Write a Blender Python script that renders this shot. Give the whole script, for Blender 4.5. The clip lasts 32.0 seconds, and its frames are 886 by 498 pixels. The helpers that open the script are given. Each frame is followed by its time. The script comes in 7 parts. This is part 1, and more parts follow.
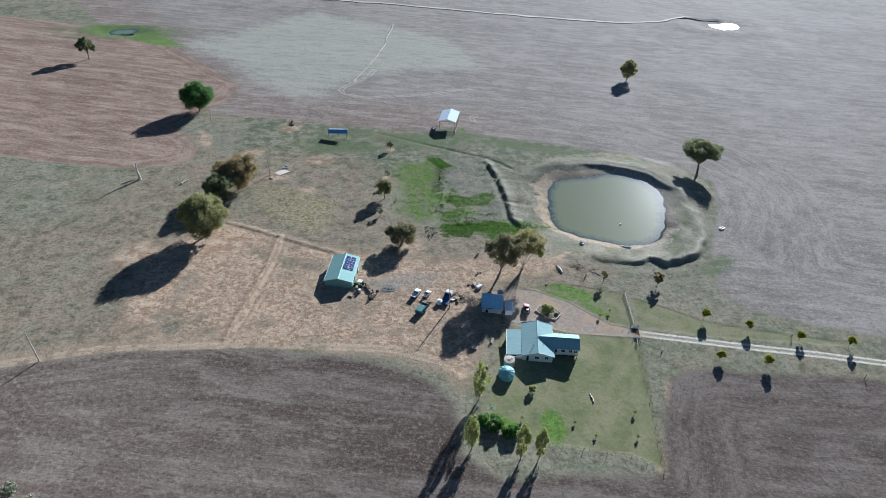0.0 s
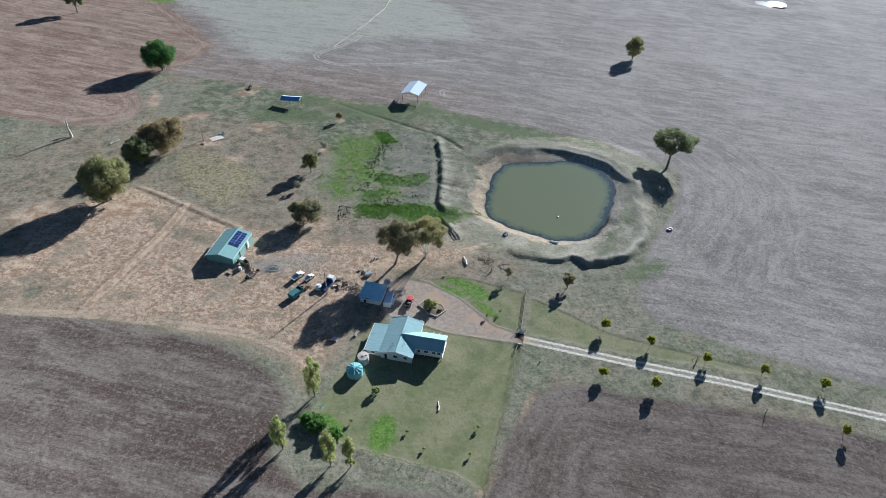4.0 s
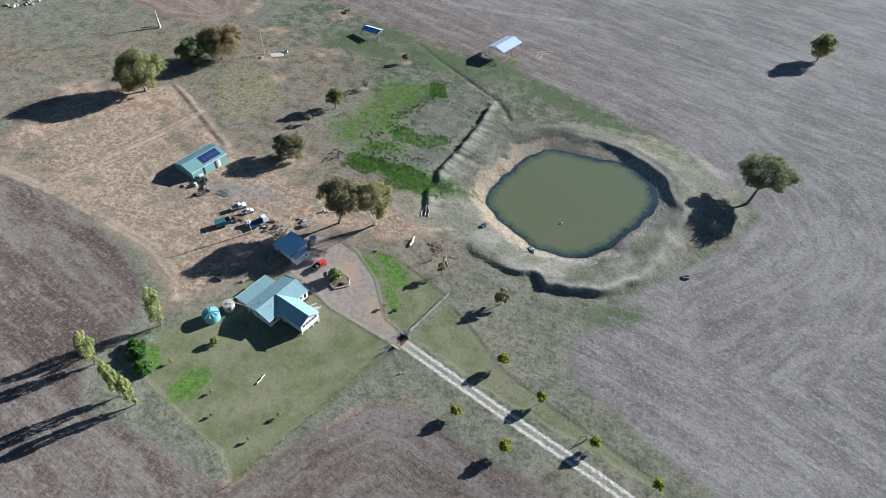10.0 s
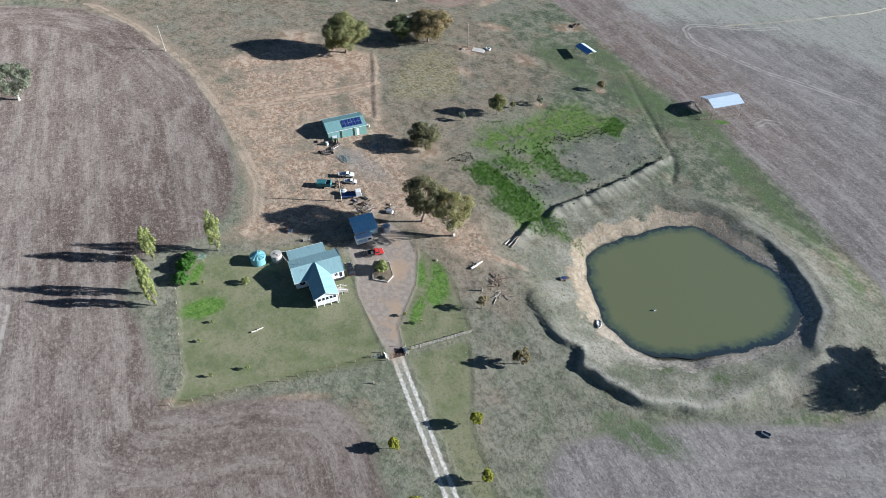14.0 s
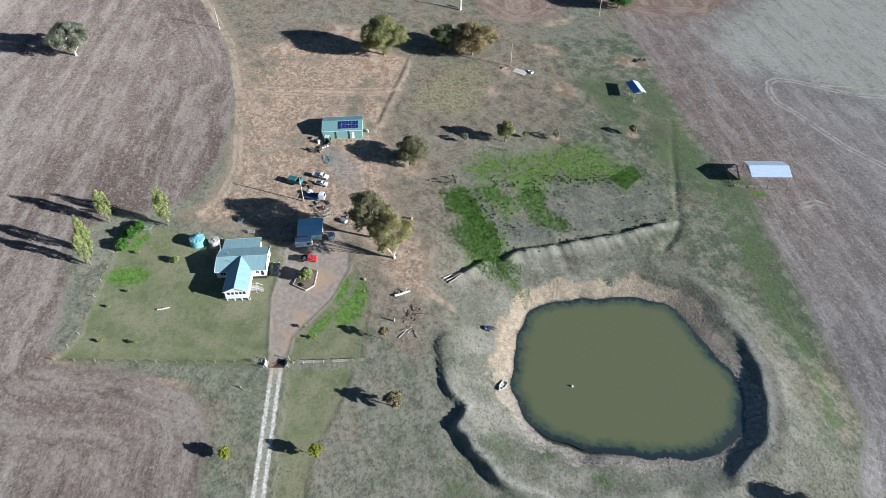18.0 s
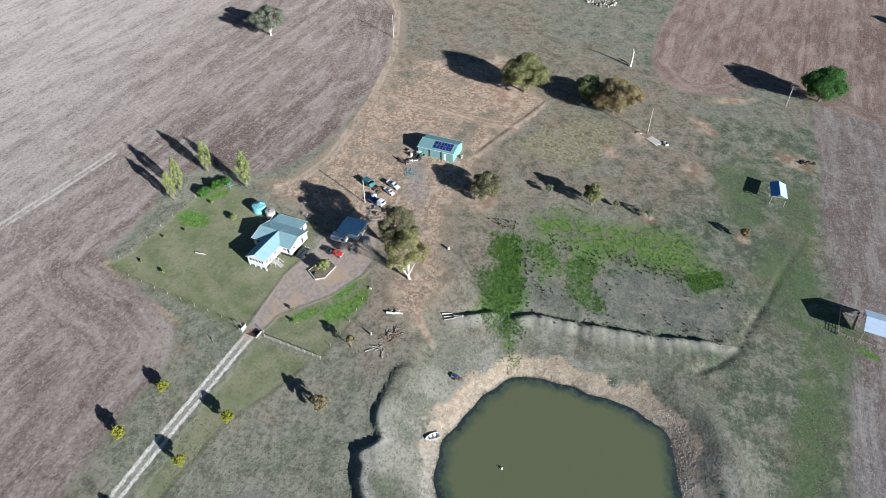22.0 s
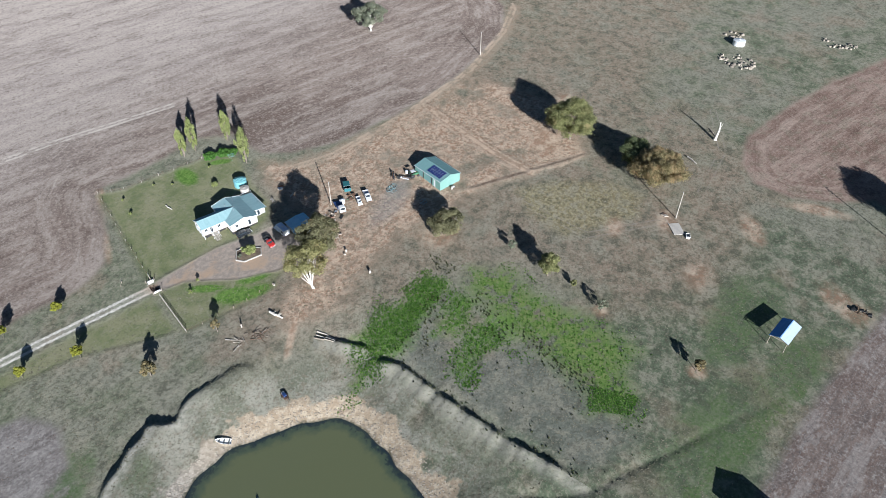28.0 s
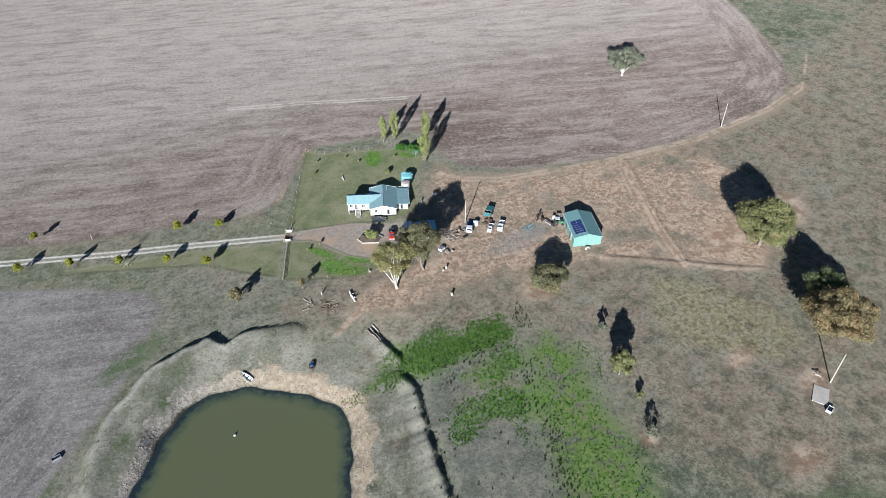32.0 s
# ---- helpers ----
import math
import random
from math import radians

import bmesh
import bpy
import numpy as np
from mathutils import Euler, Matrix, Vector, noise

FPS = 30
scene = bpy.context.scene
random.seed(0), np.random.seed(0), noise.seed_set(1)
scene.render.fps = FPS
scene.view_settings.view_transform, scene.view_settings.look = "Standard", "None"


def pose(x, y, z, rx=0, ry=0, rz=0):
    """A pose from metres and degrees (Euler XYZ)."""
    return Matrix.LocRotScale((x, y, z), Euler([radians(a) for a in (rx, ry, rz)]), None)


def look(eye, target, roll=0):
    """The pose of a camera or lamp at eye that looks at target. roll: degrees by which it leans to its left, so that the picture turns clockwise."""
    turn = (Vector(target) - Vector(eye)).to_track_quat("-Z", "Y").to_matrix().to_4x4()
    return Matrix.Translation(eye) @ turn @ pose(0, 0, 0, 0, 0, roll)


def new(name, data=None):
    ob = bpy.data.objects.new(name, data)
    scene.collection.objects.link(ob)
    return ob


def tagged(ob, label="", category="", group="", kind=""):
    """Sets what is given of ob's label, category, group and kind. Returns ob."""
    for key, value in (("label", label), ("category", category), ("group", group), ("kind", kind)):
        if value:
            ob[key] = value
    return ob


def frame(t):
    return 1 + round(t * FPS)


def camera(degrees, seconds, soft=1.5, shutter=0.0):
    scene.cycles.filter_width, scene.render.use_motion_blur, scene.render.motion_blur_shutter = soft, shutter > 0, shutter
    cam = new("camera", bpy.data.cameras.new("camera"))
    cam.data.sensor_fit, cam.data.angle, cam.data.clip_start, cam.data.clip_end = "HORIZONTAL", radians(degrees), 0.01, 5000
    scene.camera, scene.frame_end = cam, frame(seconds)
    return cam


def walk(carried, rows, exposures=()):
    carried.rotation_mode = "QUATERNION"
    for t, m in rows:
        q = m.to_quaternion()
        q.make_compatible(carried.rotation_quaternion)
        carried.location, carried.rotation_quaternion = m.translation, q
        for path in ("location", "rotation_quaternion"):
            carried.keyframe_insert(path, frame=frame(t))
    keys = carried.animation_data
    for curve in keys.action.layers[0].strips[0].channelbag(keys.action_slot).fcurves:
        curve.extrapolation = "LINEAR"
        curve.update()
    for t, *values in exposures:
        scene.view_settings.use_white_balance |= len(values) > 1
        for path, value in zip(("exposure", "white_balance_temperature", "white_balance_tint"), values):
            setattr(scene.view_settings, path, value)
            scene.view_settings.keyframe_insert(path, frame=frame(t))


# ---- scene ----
cam = camera(70.0, 32.0, soft=0.5)
PATH = [
    (0, (-90.70, -123.85, 134.17), (-71.64, -45.39, 75.16), 0.92),
    (0.5, (-83.76, -123.67, 133.94), (-65.49, -46.09, 73.55), 0.99),
    (1, (-78.23, -123.06, 134.98), (-60.03, -46.86, 72.84), 1.44),
    (1.5, (-69.87, -122.05, 133.15), (-52.69, -46.12, 70.38), 1.07),
    (2, (-62.94, -121.43, 132.57), (-46.04, -45.43, 69.81), 1.05),
    (2.5, (-55.55, -120.95, 132.94), (-39.09, -45.01, 69.99), 0.90),
    (3, (-48.68, -120.64, 132.33), (-34.16, -44.14, 69.58), 0.85),
    (3.5, (-41.81, -120.29, 132.00), (-29.87, -43.35, 69.25), 0.80),
    (4, (-35.07, -119.81, 131.78), (-26.44, -42.64, 68.77), 0.78),
    (4.5, (-28.33, -119.15, 131.59), (-23.65, -42.01, 68.13), 0.76),
    (5, (-22.18, -117.94, 132.12), (-21.82, -41.96, 67.11), 0.94),
    (5.5, (-15.56, -116.50, 132.55), (-19.77, -41.93, 66.06), 0.96),
    (6, (-7.61, -113.95, 132.12), (-16.65, -40.71, 64.63), 0.48),
    (6.5, (-0.79, -111.48, 130.94), (-13.13, -38.62, 63.56), 0.48),
    (7, (5.96, -108.96, 130.18), (-9.55, -36.53, 63.00), 0.46),
    (7.5, (12.90, -105.73, 128.35), (-4.51, -33.35, 61.58), 0.29),
    (8, (18.89, -102.69, 127.43), (0.46, -30.31, 60.93), 0.44),
    (8.5, (24.82, -99.10, 126.89), (5.57, -26.87, 60.46), 0.42),
    (9, (30.84, -95.78, 127.34), (10.76, -24.43, 60.21), 0.36),
    (9.5, (37.35, -92.41, 129.04), (16.29, -23.43, 59.77), -0.12),
    (10, (43.08, -89.28, 127.37), (19.22, -21.53, 57.80), 0.10),
    (10.5, (48.99, -85.55, 126.55), (19.69, -19.92, 57.02), -0.01),
    (11, (55.18, -81.13, 126.00), (19.04, -18.97, 56.50), -0.44),
    (11.5, (60.94, -76.95, 125.31), (18.51, -18.56, 56.10), -0.67),
    (12, (66.05, -72.21, 124.00), (20.51, -15.83, 55.10), -0.86),
    (12.5, (69.79, -67.45, 123.42), (20.82, -13.84, 54.66), -0.46),
    (13, (74.09, -62.02, 123.42), (21.87, -11.38, 54.79), -0.63),
    (13.5, (77.41, -56.58, 124.70), (22.71, -9.28, 55.63), -0.13),
    (14, (81.46, -49.95, 123.47), (24.55, -4.53, 54.92), -0.72),
    (14.5, (84.33, -43.85, 123.33), (25.75, -0.55, 54.82), -0.59),
    (15, (87.64, -37.47, 122.57), (26.95, 3.44, 54.43), -0.77),
    (15.5, (90.44, -31.16, 122.27), (27.90, 7.19, 54.31), -0.73),
    (16, (92.97, -24.76, 122.22), (28.80, 10.93, 54.34), -0.63),
    (16.5, (95.46, -18.21, 122.41), (29.86, 14.83, 54.55), -0.45),
    (17, (97.15, -11.37, 123.14), (30.59, 19.00, 54.97), -0.42),
    (17.5, (99.28, -4.37, 124.11), (32.00, 23.66, 55.64), -0.16),
    (18, (100.55, 2.82, 123.73), (32.81, 29.81, 55.30), -0.27),
    (18.5, (102.72, 10.07, 123.50), (33.90, 34.95, 55.35), -0.48),
    (19, (104.61, 17.39, 123.11), (34.52, 39.32, 55.23), -0.63),
    (19.5, (105.62, 24.38, 123.23), (34.48, 42.68, 55.37), -0.53),
    (20, (106.56, 31.07, 122.51), (34.32, 45.54, 54.89), -0.32),
    (20.5, (107.29, 38.75, 122.35), (33.73, 48.46, 55.31), -0.38),
    (21, (107.60, 45.80, 122.05), (32.62, 50.33, 56.03), -0.29),
    (21.5, (106.75, 52.90, 122.21), (31.02, 51.57, 56.91), -0.09),
    (22, (106.33, 59.83, 121.89), (30.21, 52.30, 57.46), 0.04),
    (22.5, (104.49, 66.63, 122.25), (28.85, 53.49, 58.17), 0.28),
    (23, (102.52, 73.61, 122.67), (27.27, 57.20, 58.89), 0.36),
    (23.5, (100.42, 80.68, 122.27), (25.39, 62.40, 58.74), 0.22),
    (24, (97.70, 87.87, 122.07), (23.48, 66.29, 58.63), 0.20),
    (24.5, (94.49, 94.09, 123.16), (21.67, 69.48, 59.20), 0.40),
    (25, (90.25, 100.74, 124.70), (19.24, 72.98, 60.00), 0.36),
    (25.5, (86.24, 106.26, 125.68), (16.54, 76.56, 60.41), 0.54),
    (26, (82.54, 112.47, 125.97), (13.60, 81.28, 60.59), 0.56),
    (26.5, (78.99, 118.98, 125.17), (10.24, 86.51, 60.22), 0.48),
    (27, (75.75, 124.49, 124.45), (7.50, 90.35, 59.82), 0.69),
    (27.5, (72.33, 130.04, 123.50), (4.93, 93.47, 59.31), 0.87),
    (28, (68.60, 135.52, 122.63), (2.75, 95.54, 58.87), 1.04),
    (28.5, (64.61, 140.74, 121.89), (0.99, 96.74, 58.51), 1.23),
    (29, (59.05, 147.21, 122.22), (1.09, 96.04, 58.80), 1.12),
    (29.5, (53.60, 152.72, 122.46), (1.43, 95.63, 59.07), 1.11),
    (30, (49.18, 156.47, 120.68), (0.97, 95.21, 58.05), 1.46),
    (30.5, (40.86, 161.29, 122.58), (-1.97, 96.38, 59.71), 0.89),
    (31, (33.75, 164.87, 122.93), (-4.88, 96.86, 60.62), 0.66),
    (31.5, (27.32, 168.03, 122.44), (-7.01, 97.04, 60.94), 0.69),
    (32, (20.62, 171.24, 121.59), (-11.23, 98.34, 60.99), 0.64),
]

walk(cam, [(t, look(eye, target, roll)) for t, eye, target, roll in PATH], [(0.0, 1.24, 5500, 9), (10.0, 1.23, 5500, 9), (20.0, 1.07, 5500, 10), (32.0, 0.86, 5550, 10)])

# ---- light: low sun, clear sky ----
SUN_ELEV, SUN_AZ = radians(15.4), math.atan2(0.79, 0.612)
TO_SUN = Vector((math.cos(SUN_ELEV) * math.cos(SUN_AZ), math.cos(SUN_ELEV) * math.sin(SUN_AZ), math.sin(SUN_ELEV)))
world = bpy.data.worlds.new("world")
scene.world = world
world.use_nodes = True
_wn = world.node_tree.nodes
_sky = _wn.new("ShaderNodeTexSky")
_sky.sky_type, _sky.sun_disc = "NISHITA", False
_sky.sun_elevation, _sky.sun_rotation = SUN_ELEV, radians(90) - SUN_AZ
_sky.air_density, _sky.dust_density, _sky.ozone_density = 1.0, 0.4, 3.2
world.node_tree.links.new(_sky.outputs[0], _wn["Background"].inputs[0])
_wn["Background"].inputs[1].default_value = 0.029
sun = new("sun", bpy.data.lights.new("sun", "SUN"))
sun.data.energy, sun.data.angle, sun.data.color = 5.0, radians(0.6), (1.0, 0.95, 0.87)
sun.matrix_world = look((200, 250, 200), Vector((200, 250, 200)) - TO_SUN)


# ---- node helpers ----
class Nodes:
    """Short forms for building a node tree."""

    def __init__(self, name, rough=0.9, metal=0.0, spec=0.3):
        self.m = bpy.data.materials.new(name)
        self.m.use_nodes = True
        self.t = self.m.node_tree
        self.b = self.t.nodes["Principled BSDF"]
        self.set("Roughness", rough), self.set("Metallic", metal), self.set("Specular IOR Level", spec)

    def plug(self, value, socket):
        if isinstance(value, (int, float)):
            socket.default_value = value
        elif isinstance(value, tuple):
            socket.default_value = (*value, 1.0)[: len(socket.default_value)]
        else:
            self.t.links.new(value, socket)

    def set(self, name, value):
        self.plug(value, self.b.inputs[name])

    def math(self, op, a, b=0.0, c=0.0, clamp=False):
        n = self.t.nodes.new("ShaderNodeMath")
        n.operation, n.use_clamp = op, clamp
        for k, v in enumerate((a, b, c)):
            self.plug(v, n.inputs[k])
        return n.outputs[0]

    def attr(self, name):
        n = self.t.nodes.new("ShaderNodeAttribute")
        n.attribute_name = name
        return n.outputs["Fac"]

    def pos(self, kind="Position"):
        if kind == "Position":
            return self.t.nodes.new("ShaderNodeNewGeometry").outputs["Position"]
        return self.t.nodes.new("ShaderNodeTexCoord").outputs[kind]

    def noise(self, scale, detail=4.0, vec=None, rough=0.6, warp=0.0):
        n = self.t.nodes.new("ShaderNodeTexNoise")
        n.inputs["Scale"].default_value, n.inputs["Detail"].default_value = scale, detail
        n.inputs["Roughness"].default_value, n.inputs["Distortion"].default_value = rough, warp
        self.t.links.new(vec if vec is not None else self.pos(), n.inputs["Vector"])
        return n.outputs["Fac"]

    def cells(self, scale, vec=None, out="Distance", feature="F1"):
        n = self.t.nodes.new("ShaderNodeTexVoronoi")
        n.feature = feature
        n.inputs["Scale"].default_value = scale
        self.t.links.new(vec if vec is not None else self.pos(), n.inputs["Vector"])
        return n.outputs[out]

    def vec(self, x, y, z=0.0):
        n = self.t.nodes.new("ShaderNodeCombineXYZ")
        for k, v in enumerate((x, y, z)):
            self.plug(v, n.inputs[k])
        return n.outputs[0]

    def split(self, v):
        n = self.t.nodes.new("ShaderNodeSeparateXYZ")
        self.t.links.new(v, n.inputs[0])
        return n.outputs

    def step(self, v, lo, hi):
        """0 below lo, 1 above hi (lo may be the larger)."""
        n = self.t.nodes.new("ShaderNodeMapRange")
        n.interpolation_type = "SMOOTHSTEP"
        self.plug(v, n.inputs["Value"])
        flip = lo > hi
        for k, val in (("From Min", min(lo, hi)), ("From Max", max(lo, hi)), ("To Min", float(flip)), ("To Max", float(not flip))):
            n.inputs[k].default_value = val
        return n.outputs[0]

    def mix(self, fac, a, b, blend="MIX"):
        n = self.t.nodes.new("ShaderNodeMix")
        n.data_type, n.blend_type = "RGBA", blend
        self.plug(fac, n.inputs[0])
        for v, k in ((a, 6), (b, 7)):
            self.plug(v, n.inputs[k])
        return n.outputs[2]

    def ramp(self, fac, stops):
        n = self.t.nodes.new("ShaderNodeValToRGB")
        e = n.color_ramp.elements
        while len(e) < len(stops):
            e.new(0.5)
        for k, (p, c) in enumerate(stops):
            e[k].position, e[k].color = p, (*c, 1.0)
        self.t.links.new(fac, n.inputs[0])
        return n.outputs[0]

    def random(self, kind="object"):
        if kind == "object":
            return self.t.nodes.new("ShaderNodeObjectInfo").outputs["Random"]
        return self.t.nodes.new("ShaderNodeNewGeometry").outputs["Random Per Island"]

    def bump(self, height, strength=0.5, dist=0.1):
        n = self.t.nodes.new("ShaderNodeBump")
        n.inputs["Strength"].default_value, n.inputs["Distance"].default_value = strength, dist
        self.plug(height, n.inputs["Height"])
        self.t.links.new(n.outputs[0], self.b.inputs["Normal"])


def paint(name, a, b, rough=0.6, metal=0.0, grain=6.0, stain=0.6, relief=0.2, spec=0.3, vary=0.0):
    """A worn surface between two colours, with fine grain and broad stains."""
    n = Nodes(name, rough, metal, spec)
    p = n.pos("Object")
    f = n.math("MULTIPLY_ADD", n.noise(grain, 5, p), 0.55, n.math("MULTIPLY", n.noise(stain, 3, p), 0.45))
    col = n.mix(n.step(f, 0.32, 0.68), a, b)
    if vary:
        col = n.mix(n.math("MULTIPLY", n.random(), vary), col, tuple(0.45 * v for v in a))
    n.set("Base Color", col)
    n.set("Roughness", n.math("MULTIPLY_ADD", n.noise(grain * 0.6, 2, p), 0.25, rough - 0.12))
    n.bump(f, relief, 0.02)
    return n.m


def foliage(name, dark, light, dry, dry_share=0.25):
    n = Nodes(name, 0.75, 0.0, 0.25)
    r = n.random("island")
    col = n.mix(r, dark, light)
    col = n.mix(n.step(n.noise(0.35, 3, n.pos("Object")), 0.62 - dry_share * 0.4, 0.8 - dry_share * 0.3), col, dry)
    n.set("Base Color", col)
    thin = n.t.nodes.new("ShaderNodeBsdfTranslucent")
    n.plug(n.mix(0.35, col, light), thin.inputs["Color"])
    both = n.t.nodes.new("ShaderNodeMixShader")
    both.inputs[0].default_value = 0.48
    n.t.links.new(n.b.outputs[0], both.inputs[1]), n.t.links.new(thin.outputs[0], both.inputs[2])
    n.t.links.new(both.outputs[0], n.t.nodes["Material Output"].inputs["Surface"])
    return n.m


# ---- ground shape ----
POND = (29.3, 79.0)
WATER = -7.1


def pond_radius(th):
    c, s = np.cos, np.sin
    return (26.6 + 0.34 * s(th) - 0.27 * c(2 * th) + 1.92 * s(2 * th) + 0.13 * c(3 * th) + 1.31 * s(3 * th) - 0.27 * c(4 * th)
            + 1.27 * s(4 * th) - 0.64 * s(5 * th) + 0.16 * s(6 * th) + 0.14 * s(7 * th) - 0.17 * c(8 * th) + 0.25 * s(13 * th) + 0.2 * c(21 * th)
            - 1.4 * np.exp(-(((th - 0.4) / 0.45) ** 2)) + 1.4 * np.exp(-(((th + 1.05) / 0.4) ** 2)))


def natural(x, y):
    xs, ys = 800 * np.tanh(x / 800), 800 * np.tanh(y / 800)
    return 0.03 - 0.0847 * xs - 0.0432 * ys


def sdf(poly, x, y):
    """Signed distance to a closed polygon, below zero inside."""
    d, inside = np.full(np.shape(x), 1e9), np.zeros(np.shape(x), bool)
    for (x0, y0), (x1, y1) in zip(poly, poly[1:] + poly[:1]):
        ex, ey, wx, wy = x1 - x0, y1 - y0, x - x0, y - y0
        k = np.clip((wx * ex + wy * ey) / (ex * ex + ey * ey), 0, 1)
        d = np.minimum(d, np.hypot(wx - k * ex, wy - k * ey))
        up = (y0 <= y) != (y1 <= y)
        with np.errstate(divide="ignore", invalid="ignore"):
            inside ^= up & (x < x0 + (y - y0) / (ey if ey else 1e-9) * ex)
    return np.where(inside, -d, d)


def way(line, x, y):
    """Distance to a line of points, and the side and place along it."""
    best, side, along, run = np.full(np.shape(x), 1e9), np.zeros(np.shape(x)), np.zeros(np.shape(x)), 0.0
    for (x0, y0), (x1, y1) in zip(line, line[1:]):
        ex, ey, wx, wy = x1 - x0, y1 - y0, x - x0, y - y0
        ln = math.hypot(ex, ey)
        k = np.clip((wx * ex + wy * ey) / ln**2, 0, 1)
        d = np.hypot(wx - k * ex, wy - k * ey)
        near = d < best
        best = np.where(near, d, best)
        side = np.where(near, np.sign(ex * wy - ey * wx), side)
        along = np.where(near, run + k * ln, along)
        run += ln
    return best, side, along


LEVEE = [(-11.0, 47.5), (-12.8, 53.7), (-15.5, 61.4), (-13.8, 66.7), (-15.8, 72.2), (-13.6, 84.0), (-12.3, 94.5), (-11.6, 104.2), (-11.5, 122.5)]
BERM = [(-118.0, 14.0), (-106.5, 49.0), (-103.0, 65.0)]
RIDGE = [(-121.5, 76.5), (-103.0, 64.5), (-85.0, 52.5)]
GULLY = [(-55.5, 155.8), (-40.8, 145.4), (-27.2, 136.8), (-17.4, 130.2), (-10.3, 126.0), (-4.5, 119.2), (-1.0, 112.0)]


def smooth(v, lo, hi):
    k = np.clip((v - lo) / (hi - lo), 0, 1)
    return k * k * (3 - 2 * k)


def pond_distance(x, y):
    dx, dy = x - POND[0], y - POND[1]
    return np.hypot(dx, dy) - pond_radius(np.arctan2(dy, dx))


def dam_shape(x, y):
    """How the dam's banks run at a place: distance from the water, outer edge, foot of the inner cut, and how far each side's form holds."""
    d = pond_distance(x, y)
    th = np.arctan2(y - POND[1], x - POND[0])
    south = smooth(-np.sin(th), 0.1, 0.8) * (1 - 0.95 * smooth(-th, 2.05, 2.35))
    north = smooth(np.sin(th), 0.1, 0.7)
    steep, flat = smooth(np.cos(th - 0.95), 0.68, 0.86), smooth(np.cos(th - 0.6), 0.2, 0.7)
    wob = (0.8 * np.sin(3.0 * th + 0.5) + 0.6 * np.sin(9.0 * th) + 0.5 * np.sin(17.0 * th + 1.0)) * (1 - 0.75 * steep) * (1 - 0.6 * south)
    swing = smooth(th, 0.95, 1.5) * (1 - smooth(th, 1.7, 2.3))
    # scalloped outer edge of the south bank: a notch, a bite below it and lesser ones along
    bites = 1.9 * np.exp(-(((th + 1.55) / 0.045) ** 2)) - 1.9 * np.exp(-(((th + 1.65) / 0.06) ** 2)) + 0.9 * np.abs(np.sin(10.0 * th + 0.6)) * smooth(th, -1.5, -1.35)
    edge = 8.0 - 1.6 * steep + 7.2 * south + 2.5 * north + 4.0 * swing + wob + 4.6 * smooth(-th, 1.72, 2.15) * south + south * bites
    foot = 4.5 - 1.2 * steep + 5.5 * swing
    return d, th, south, north, steep, flat, edge, foot


def height(x, y):
    """The ground's height at a place."""
    x, y = np.asarray(x, float), np.asarray(y, float)
    nat = natural(x, y)
    d, th, south, north, steep, flat, edge, foot = dam_shape(x, y)
    crest = np.maximum(-5.4 + 0.25 * north - 0.4 * flat - 0.1 * steep, nat + (0.5 + 0.75 * smooth(th, -2.0, -1.45) + 0.35 * np.exp(-(((th + 1.35) / 0.4) ** 2))) * south)
    bank = crest - (0.25 + 0.7 * south) * np.maximum(0, d - edge)
    # the inner face: a stony beach, then a cut that is steep on the north-east side
    beach = 0.42 - 0.3 * np.maximum(flat, 0.8 * north)
    pit = WATER - 0.05 + np.where(d < 0, 0.35 * np.maximum(d, -9), np.where(d < foot, beach * d, foot * beach + (0.18 + 0.75 * steep + 0.1 * south) * (d - foot)))
    z = np.minimum(np.maximum(nat, bank), pit)
    # the old levee, with its ditch on the upper side and two gaps
    dist, side, along = way(LEVEE, x, y)
    s = -dist * side
    run = smooth(along, 0, 5) * (1 - smooth(along, 71, 77)) * (1 - 0.9 * np.exp(-(((along - 17.5) / 2.5) ** 2))) * (1 - 0.85 * np.exp(-(((along - 38.3) / 1.1) ** 2))) * (1 - 0.85 * np.exp(-(((along - 58.4) / 1.4) ** 2)))
    z = z + run * ((0.85 + 0.2 * np.sin(along * 0.9) + 0.12 * np.sin(along * 2.7)) * smooth(s, -0.7, 0.6) * np.exp(-np.maximum(s - 0.6, 0) / 4.0) - 0.4 * np.exp(-(((s + 1.4) / 1.0) ** 2)))
    gd, _, _ = way(GULLY, x, y)
    z = z - 0.8 * np.exp(-((gd / 0.85) ** 2)) * smooth(y, 110, 118) * (1 - 0.7 * smooth(y, 136, 150)) * (0.75 + 0.25 * np.sin(0.35 * y + 0.2 * x))
    # low spoil ridges along the ruts by the shed
    for line, rise in ((BERM, 0.45), (RIDGE, 0.25)):
        bd, bside, _ = way(line, x, y)
        z = z + rise * np.exp(-(((bd * bside - 1.0) / 0.9) ** 2)) - 0.5 * rise * np.exp(-(((bd * bside + 0.8) / 0.9) ** 2))
    # the two far dams
    for cx, cy, r, rise in ((294.0, 389.0, 20.0, 2.0), (-197.0, 327.0, 10.0, 0.5)):
        q = np.hypot((x - cx) * 0.6, y - cy) / r
        z = z + rise * np.exp(-(((q - 1.35) / 0.3) ** 2)) - 1.2 * np.exp(-((q / 0.9) ** 4))
    return z


def gz(x, y):
    return float(height(x, y))


def axis_lines(lo, hi, step, far):
    mid = list(np.arange(lo, hi + 0.01, step))
    up, dn, s = [hi], [lo], step
    while up[-1] < far:
        s *= 1.10
        up.append(up[-1] + s), dn.append(dn[-1] - s)
    return np.array(dn[:0:-1] + mid + up[1:])


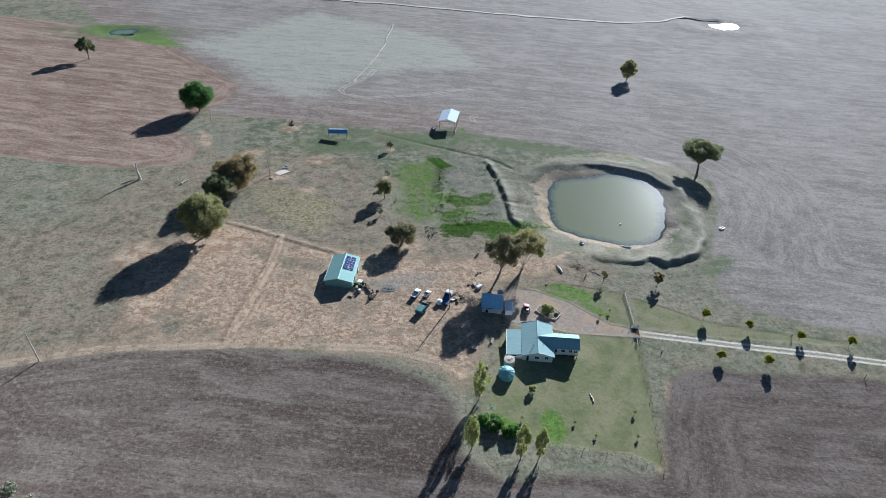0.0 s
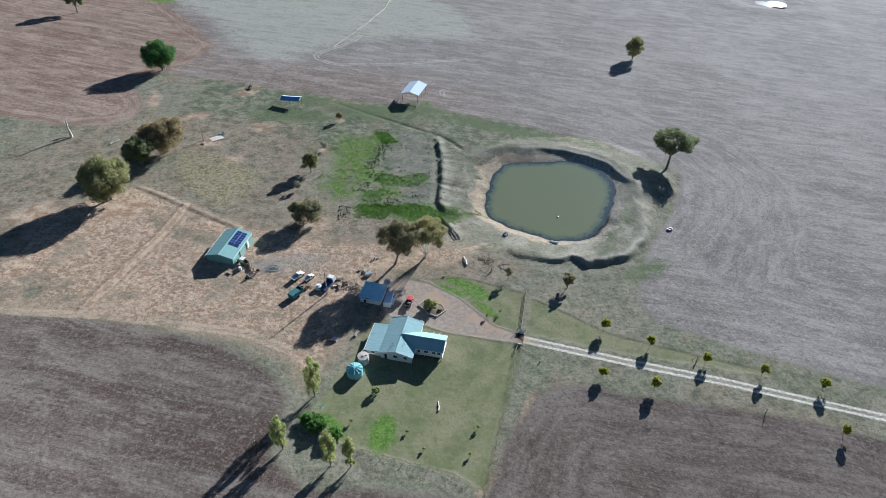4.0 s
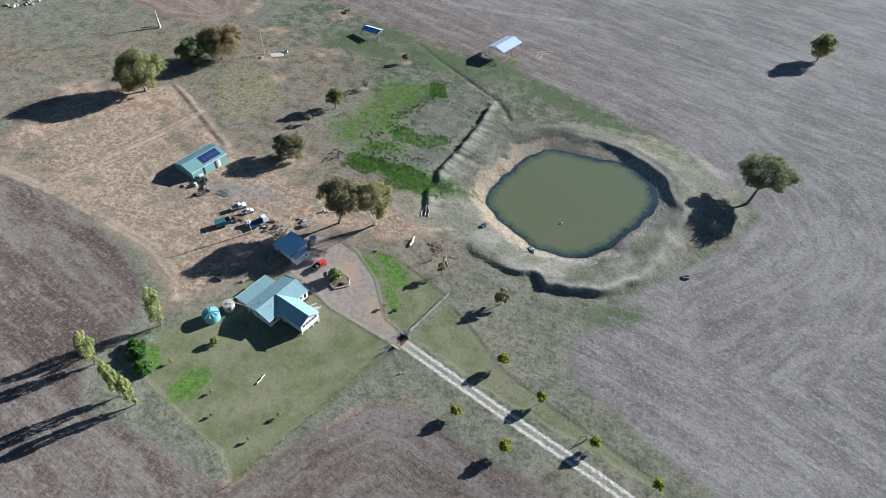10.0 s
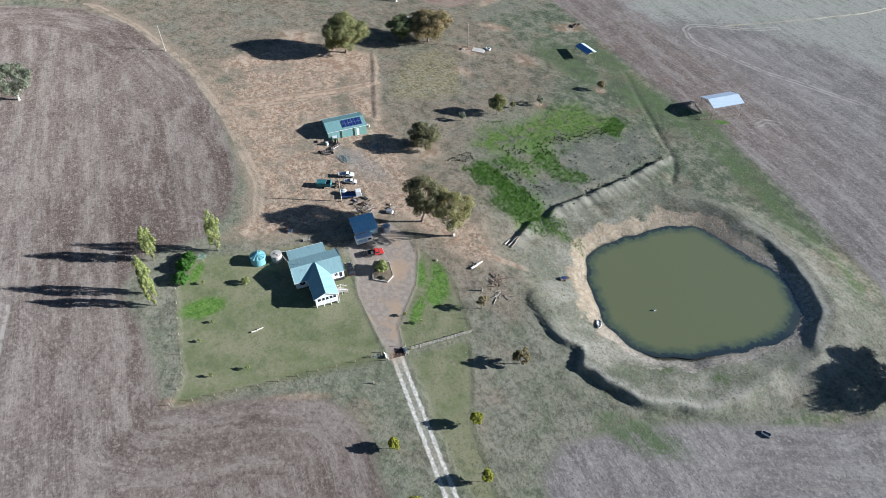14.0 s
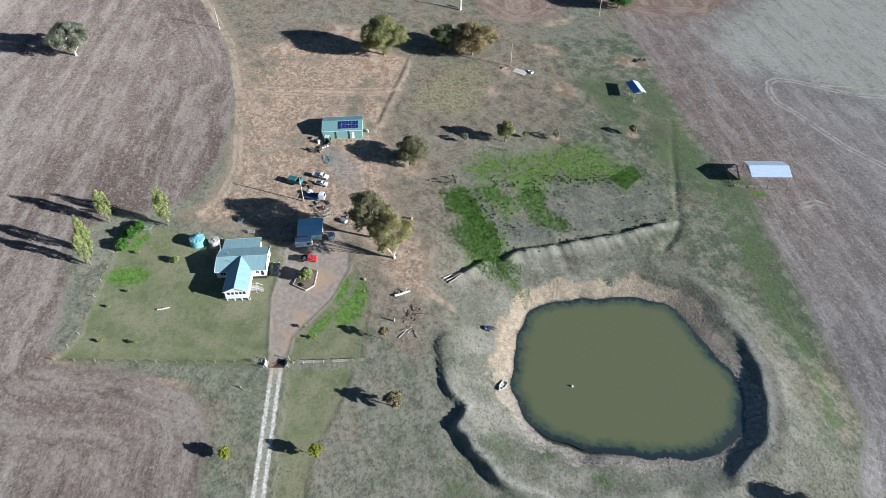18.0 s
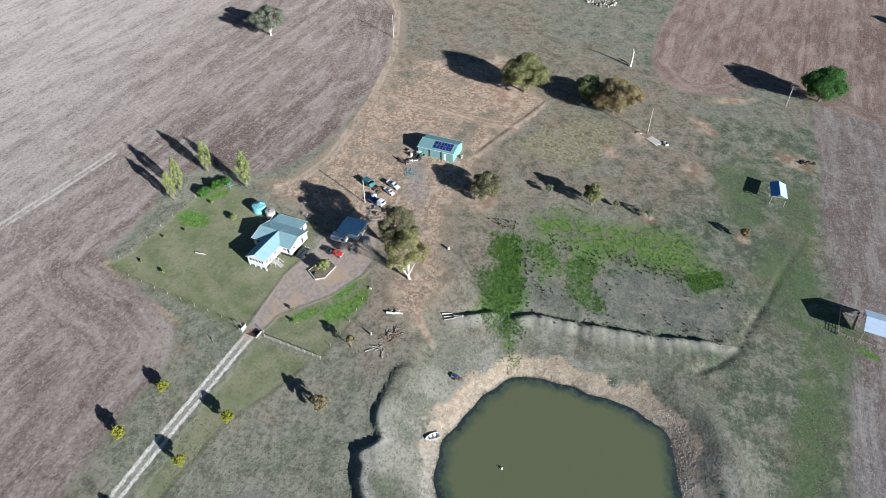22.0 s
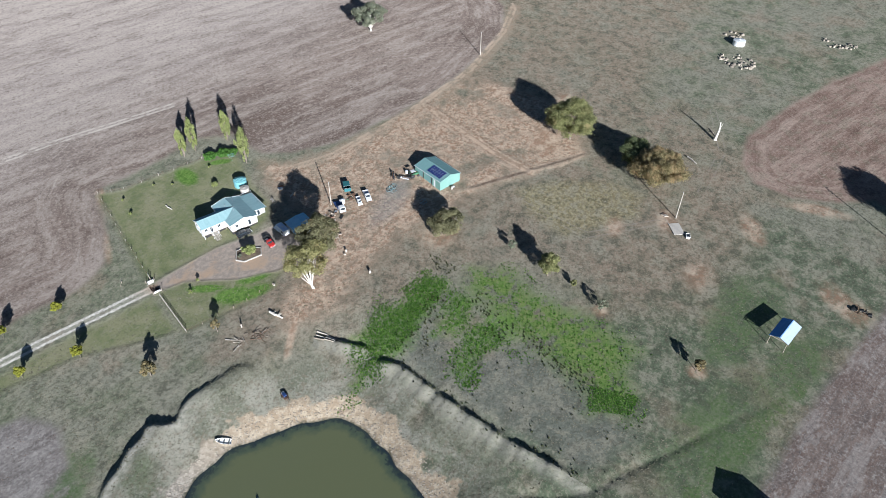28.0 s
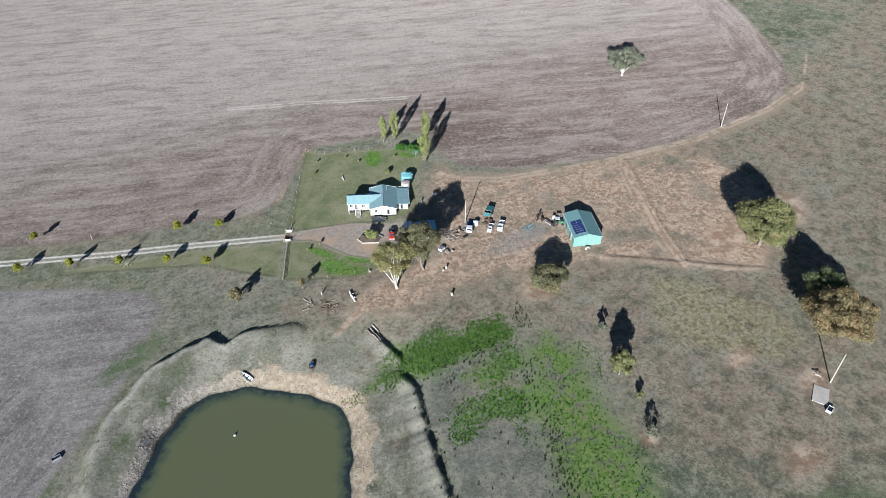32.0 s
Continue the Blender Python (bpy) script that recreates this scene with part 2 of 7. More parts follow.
# ---- zones of the ground ----
FIELD_A = [(-62, -19), (-67, -11), (-80, -1), (-108, 7.5), (-141, 12), (-165, 11), (-190, 8), (-213, -3), (-228, -22), (-245, -60), (-420, -520), (700, -520),
           (700, -290), (76, -33.5), (52, -27), (25, -21.5), (12, -17.5), (2, -19.5), (-8, -32), (-13, -42), (-18, -50), (-28, -47.5), (-42, -45.5), (-56, -45), (-64, -36)]
FIELD_C = [(900, -330), (92, -18), (62, -4), (44, 6), (41, 15), (46, 27), (54, 41), (77, 71), (90, 95), (87, 106), (74, 111), (62, 127), (30, 140), (7, 149),
           (-16, 154), (-63, 164), (-97, 174), (-134, 181), (-143, 200), (-250, 420), (-250, 900), (900, 900)]
FIELD_D = [(-420, 225), (-300, 180), (-256, 160), (-224, 144), (-191, 131), (-164, 123), (-147, 125), (-138, 132), (-136.5, 144), (-142, 157), (-150, 167), (-140, 182), (-128, 200), (-122, 226), (-180, 322), (-420, 420)]
LAWN = [(-17, -47.4), (0, -3), (-9, -0.5), (-22, 3), (-30, 6.5), (-37, 6.5), (-43, 3), (-47, -8), (-52, -18), (-57, -26), (-48.1, -33.4), (-34.1, -38.8), (-23, -42.5)]
LAWN_EAST = [(1, 2.3), (6.3, 19), (-12, 27), (-24, 26), (-15, 18), (-9.5, 11), (-5.5, 5)]
VERGE = [(2, 1.5), (7.0, 18), (17, 11), (27, 2.5), (40, -3), (70, -14), (70, -17), (24, -6)]
DRIVE = [(-0.8, -1.6), (-9.8, 0.2), (-20.4, 2.8), (-27, 6.5), (-31, 8.5), (-36, 10), (-42, 20), (-38, 26), (-30, 26.5), (-22.7, 24), (-14.5, 17.2), (-9.9, 10.6), (-6.2, 5.4), (0.2, 1.8)]
DIRT = [(-146, 17), (-148, 60), (-122, 76), (-92, 58), (-66, 50), (-52, 45), (-38, 45), (-22, 47), (-9, 41), (-13, 33), (-26, 33), (-36, 30), (-45, 22), (-48, 8), (-52, -8), (-58, -16), (-66, 0), (-88, 6)]
MARSH = [
    [(-44.1, 62.1), (-45.0, 67.7), (-33.6, 69.0), (-18.9, 71.0), (-14.8, 67.2), (-0.8, 69.0), (0.9, 66.1), (-13.9, 62.7), (-15.6, 57.3), (-21.7, 58.4), (-30.1, 61.7)],
    [(-42.8, 71.1), (-44.4, 78.4), (-37.3, 80.6), (-30.3, 79.9), (-28.0, 74.5)],
    [(-53.6, 71.9), (-58.7, 81.0), (-54.0, 91.3), (-54.4, 110.0), (-51.5, 121.9), (-43, 121), (-37.1, 126.0), (-33.1, 126.0), (-29.2, 118.6), (-33.7, 115.2), (-37.8, 102.1), (-40.3, 90.2), (-44.3, 82.2), (-46.5, 74)],
]
MARSH_ARM = [(-41.8, 82.6), (-43.0, 90.7), (-36.0, 92.5), (-29.8, 88.0), (-20.7, 88.0), (-20.4, 85.1), (-31.8, 82.8)]
MARSH_END = [(-33.9, 116.0), (-37.1, 126.0), (-33.1, 126.0), (-29.2, 118.6)]
GREEN_BEDS = [(-38.8, -31.0, 6.2, 3.6, 1.3), (-50.5, -27.5, 4.5, 1.6, 2.4), (-12.0, 23.5, 8.0, 2.6, -0.55), (-9.5, 20.0, 6.0, 3.0, -0.7), (-17.0, 20.5, 5.5, 1.8, -0.62), (-7.0, 12.0, 6.0, 1.6, -0.95), (-196.0, 326.0, 30.0, 16.0, -0.3), (-13.0, 159.8, 3.6, 1.5, 0.9), (-178.0, 310.0, 26.0, 9.0, -0.6)]
DULL_BEDS = [(-70.0, 158.0, 16.0, 6.0, -0.25), (-12.0, 152.0, 12.0, 6.0, -0.3), (15.0, 138.0, 28.0, 6.0, -0.42), (-21.0, 155.0, 9.0, 7.0, 0.3), (56.5, 66.0, 4.5, 18.0, -0.35),
             (44.0, 44.0, 14.0, 4.0, 0.6), (-196.0, 328.0, 44.0, 20.0, 0.1), (-40.0, 146.0, 24.0, 10.0, -0.3), (50.0, 31.0, 12.0, 4.0, 0.5), (-75.0, 142.0, 20.0, 9.0, -0.1)]
ROAD = [(0.6, -0.3), (12.0, -4.2), (30.5, -10.4), (53.7, -17.6), (85.2, -28.5), (400.0, -137.0)]
DRY = [(-150, 12), (-225, -10), (-330, -60), (-330, 80), (-215, 76), (-168, 84), (-162, 110), (-150, 130), (-104, 138), (-72, 132), (-62, 112), (-62, 84), (-52, 68), (-30, 56), (-12, 48), (2, 44), (8, 32), (-8, 28), (-36, 8), (-50, -10), (-66, 0), (-90, 6)]
LANE = [(-60, -6), (-74, 1.5), (-89, 5.5), (-111, 11.5), (-134, 14.0), (-161, 14.0), (-190, 10), (-215, 2)]
GREEN_LINE = [(-62, 160), (-22, 146), (-4, 142), (19, 134), (32, 131), (48, 126), (60, 118)]
GREEN_TOE = [(44, 23), (50, 33), (60, 45), (70, 62), (76, 74)]
RED_SOIL = [(-114.6, 135.9, 8.0, 4.0, 0.6), (-92.4, 99.9, 5.0, 3.0, 0.2), (-97.0, 165.0, 9.0, 5.0, 1.1), (-134.5, 151.0, 3.0, 11.0, 0.2), (-104.0, 113.0, 6.0, 4.0, 0.5), (-150.0, 60.0, 10.0, 5.0, 1.0), (-86.0, 128.0, 7.0, 5.0, 0.2), (-122.0, 62.0, 10.0, 6.0, 0.6), (-53.1, 136.7, 3.0, 3.0, 0.0), (-58.7, 108.9, 2.6, 2.6, 0.0), (-16.5, 167.0, 7.5, 4.5, 1.2),
            (-16.5, -47.5, 6.5, 2.2, 1.0), (-4.0, -28.0, 1.6, 12.0, -0.5), (-7.0, 43.5, 6.0, 1.2, 0.5), (-60.0, 56.0, 7.0, 6.0, 0.0)]
TRACKS = [
    [(-117, 16.5), (-106, 49), (-102.5, 65), (-112, 73), (-121, 77)],
    [(-114.5, 16.5), (-104, 48), (-100.5, 63)],
    [(-60, -4), (-73.5, 3.8), (-109, 10.5), (-151, 14.5), (-189, 10), (-213, 3), (-240, -20)],
    [(-60, -6), (-75, 2.0), (-109, 8.9), (-151, 12.9), (-189, 8.3), (-215, 0)],
    [(-121.5, 76), (-103, 64.5), (-85, 52.5)],
    [(-45, 24), (-55, 34), (-70, 42), (-74, 46)],
    [(-85, 52.5), (-80, 50)],
]


MOWN = [(-92, 66), (-106, 78), (-112, 90), (-111, 102), (-101, 104), (-80.5, 89), (-84, 74)]
MUD_FLAT = [(-40, 70), (-16, 69), (-13, 122), (-28, 130), (-33, 114), (-38, 96), (-22, 86), (-31, 73)]
GRAVEL = [(-72, 29), (-78, 32), (-71, 37), (-58, 39), (-52, 36), (-56, 33)]
GREY_PATCH = [(-160, 300), (-134, 327), (-70, 398), (-14, 354), (20, 330), (30, 262), (-16, 257), (-50, 243), (-66, 226), (-80, 207), (-95, 206), (-112, 228), (-131, 268)]
WHEEL = [
    [(-87.4, 68.3), (-84.4, 94.0), (-103.3, 112.0)], [(-122, 118), (-150, 118), (-175, 108)], [(-175, 80), (-160, 100), (-166, 122)],
    [(-170, -0.7), (-163, -10), (-156, -19.2), (-145.8, -33.3)],
    [(-154.6, -19.9), (-146.5, -17.5), (-138.4, -16.9), (-124, -17.2), (-101.6, -22.8), (-87.6, -30)],
    [(-161.7, 9), (-160, -4.3), (-157.5, -24)],
    [(-158.9, -2.3), (-146.6, -13.6), (-135.5, -26.7), (-129.6, -36.1)],
    [(-170, 5), (-150, -25), (-140, -70), (-120, -100), (-60, -92), (-10, -75), (40, -60)],
    [(-22, -56), (-40, -62), (-75, -70), (-110, -62), (-150, -75), (-190, -80)],
    [(23.5, -79.7), (30.0, -84.0), (33.6, -94.9), (31.5, -103.0), (26.6, -106.7), (4.0, -97.0)],
    [(-9.0, -60.0), (-16.0, -66.0), (-30.0, -72.0)],
    [(33.7, 232.8), (22.0, 232.0), (16.0, 235.5), (14.7, 245.7), (20.0, 252.0), (28.0, 255.6)],
    [(33.7, 232.8), (60.0, 216.0), (100.0, 200.0)],
    [(70, 40), (84, 56), (100, 70), (112, 90)], [(78, 30), (96, 44), (118, 52), (140, 40)],
    [(12, 200), (40, 186), (80, 178), (140, 150)],
    [(125.9, 249.2), (141.7, 223.0)], [(142.0, 314.6), (172.4, 307.6)],
    [(95, 120), (120, 138), (180, 150)],
    [(60, 60), (74, 100), (100, 128), (140, 128), (200, 110)],
]


TURNING = [
    [(12.0, 222.0), (-12.1, 214.5), (-23.5, 210.0), (-35.5, 208.4), (-45.9, 207.4), (-54.3, 205.2), (-61.0, 207.2), (-67.0, 212.5), (-68.1, 217.5), (-64.7, 223.8), (-57.2, 232.2), (-49.9, 240.6), (-44.0, 254.1)],
    [(-3.9, 170.9), (-3.6, 175.9), (-0.1, 178.7)],
    [(4.0, -97.0), (-16.6, -88.9), (-24.5, -86.8), (-44.0, -78.3), (-65.8, -69.4)],
]


def ground_mesh():
    xs, ys = axis_lines(-255, 135, 0.8, 3500), axis_lines(-110, 260, 0.8, 3500)
    X, Y = np.meshgrid(xs, ys)
    x, y = X.ravel(), Y.ravel()
    z = height(x, y)
    nx, ny = len(xs), len(ys)
    i = np.arange((nx - 1) * (ny - 1))
    a = i // (nx - 1) * nx + i % (nx - 1)
    faces = np.stack([a, a + 1, a + nx + 1, a + nx], 1)
    me = bpy.data.meshes.new("ground")
    me.vertices.add(len(x)), me.loops.add(faces.size), me.polygons.add(len(faces))
    me.vertices.foreach_set("co", np.stack([x, y, z], 1).astype(np.float32).ravel())
    me.loops.foreach_set("vertex_index", faces.astype(np.int32).ravel())
    me.polygons.foreach_set("loop_start", np.arange(0, faces.size, 4, dtype=np.int32))
    me.polygons.foreach_set("use_smooth", np.ones(len(faces), bool))
    me.update(calc_edges=True)
    fa, fc, fd = sdf(FIELD_A, x, y), sdf(FIELD_C, x, y), sdf(FIELD_D, x, y)
    straight = -(0.30 * x + 0.954 * y)
    d, th, south, _, steep, _, rim, foot = dam_shape(x, y)
    lip = np.maximum(south * smooth(th, -2.0, -1.6) * np.exp(-(((d - rim + 0.9) / 1.1) ** 2)), steep * np.exp(-(((d - foot - 2.4) / 1.3) ** 2)))
    data = {
        "field_a": fa, "field_c": fc, "field_d": fd,
        "row_a": straight, "row_c": 0.237 * x + 0.97 * y, "row_d": 0.35 * x + 0.937 * y,
        "lap_a": fa, "lap_c": fc, "lap_d": fd,
        "on_lap_a": np.maximum(-19.0 - fa, np.minimum(-17.0 - x, x + 125.0)), "on_lap_c": np.maximum(-48.0 - fc, 80.0 - x - 0.3 * y), "on_lap_d": -9.0 - fd,
        "grey_patch": sdf(GREY_PATCH, x, y),
        "wheel": np.minimum.reduce([way(w, x, y)[0] for w in WHEEL]),
        "turning": np.minimum.reduce([way(w, x, y)[0] for w in TURNING]),
        "lawn": np.minimum(sdf(LAWN, x, y), np.minimum(sdf(LAWN_EAST, x, y), sdf(VERGE, x, y) + 0.8)),
        "drive": sdf(DRIVE, x, y), "dirt": sdf(DIRT, x, y),
        "marsh": np.minimum.reduce([sdf(m, x, y) for m in MARSH[:2] + [MARSH_ARM, MARSH_END]]),
        "meadow": sdf(MARSH[2], x, y),
        "road": way(ROAD, x, y)[0],
        "track": np.minimum.reduce([way(t, x, y)[0] for t in TRACKS]),
        "pond": pond_distance(x, y),
        "mown": sdf(MOWN, x, y), "mud_flat": sdf(MUD_FLAT, x, y),
        "lip": lip, "rut": np.minimum(way(BERM, x, y)[0], way(RIDGE, x, y)[0]),
        "gravel": sdf(GRAVEL, x, y), "dry": sdf(DRY, x, y),
        "lane": way(LANE, x, y)[0], "berm": np.minimum(way(BERM, x, y)[0], way(RIDGE, x, y)[0] + 1.5),
        "green_line": np.minimum.reduce([way(GREEN_LINE, x, y)[0], way(GREEN_TOE, x, y)[0] + 1.0, np.abs(d - 6.5) * 0.75 + 20.0 * (1 - smooth(np.cos(th + 0.55), 0.55, 0.8))]),
        "red_soil": np.minimum.reduce([
            np.hypot(((x - cx) * math.cos(w) + (y - cy) * math.sin(w)) / rx, (-(x - cx) * math.sin(w) + (y - cy) * math.cos(w)) / ry) for cx, cy, rx, ry, w in RED_SOIL]),
        "greener": np.maximum(1.2 * smooth(y - 0.15 * x, 100, 126) * smooth(x, -140, -104), 0.3 * smooth(-x, 138, 170)) - 0.5 * smooth(-np.hypot((x + 70) / 60, (y - 60) / 45), -1.2, -0.5) - 0.9 * np.exp(-((x + 112) / 36) ** 2 - ((y - 78) / 34) ** 2) + 0.5 * np.exp(-((x + 25) / 30) ** 2 - ((y - 98) / 32) ** 2),
        "levee": np.where(way(LEVEE, x, y)[1] < 0, way(LEVEE, x, y)[0], 30.0) + 30.0 * (way(LEVEE, x, y)[2] < 0.5),
        "dull_bed": np.minimum.reduce([
            np.hypot(((x - cx) * math.cos(w) + (y - cy) * math.sin(w)) / rx, (-(x - cx) * math.sin(w) + (y - cy) * math.cos(w)) / ry) for cx, cy, rx, ry, w in DULL_BEDS]),
        "bed": np.minimum.reduce([
            np.hypot(((x - cx) * math.cos(w) + (y - cy) * math.sin(w)) / rx, (-(x - cx) * math.sin(w) + (y - cy) * math.cos(w)) / ry) for cx, cy, rx, ry, w in GREEN_BEDS]),
    }
    for name, v in data.items():
        me.attributes.new(name, "FLOAT", "POINT").data.foreach_set("value", np.clip(v, -999, 999).astype(np.float32))
    return me


def ground_material():
    n = Nodes("ground", 0.95, 0.0, 0.06)
    p = n.pos()
    px, py, _ = n.split(p)
    big, mid, fine = n.noise(0.018, 4, p), n.noise(0.11, 6, p, 0.65), n.noise(0.8, 6, p, 0.7)
    grit, speck = n.noise(1.7, 2, p, 0.6), n.noise(6.0, 1, p, 0.6)
    wob = n.math("MULTIPLY_ADD", mid, 7.0, -3.5)            # metres by which edges wander
    wee = n.math("MULTIPLY_ADD", fine, 2.2, -1.1)

    def edge(name, soft=1.0, loose=0.5):
        v = n.math("ADD", n.attr(name), n.math("ADD", n.math("MULTIPLY", wob, loose), n.math("MULTIPLY", wee, 0.6)))
        return n.step(v, soft, -soft)

    # pasture: grey-olive grass, mottled pale and dark, greener on the low ground and browner round the yard
    tuft, patch = n.noise(1.5, 3, p, 0.6), n.noise(0.24, 5, p, 0.66)
    blend = n.math("MULTIPLY_ADD", mid, 0.5, n.math("MULTIPLY", big, 0.5))
    grass = n.mix(n.step(blend, 0.43, 0.57), GRASS_GREY, GRASS_GREEN)
    gr = n.math("ADD", n.attr("greener"), n.math("MULTIPLY_ADD", blend, 5.0, -2.5))
    grass = n.mix(n.math("MULTIPLY", n.step(gr, 0.2, 1.0), 0.85), grass, n.mix(n.step(patch, 0.42, 0.6), GRASS_LUSH, GRASS_GREEN))
    grass = n.mix(n.math("MULTIPLY", n.step(n.noise(0.05, 5, n.vec(py, px, 3.0), 0.65), 0.5, 0.62), 0.45), grass, GRASS_BARE)
    brown = n.mix(n.step(patch, 0.4, 0.58), GRASS_DRY, GRASS_BARE)
    grass = n.mix(n.math("MULTIPLY", edge("dry", 9.0, 1.6), n.math("MULTIPLY_ADD", n.step(mid, 0.36, 0.56), 0.55, 0.25)), grass, brown)
    grass = n.mix(n.math("MULTIPLY", n.step(n.math("ADD", n.attr("mud_flat"), wob), 3.0, -3.0), 0.75), grass, n.mix(n.step(fine, 0.4, 0.64), FLAT_A, FLAT_B))
    hay = n.mix(n.step(n.noise(0.9, 3, p), 0.4, 0.6), MOWN_A, MOWN_B)
    grass = n.mix(n.math("MULTIPLY", n.step(n.math("ADD", n.attr("mown"), n.math("MULTIPLY", wob, 0.6)), 3.0, -3.0), 0.85), grass, hay)
    grass = n.mix(n.math("MULTIPLY", n.step(patch, 0.5, 0.6), 0.5), grass, GRASS_PALE)
    grass = n.mix(n.math("MULTIPLY", n.step(patch, 0.47, 0.37), 0.5), grass, GRASS_DARK)
    grass = n.mix(n.math("MULTIPLY", n.step(fine, 0.5, 0.6), 0.52), grass, GRASS_DARK)
    grass = n.mix(n.math("MULTIPLY", n.step(fine, 0.46, 0.36), 0.5), grass, GRASS_PALE)
    grass = n.mix(n.math("MULTIPLY", n.step(tuft, 0.54, 0.66), 0.26), grass, GRASS_DARK)
    grass = n.mix(n.math("MULTIPLY", n.step(grit, 0.55, 0.66), 0.3), grass, GRASS_PALE)
    grass = n.mix(n.math("MULTIPLY", n.step(grit, 0.45, 0.34), 0.34), grass, GRASS_DARK)
    verge = n.step(n.math("ADD", n.attr("green_line"), n.math("MULTIPLY", n.math("MULTIPLY_ADD", patch, 10.0, -4.4), 1.0)), 3.4, 1.2)
    grass = n.mix(n.math("MULTIPLY", verge, n.math("MULTIPLY_ADD", n.step(fine, 0.36, 0.56), 0.55, 0.1)), grass, n.mix(n.step(tuft, 0.4, 0.6), (0.085, 0.135, 0.045), (0.135, 0.17, 0.07)))
    col = grass
    # dry orange soil round the shed, under thin dead grass
    soil = n.mix(n.step(fine, 0.4, 0.6), DIRT_RED, DIRT_PALE)
    soil = n.mix(n.math("MULTIPLY", n.step(n.noise(0.35, 6, p, 0.75), 0.48, 0.58), 0.6), soil, GRASS_DRY)
    soil = n.mix(n.math("MULTIPLY", n.step(tuft, 0.52, 0.64), 0.42), soil, GRASS_DARK)
    soil = n.mix(n.math("MULTIPLY", n.step(patch, 0.5, 0.62), 0.45), soil, DIRT_PALE)
    col = n.mix(n.math("MULTIPLY", edge("dirt", 4.0, 1.6), n.step(n.noise(0.07, 5, p, 0.65), 0.3, 0.5)), col, soil)
    red = n.step(n.math("ADD", n.attr("red_soil"), n.math("MULTIPLY", wob, 0.22)), 1.25, 0.35)
    col = n.mix(n.math("MULTIPLY", red, n.math("MULTIPLY_ADD", n.step(fine, 0.36, 0.56), 0.5, 0.3)), col, n.mix(n.step(patch, 0.4, 0.6), DIRT_RED, DIRT_PALE))
    worn = n.mix(n.step(fine, 0.38, 0.6), DIRT_RED, DIRT_PALE)
    worn = n.mix(n.math("MULTIPLY", n.step(patch, 0.5, 0.6), 0.5), worn, GRASS_DRY)
    beaten = n.math("MAXIMUM", n.math("MULTIPLY", n.step(n.math("ADD", n.attr("lane"), n.math("MULTIPLY", wob, 0.5)), 4.2, 1.5), 0.6), n.step(n.math("ADD", n.attr("berm"), n.math("MULTIPLY", wob, 0.5)), 3.8, 0.8))
    col = n.mix(n.math("MULTIPLY", beaten, 0.6), col, worn)
    col = n.mix(n.math("MULTIPLY", n.step(n.math("ADD", n.attr("rut"), n.math("MULTIPLY", wee, 0.3)), 0.9, 0.3), 0.7), col, (0.19, 0.135, 0.095))
    # ploughed fields: drill rows that follow the edges, soft streaks and broad tones
    furrow = 0.5
    slow = n.vec(n.math("MULTIPLY", px, 0.045), n.math("MULTIPLY", py, 0.045), 0.0)
    stray = n.math("MULTIPLY_ADD", n.noise(0.06, 2, p), 1.6, n.math("MULTIPLY", n.noise(0.5, 2, p), 0.3))
    sx, sy, _ = n.split(slow)
    for name, row, lap, a, b, c, k, bold in (("field_a", "row_a", "lap_a", FA0, FA1, FA2, 0.62, 0.55), ("field_c", "row_c", "lap_c", FC0, FC1, FC2, 0.8, 0.42), ("field_d", "row_d", "lap_d", FD0, FD1, FD2, 0.4, 0.9)):
        on_lap = n.step(n.math("ADD", n.attr("on_" + lap), n.math("MULTIPLY", wob, 0.8)), 1.5, -1.5)
        both = []
        for way_name in (row, lap):
            r = n.math("ADD", n.attr(way_name), stray)
            both.append((n.noise(1.0, 3, n.vec(n.math("MULTIPLY", r, k), sx, sy), 0.78),
                         n.noise(0.16, 3, n.vec(r, n.math("MULTIPLY", sx, 0.8), n.math("MULTIPLY", sy, 0.8)), 0.6),
                         n.noise(1.0, 4, n.vec(n.math("MULTIPLY", r, 0.26), n.math("MULTIPLY", sx, 1.5), n.math("MULTIPLY", sy, 1.5)), 0.62)))
        rows, wide, blot = [n.math("ADD", n.math("MULTIPLY", l, on_lap), n.math("MULTIPLY", s, n.math("SUBTRACT", 1.0, on_lap))) for s, l in zip(*both)]
        far = n.math("MULTIPLY_ADD", mid, 0.4, n.math("MULTIPLY", big, 0.6))
        earth = n.mix(n.step(far, 0.42, 0.58), a, b)
        if name == "field_a":
            earth = n.mix(n.step(n.math("ADD", n.math("MULTIPLY_ADD", px, 0.05, py), n.math("MULTIPLY", wob, 6.0)), -38.0, -115.0), earth, FA3)
        if name == "field_d":
            earth = n.mix(n.math("MULTIPLY", n.step(patch, 0.5, 0.6), 0.35), earth, GRASS_GREEN)
        if name == "field_c":
            rim = n.math("MULTIPLY", n.step(n.math("ADD", px, n.math("MULTIPLY", wob, 5.0)), 90.0, -40.0), n.step(n.math("ADD", n.attr("field_c"), n.math("MULTIPLY", wob, 6.0)), -62.0, -18.0))
            earth = n.mix(n.math("MULTIPLY", rim, 0.85), earth, n.mix(n.step(patch, 0.42, 0.58), (0.148, 0.102, 0.081), (0.2, 0.148, 0.12)))
            pale = n.step(n.math("ADD", n.attr("grey_patch"), n.math("MULTIPLY", wob, 3.0)), 7.0, -7.0)
            earth = n.mix(n.math("MULTIPLY", pale, 0.85), earth, FC3)
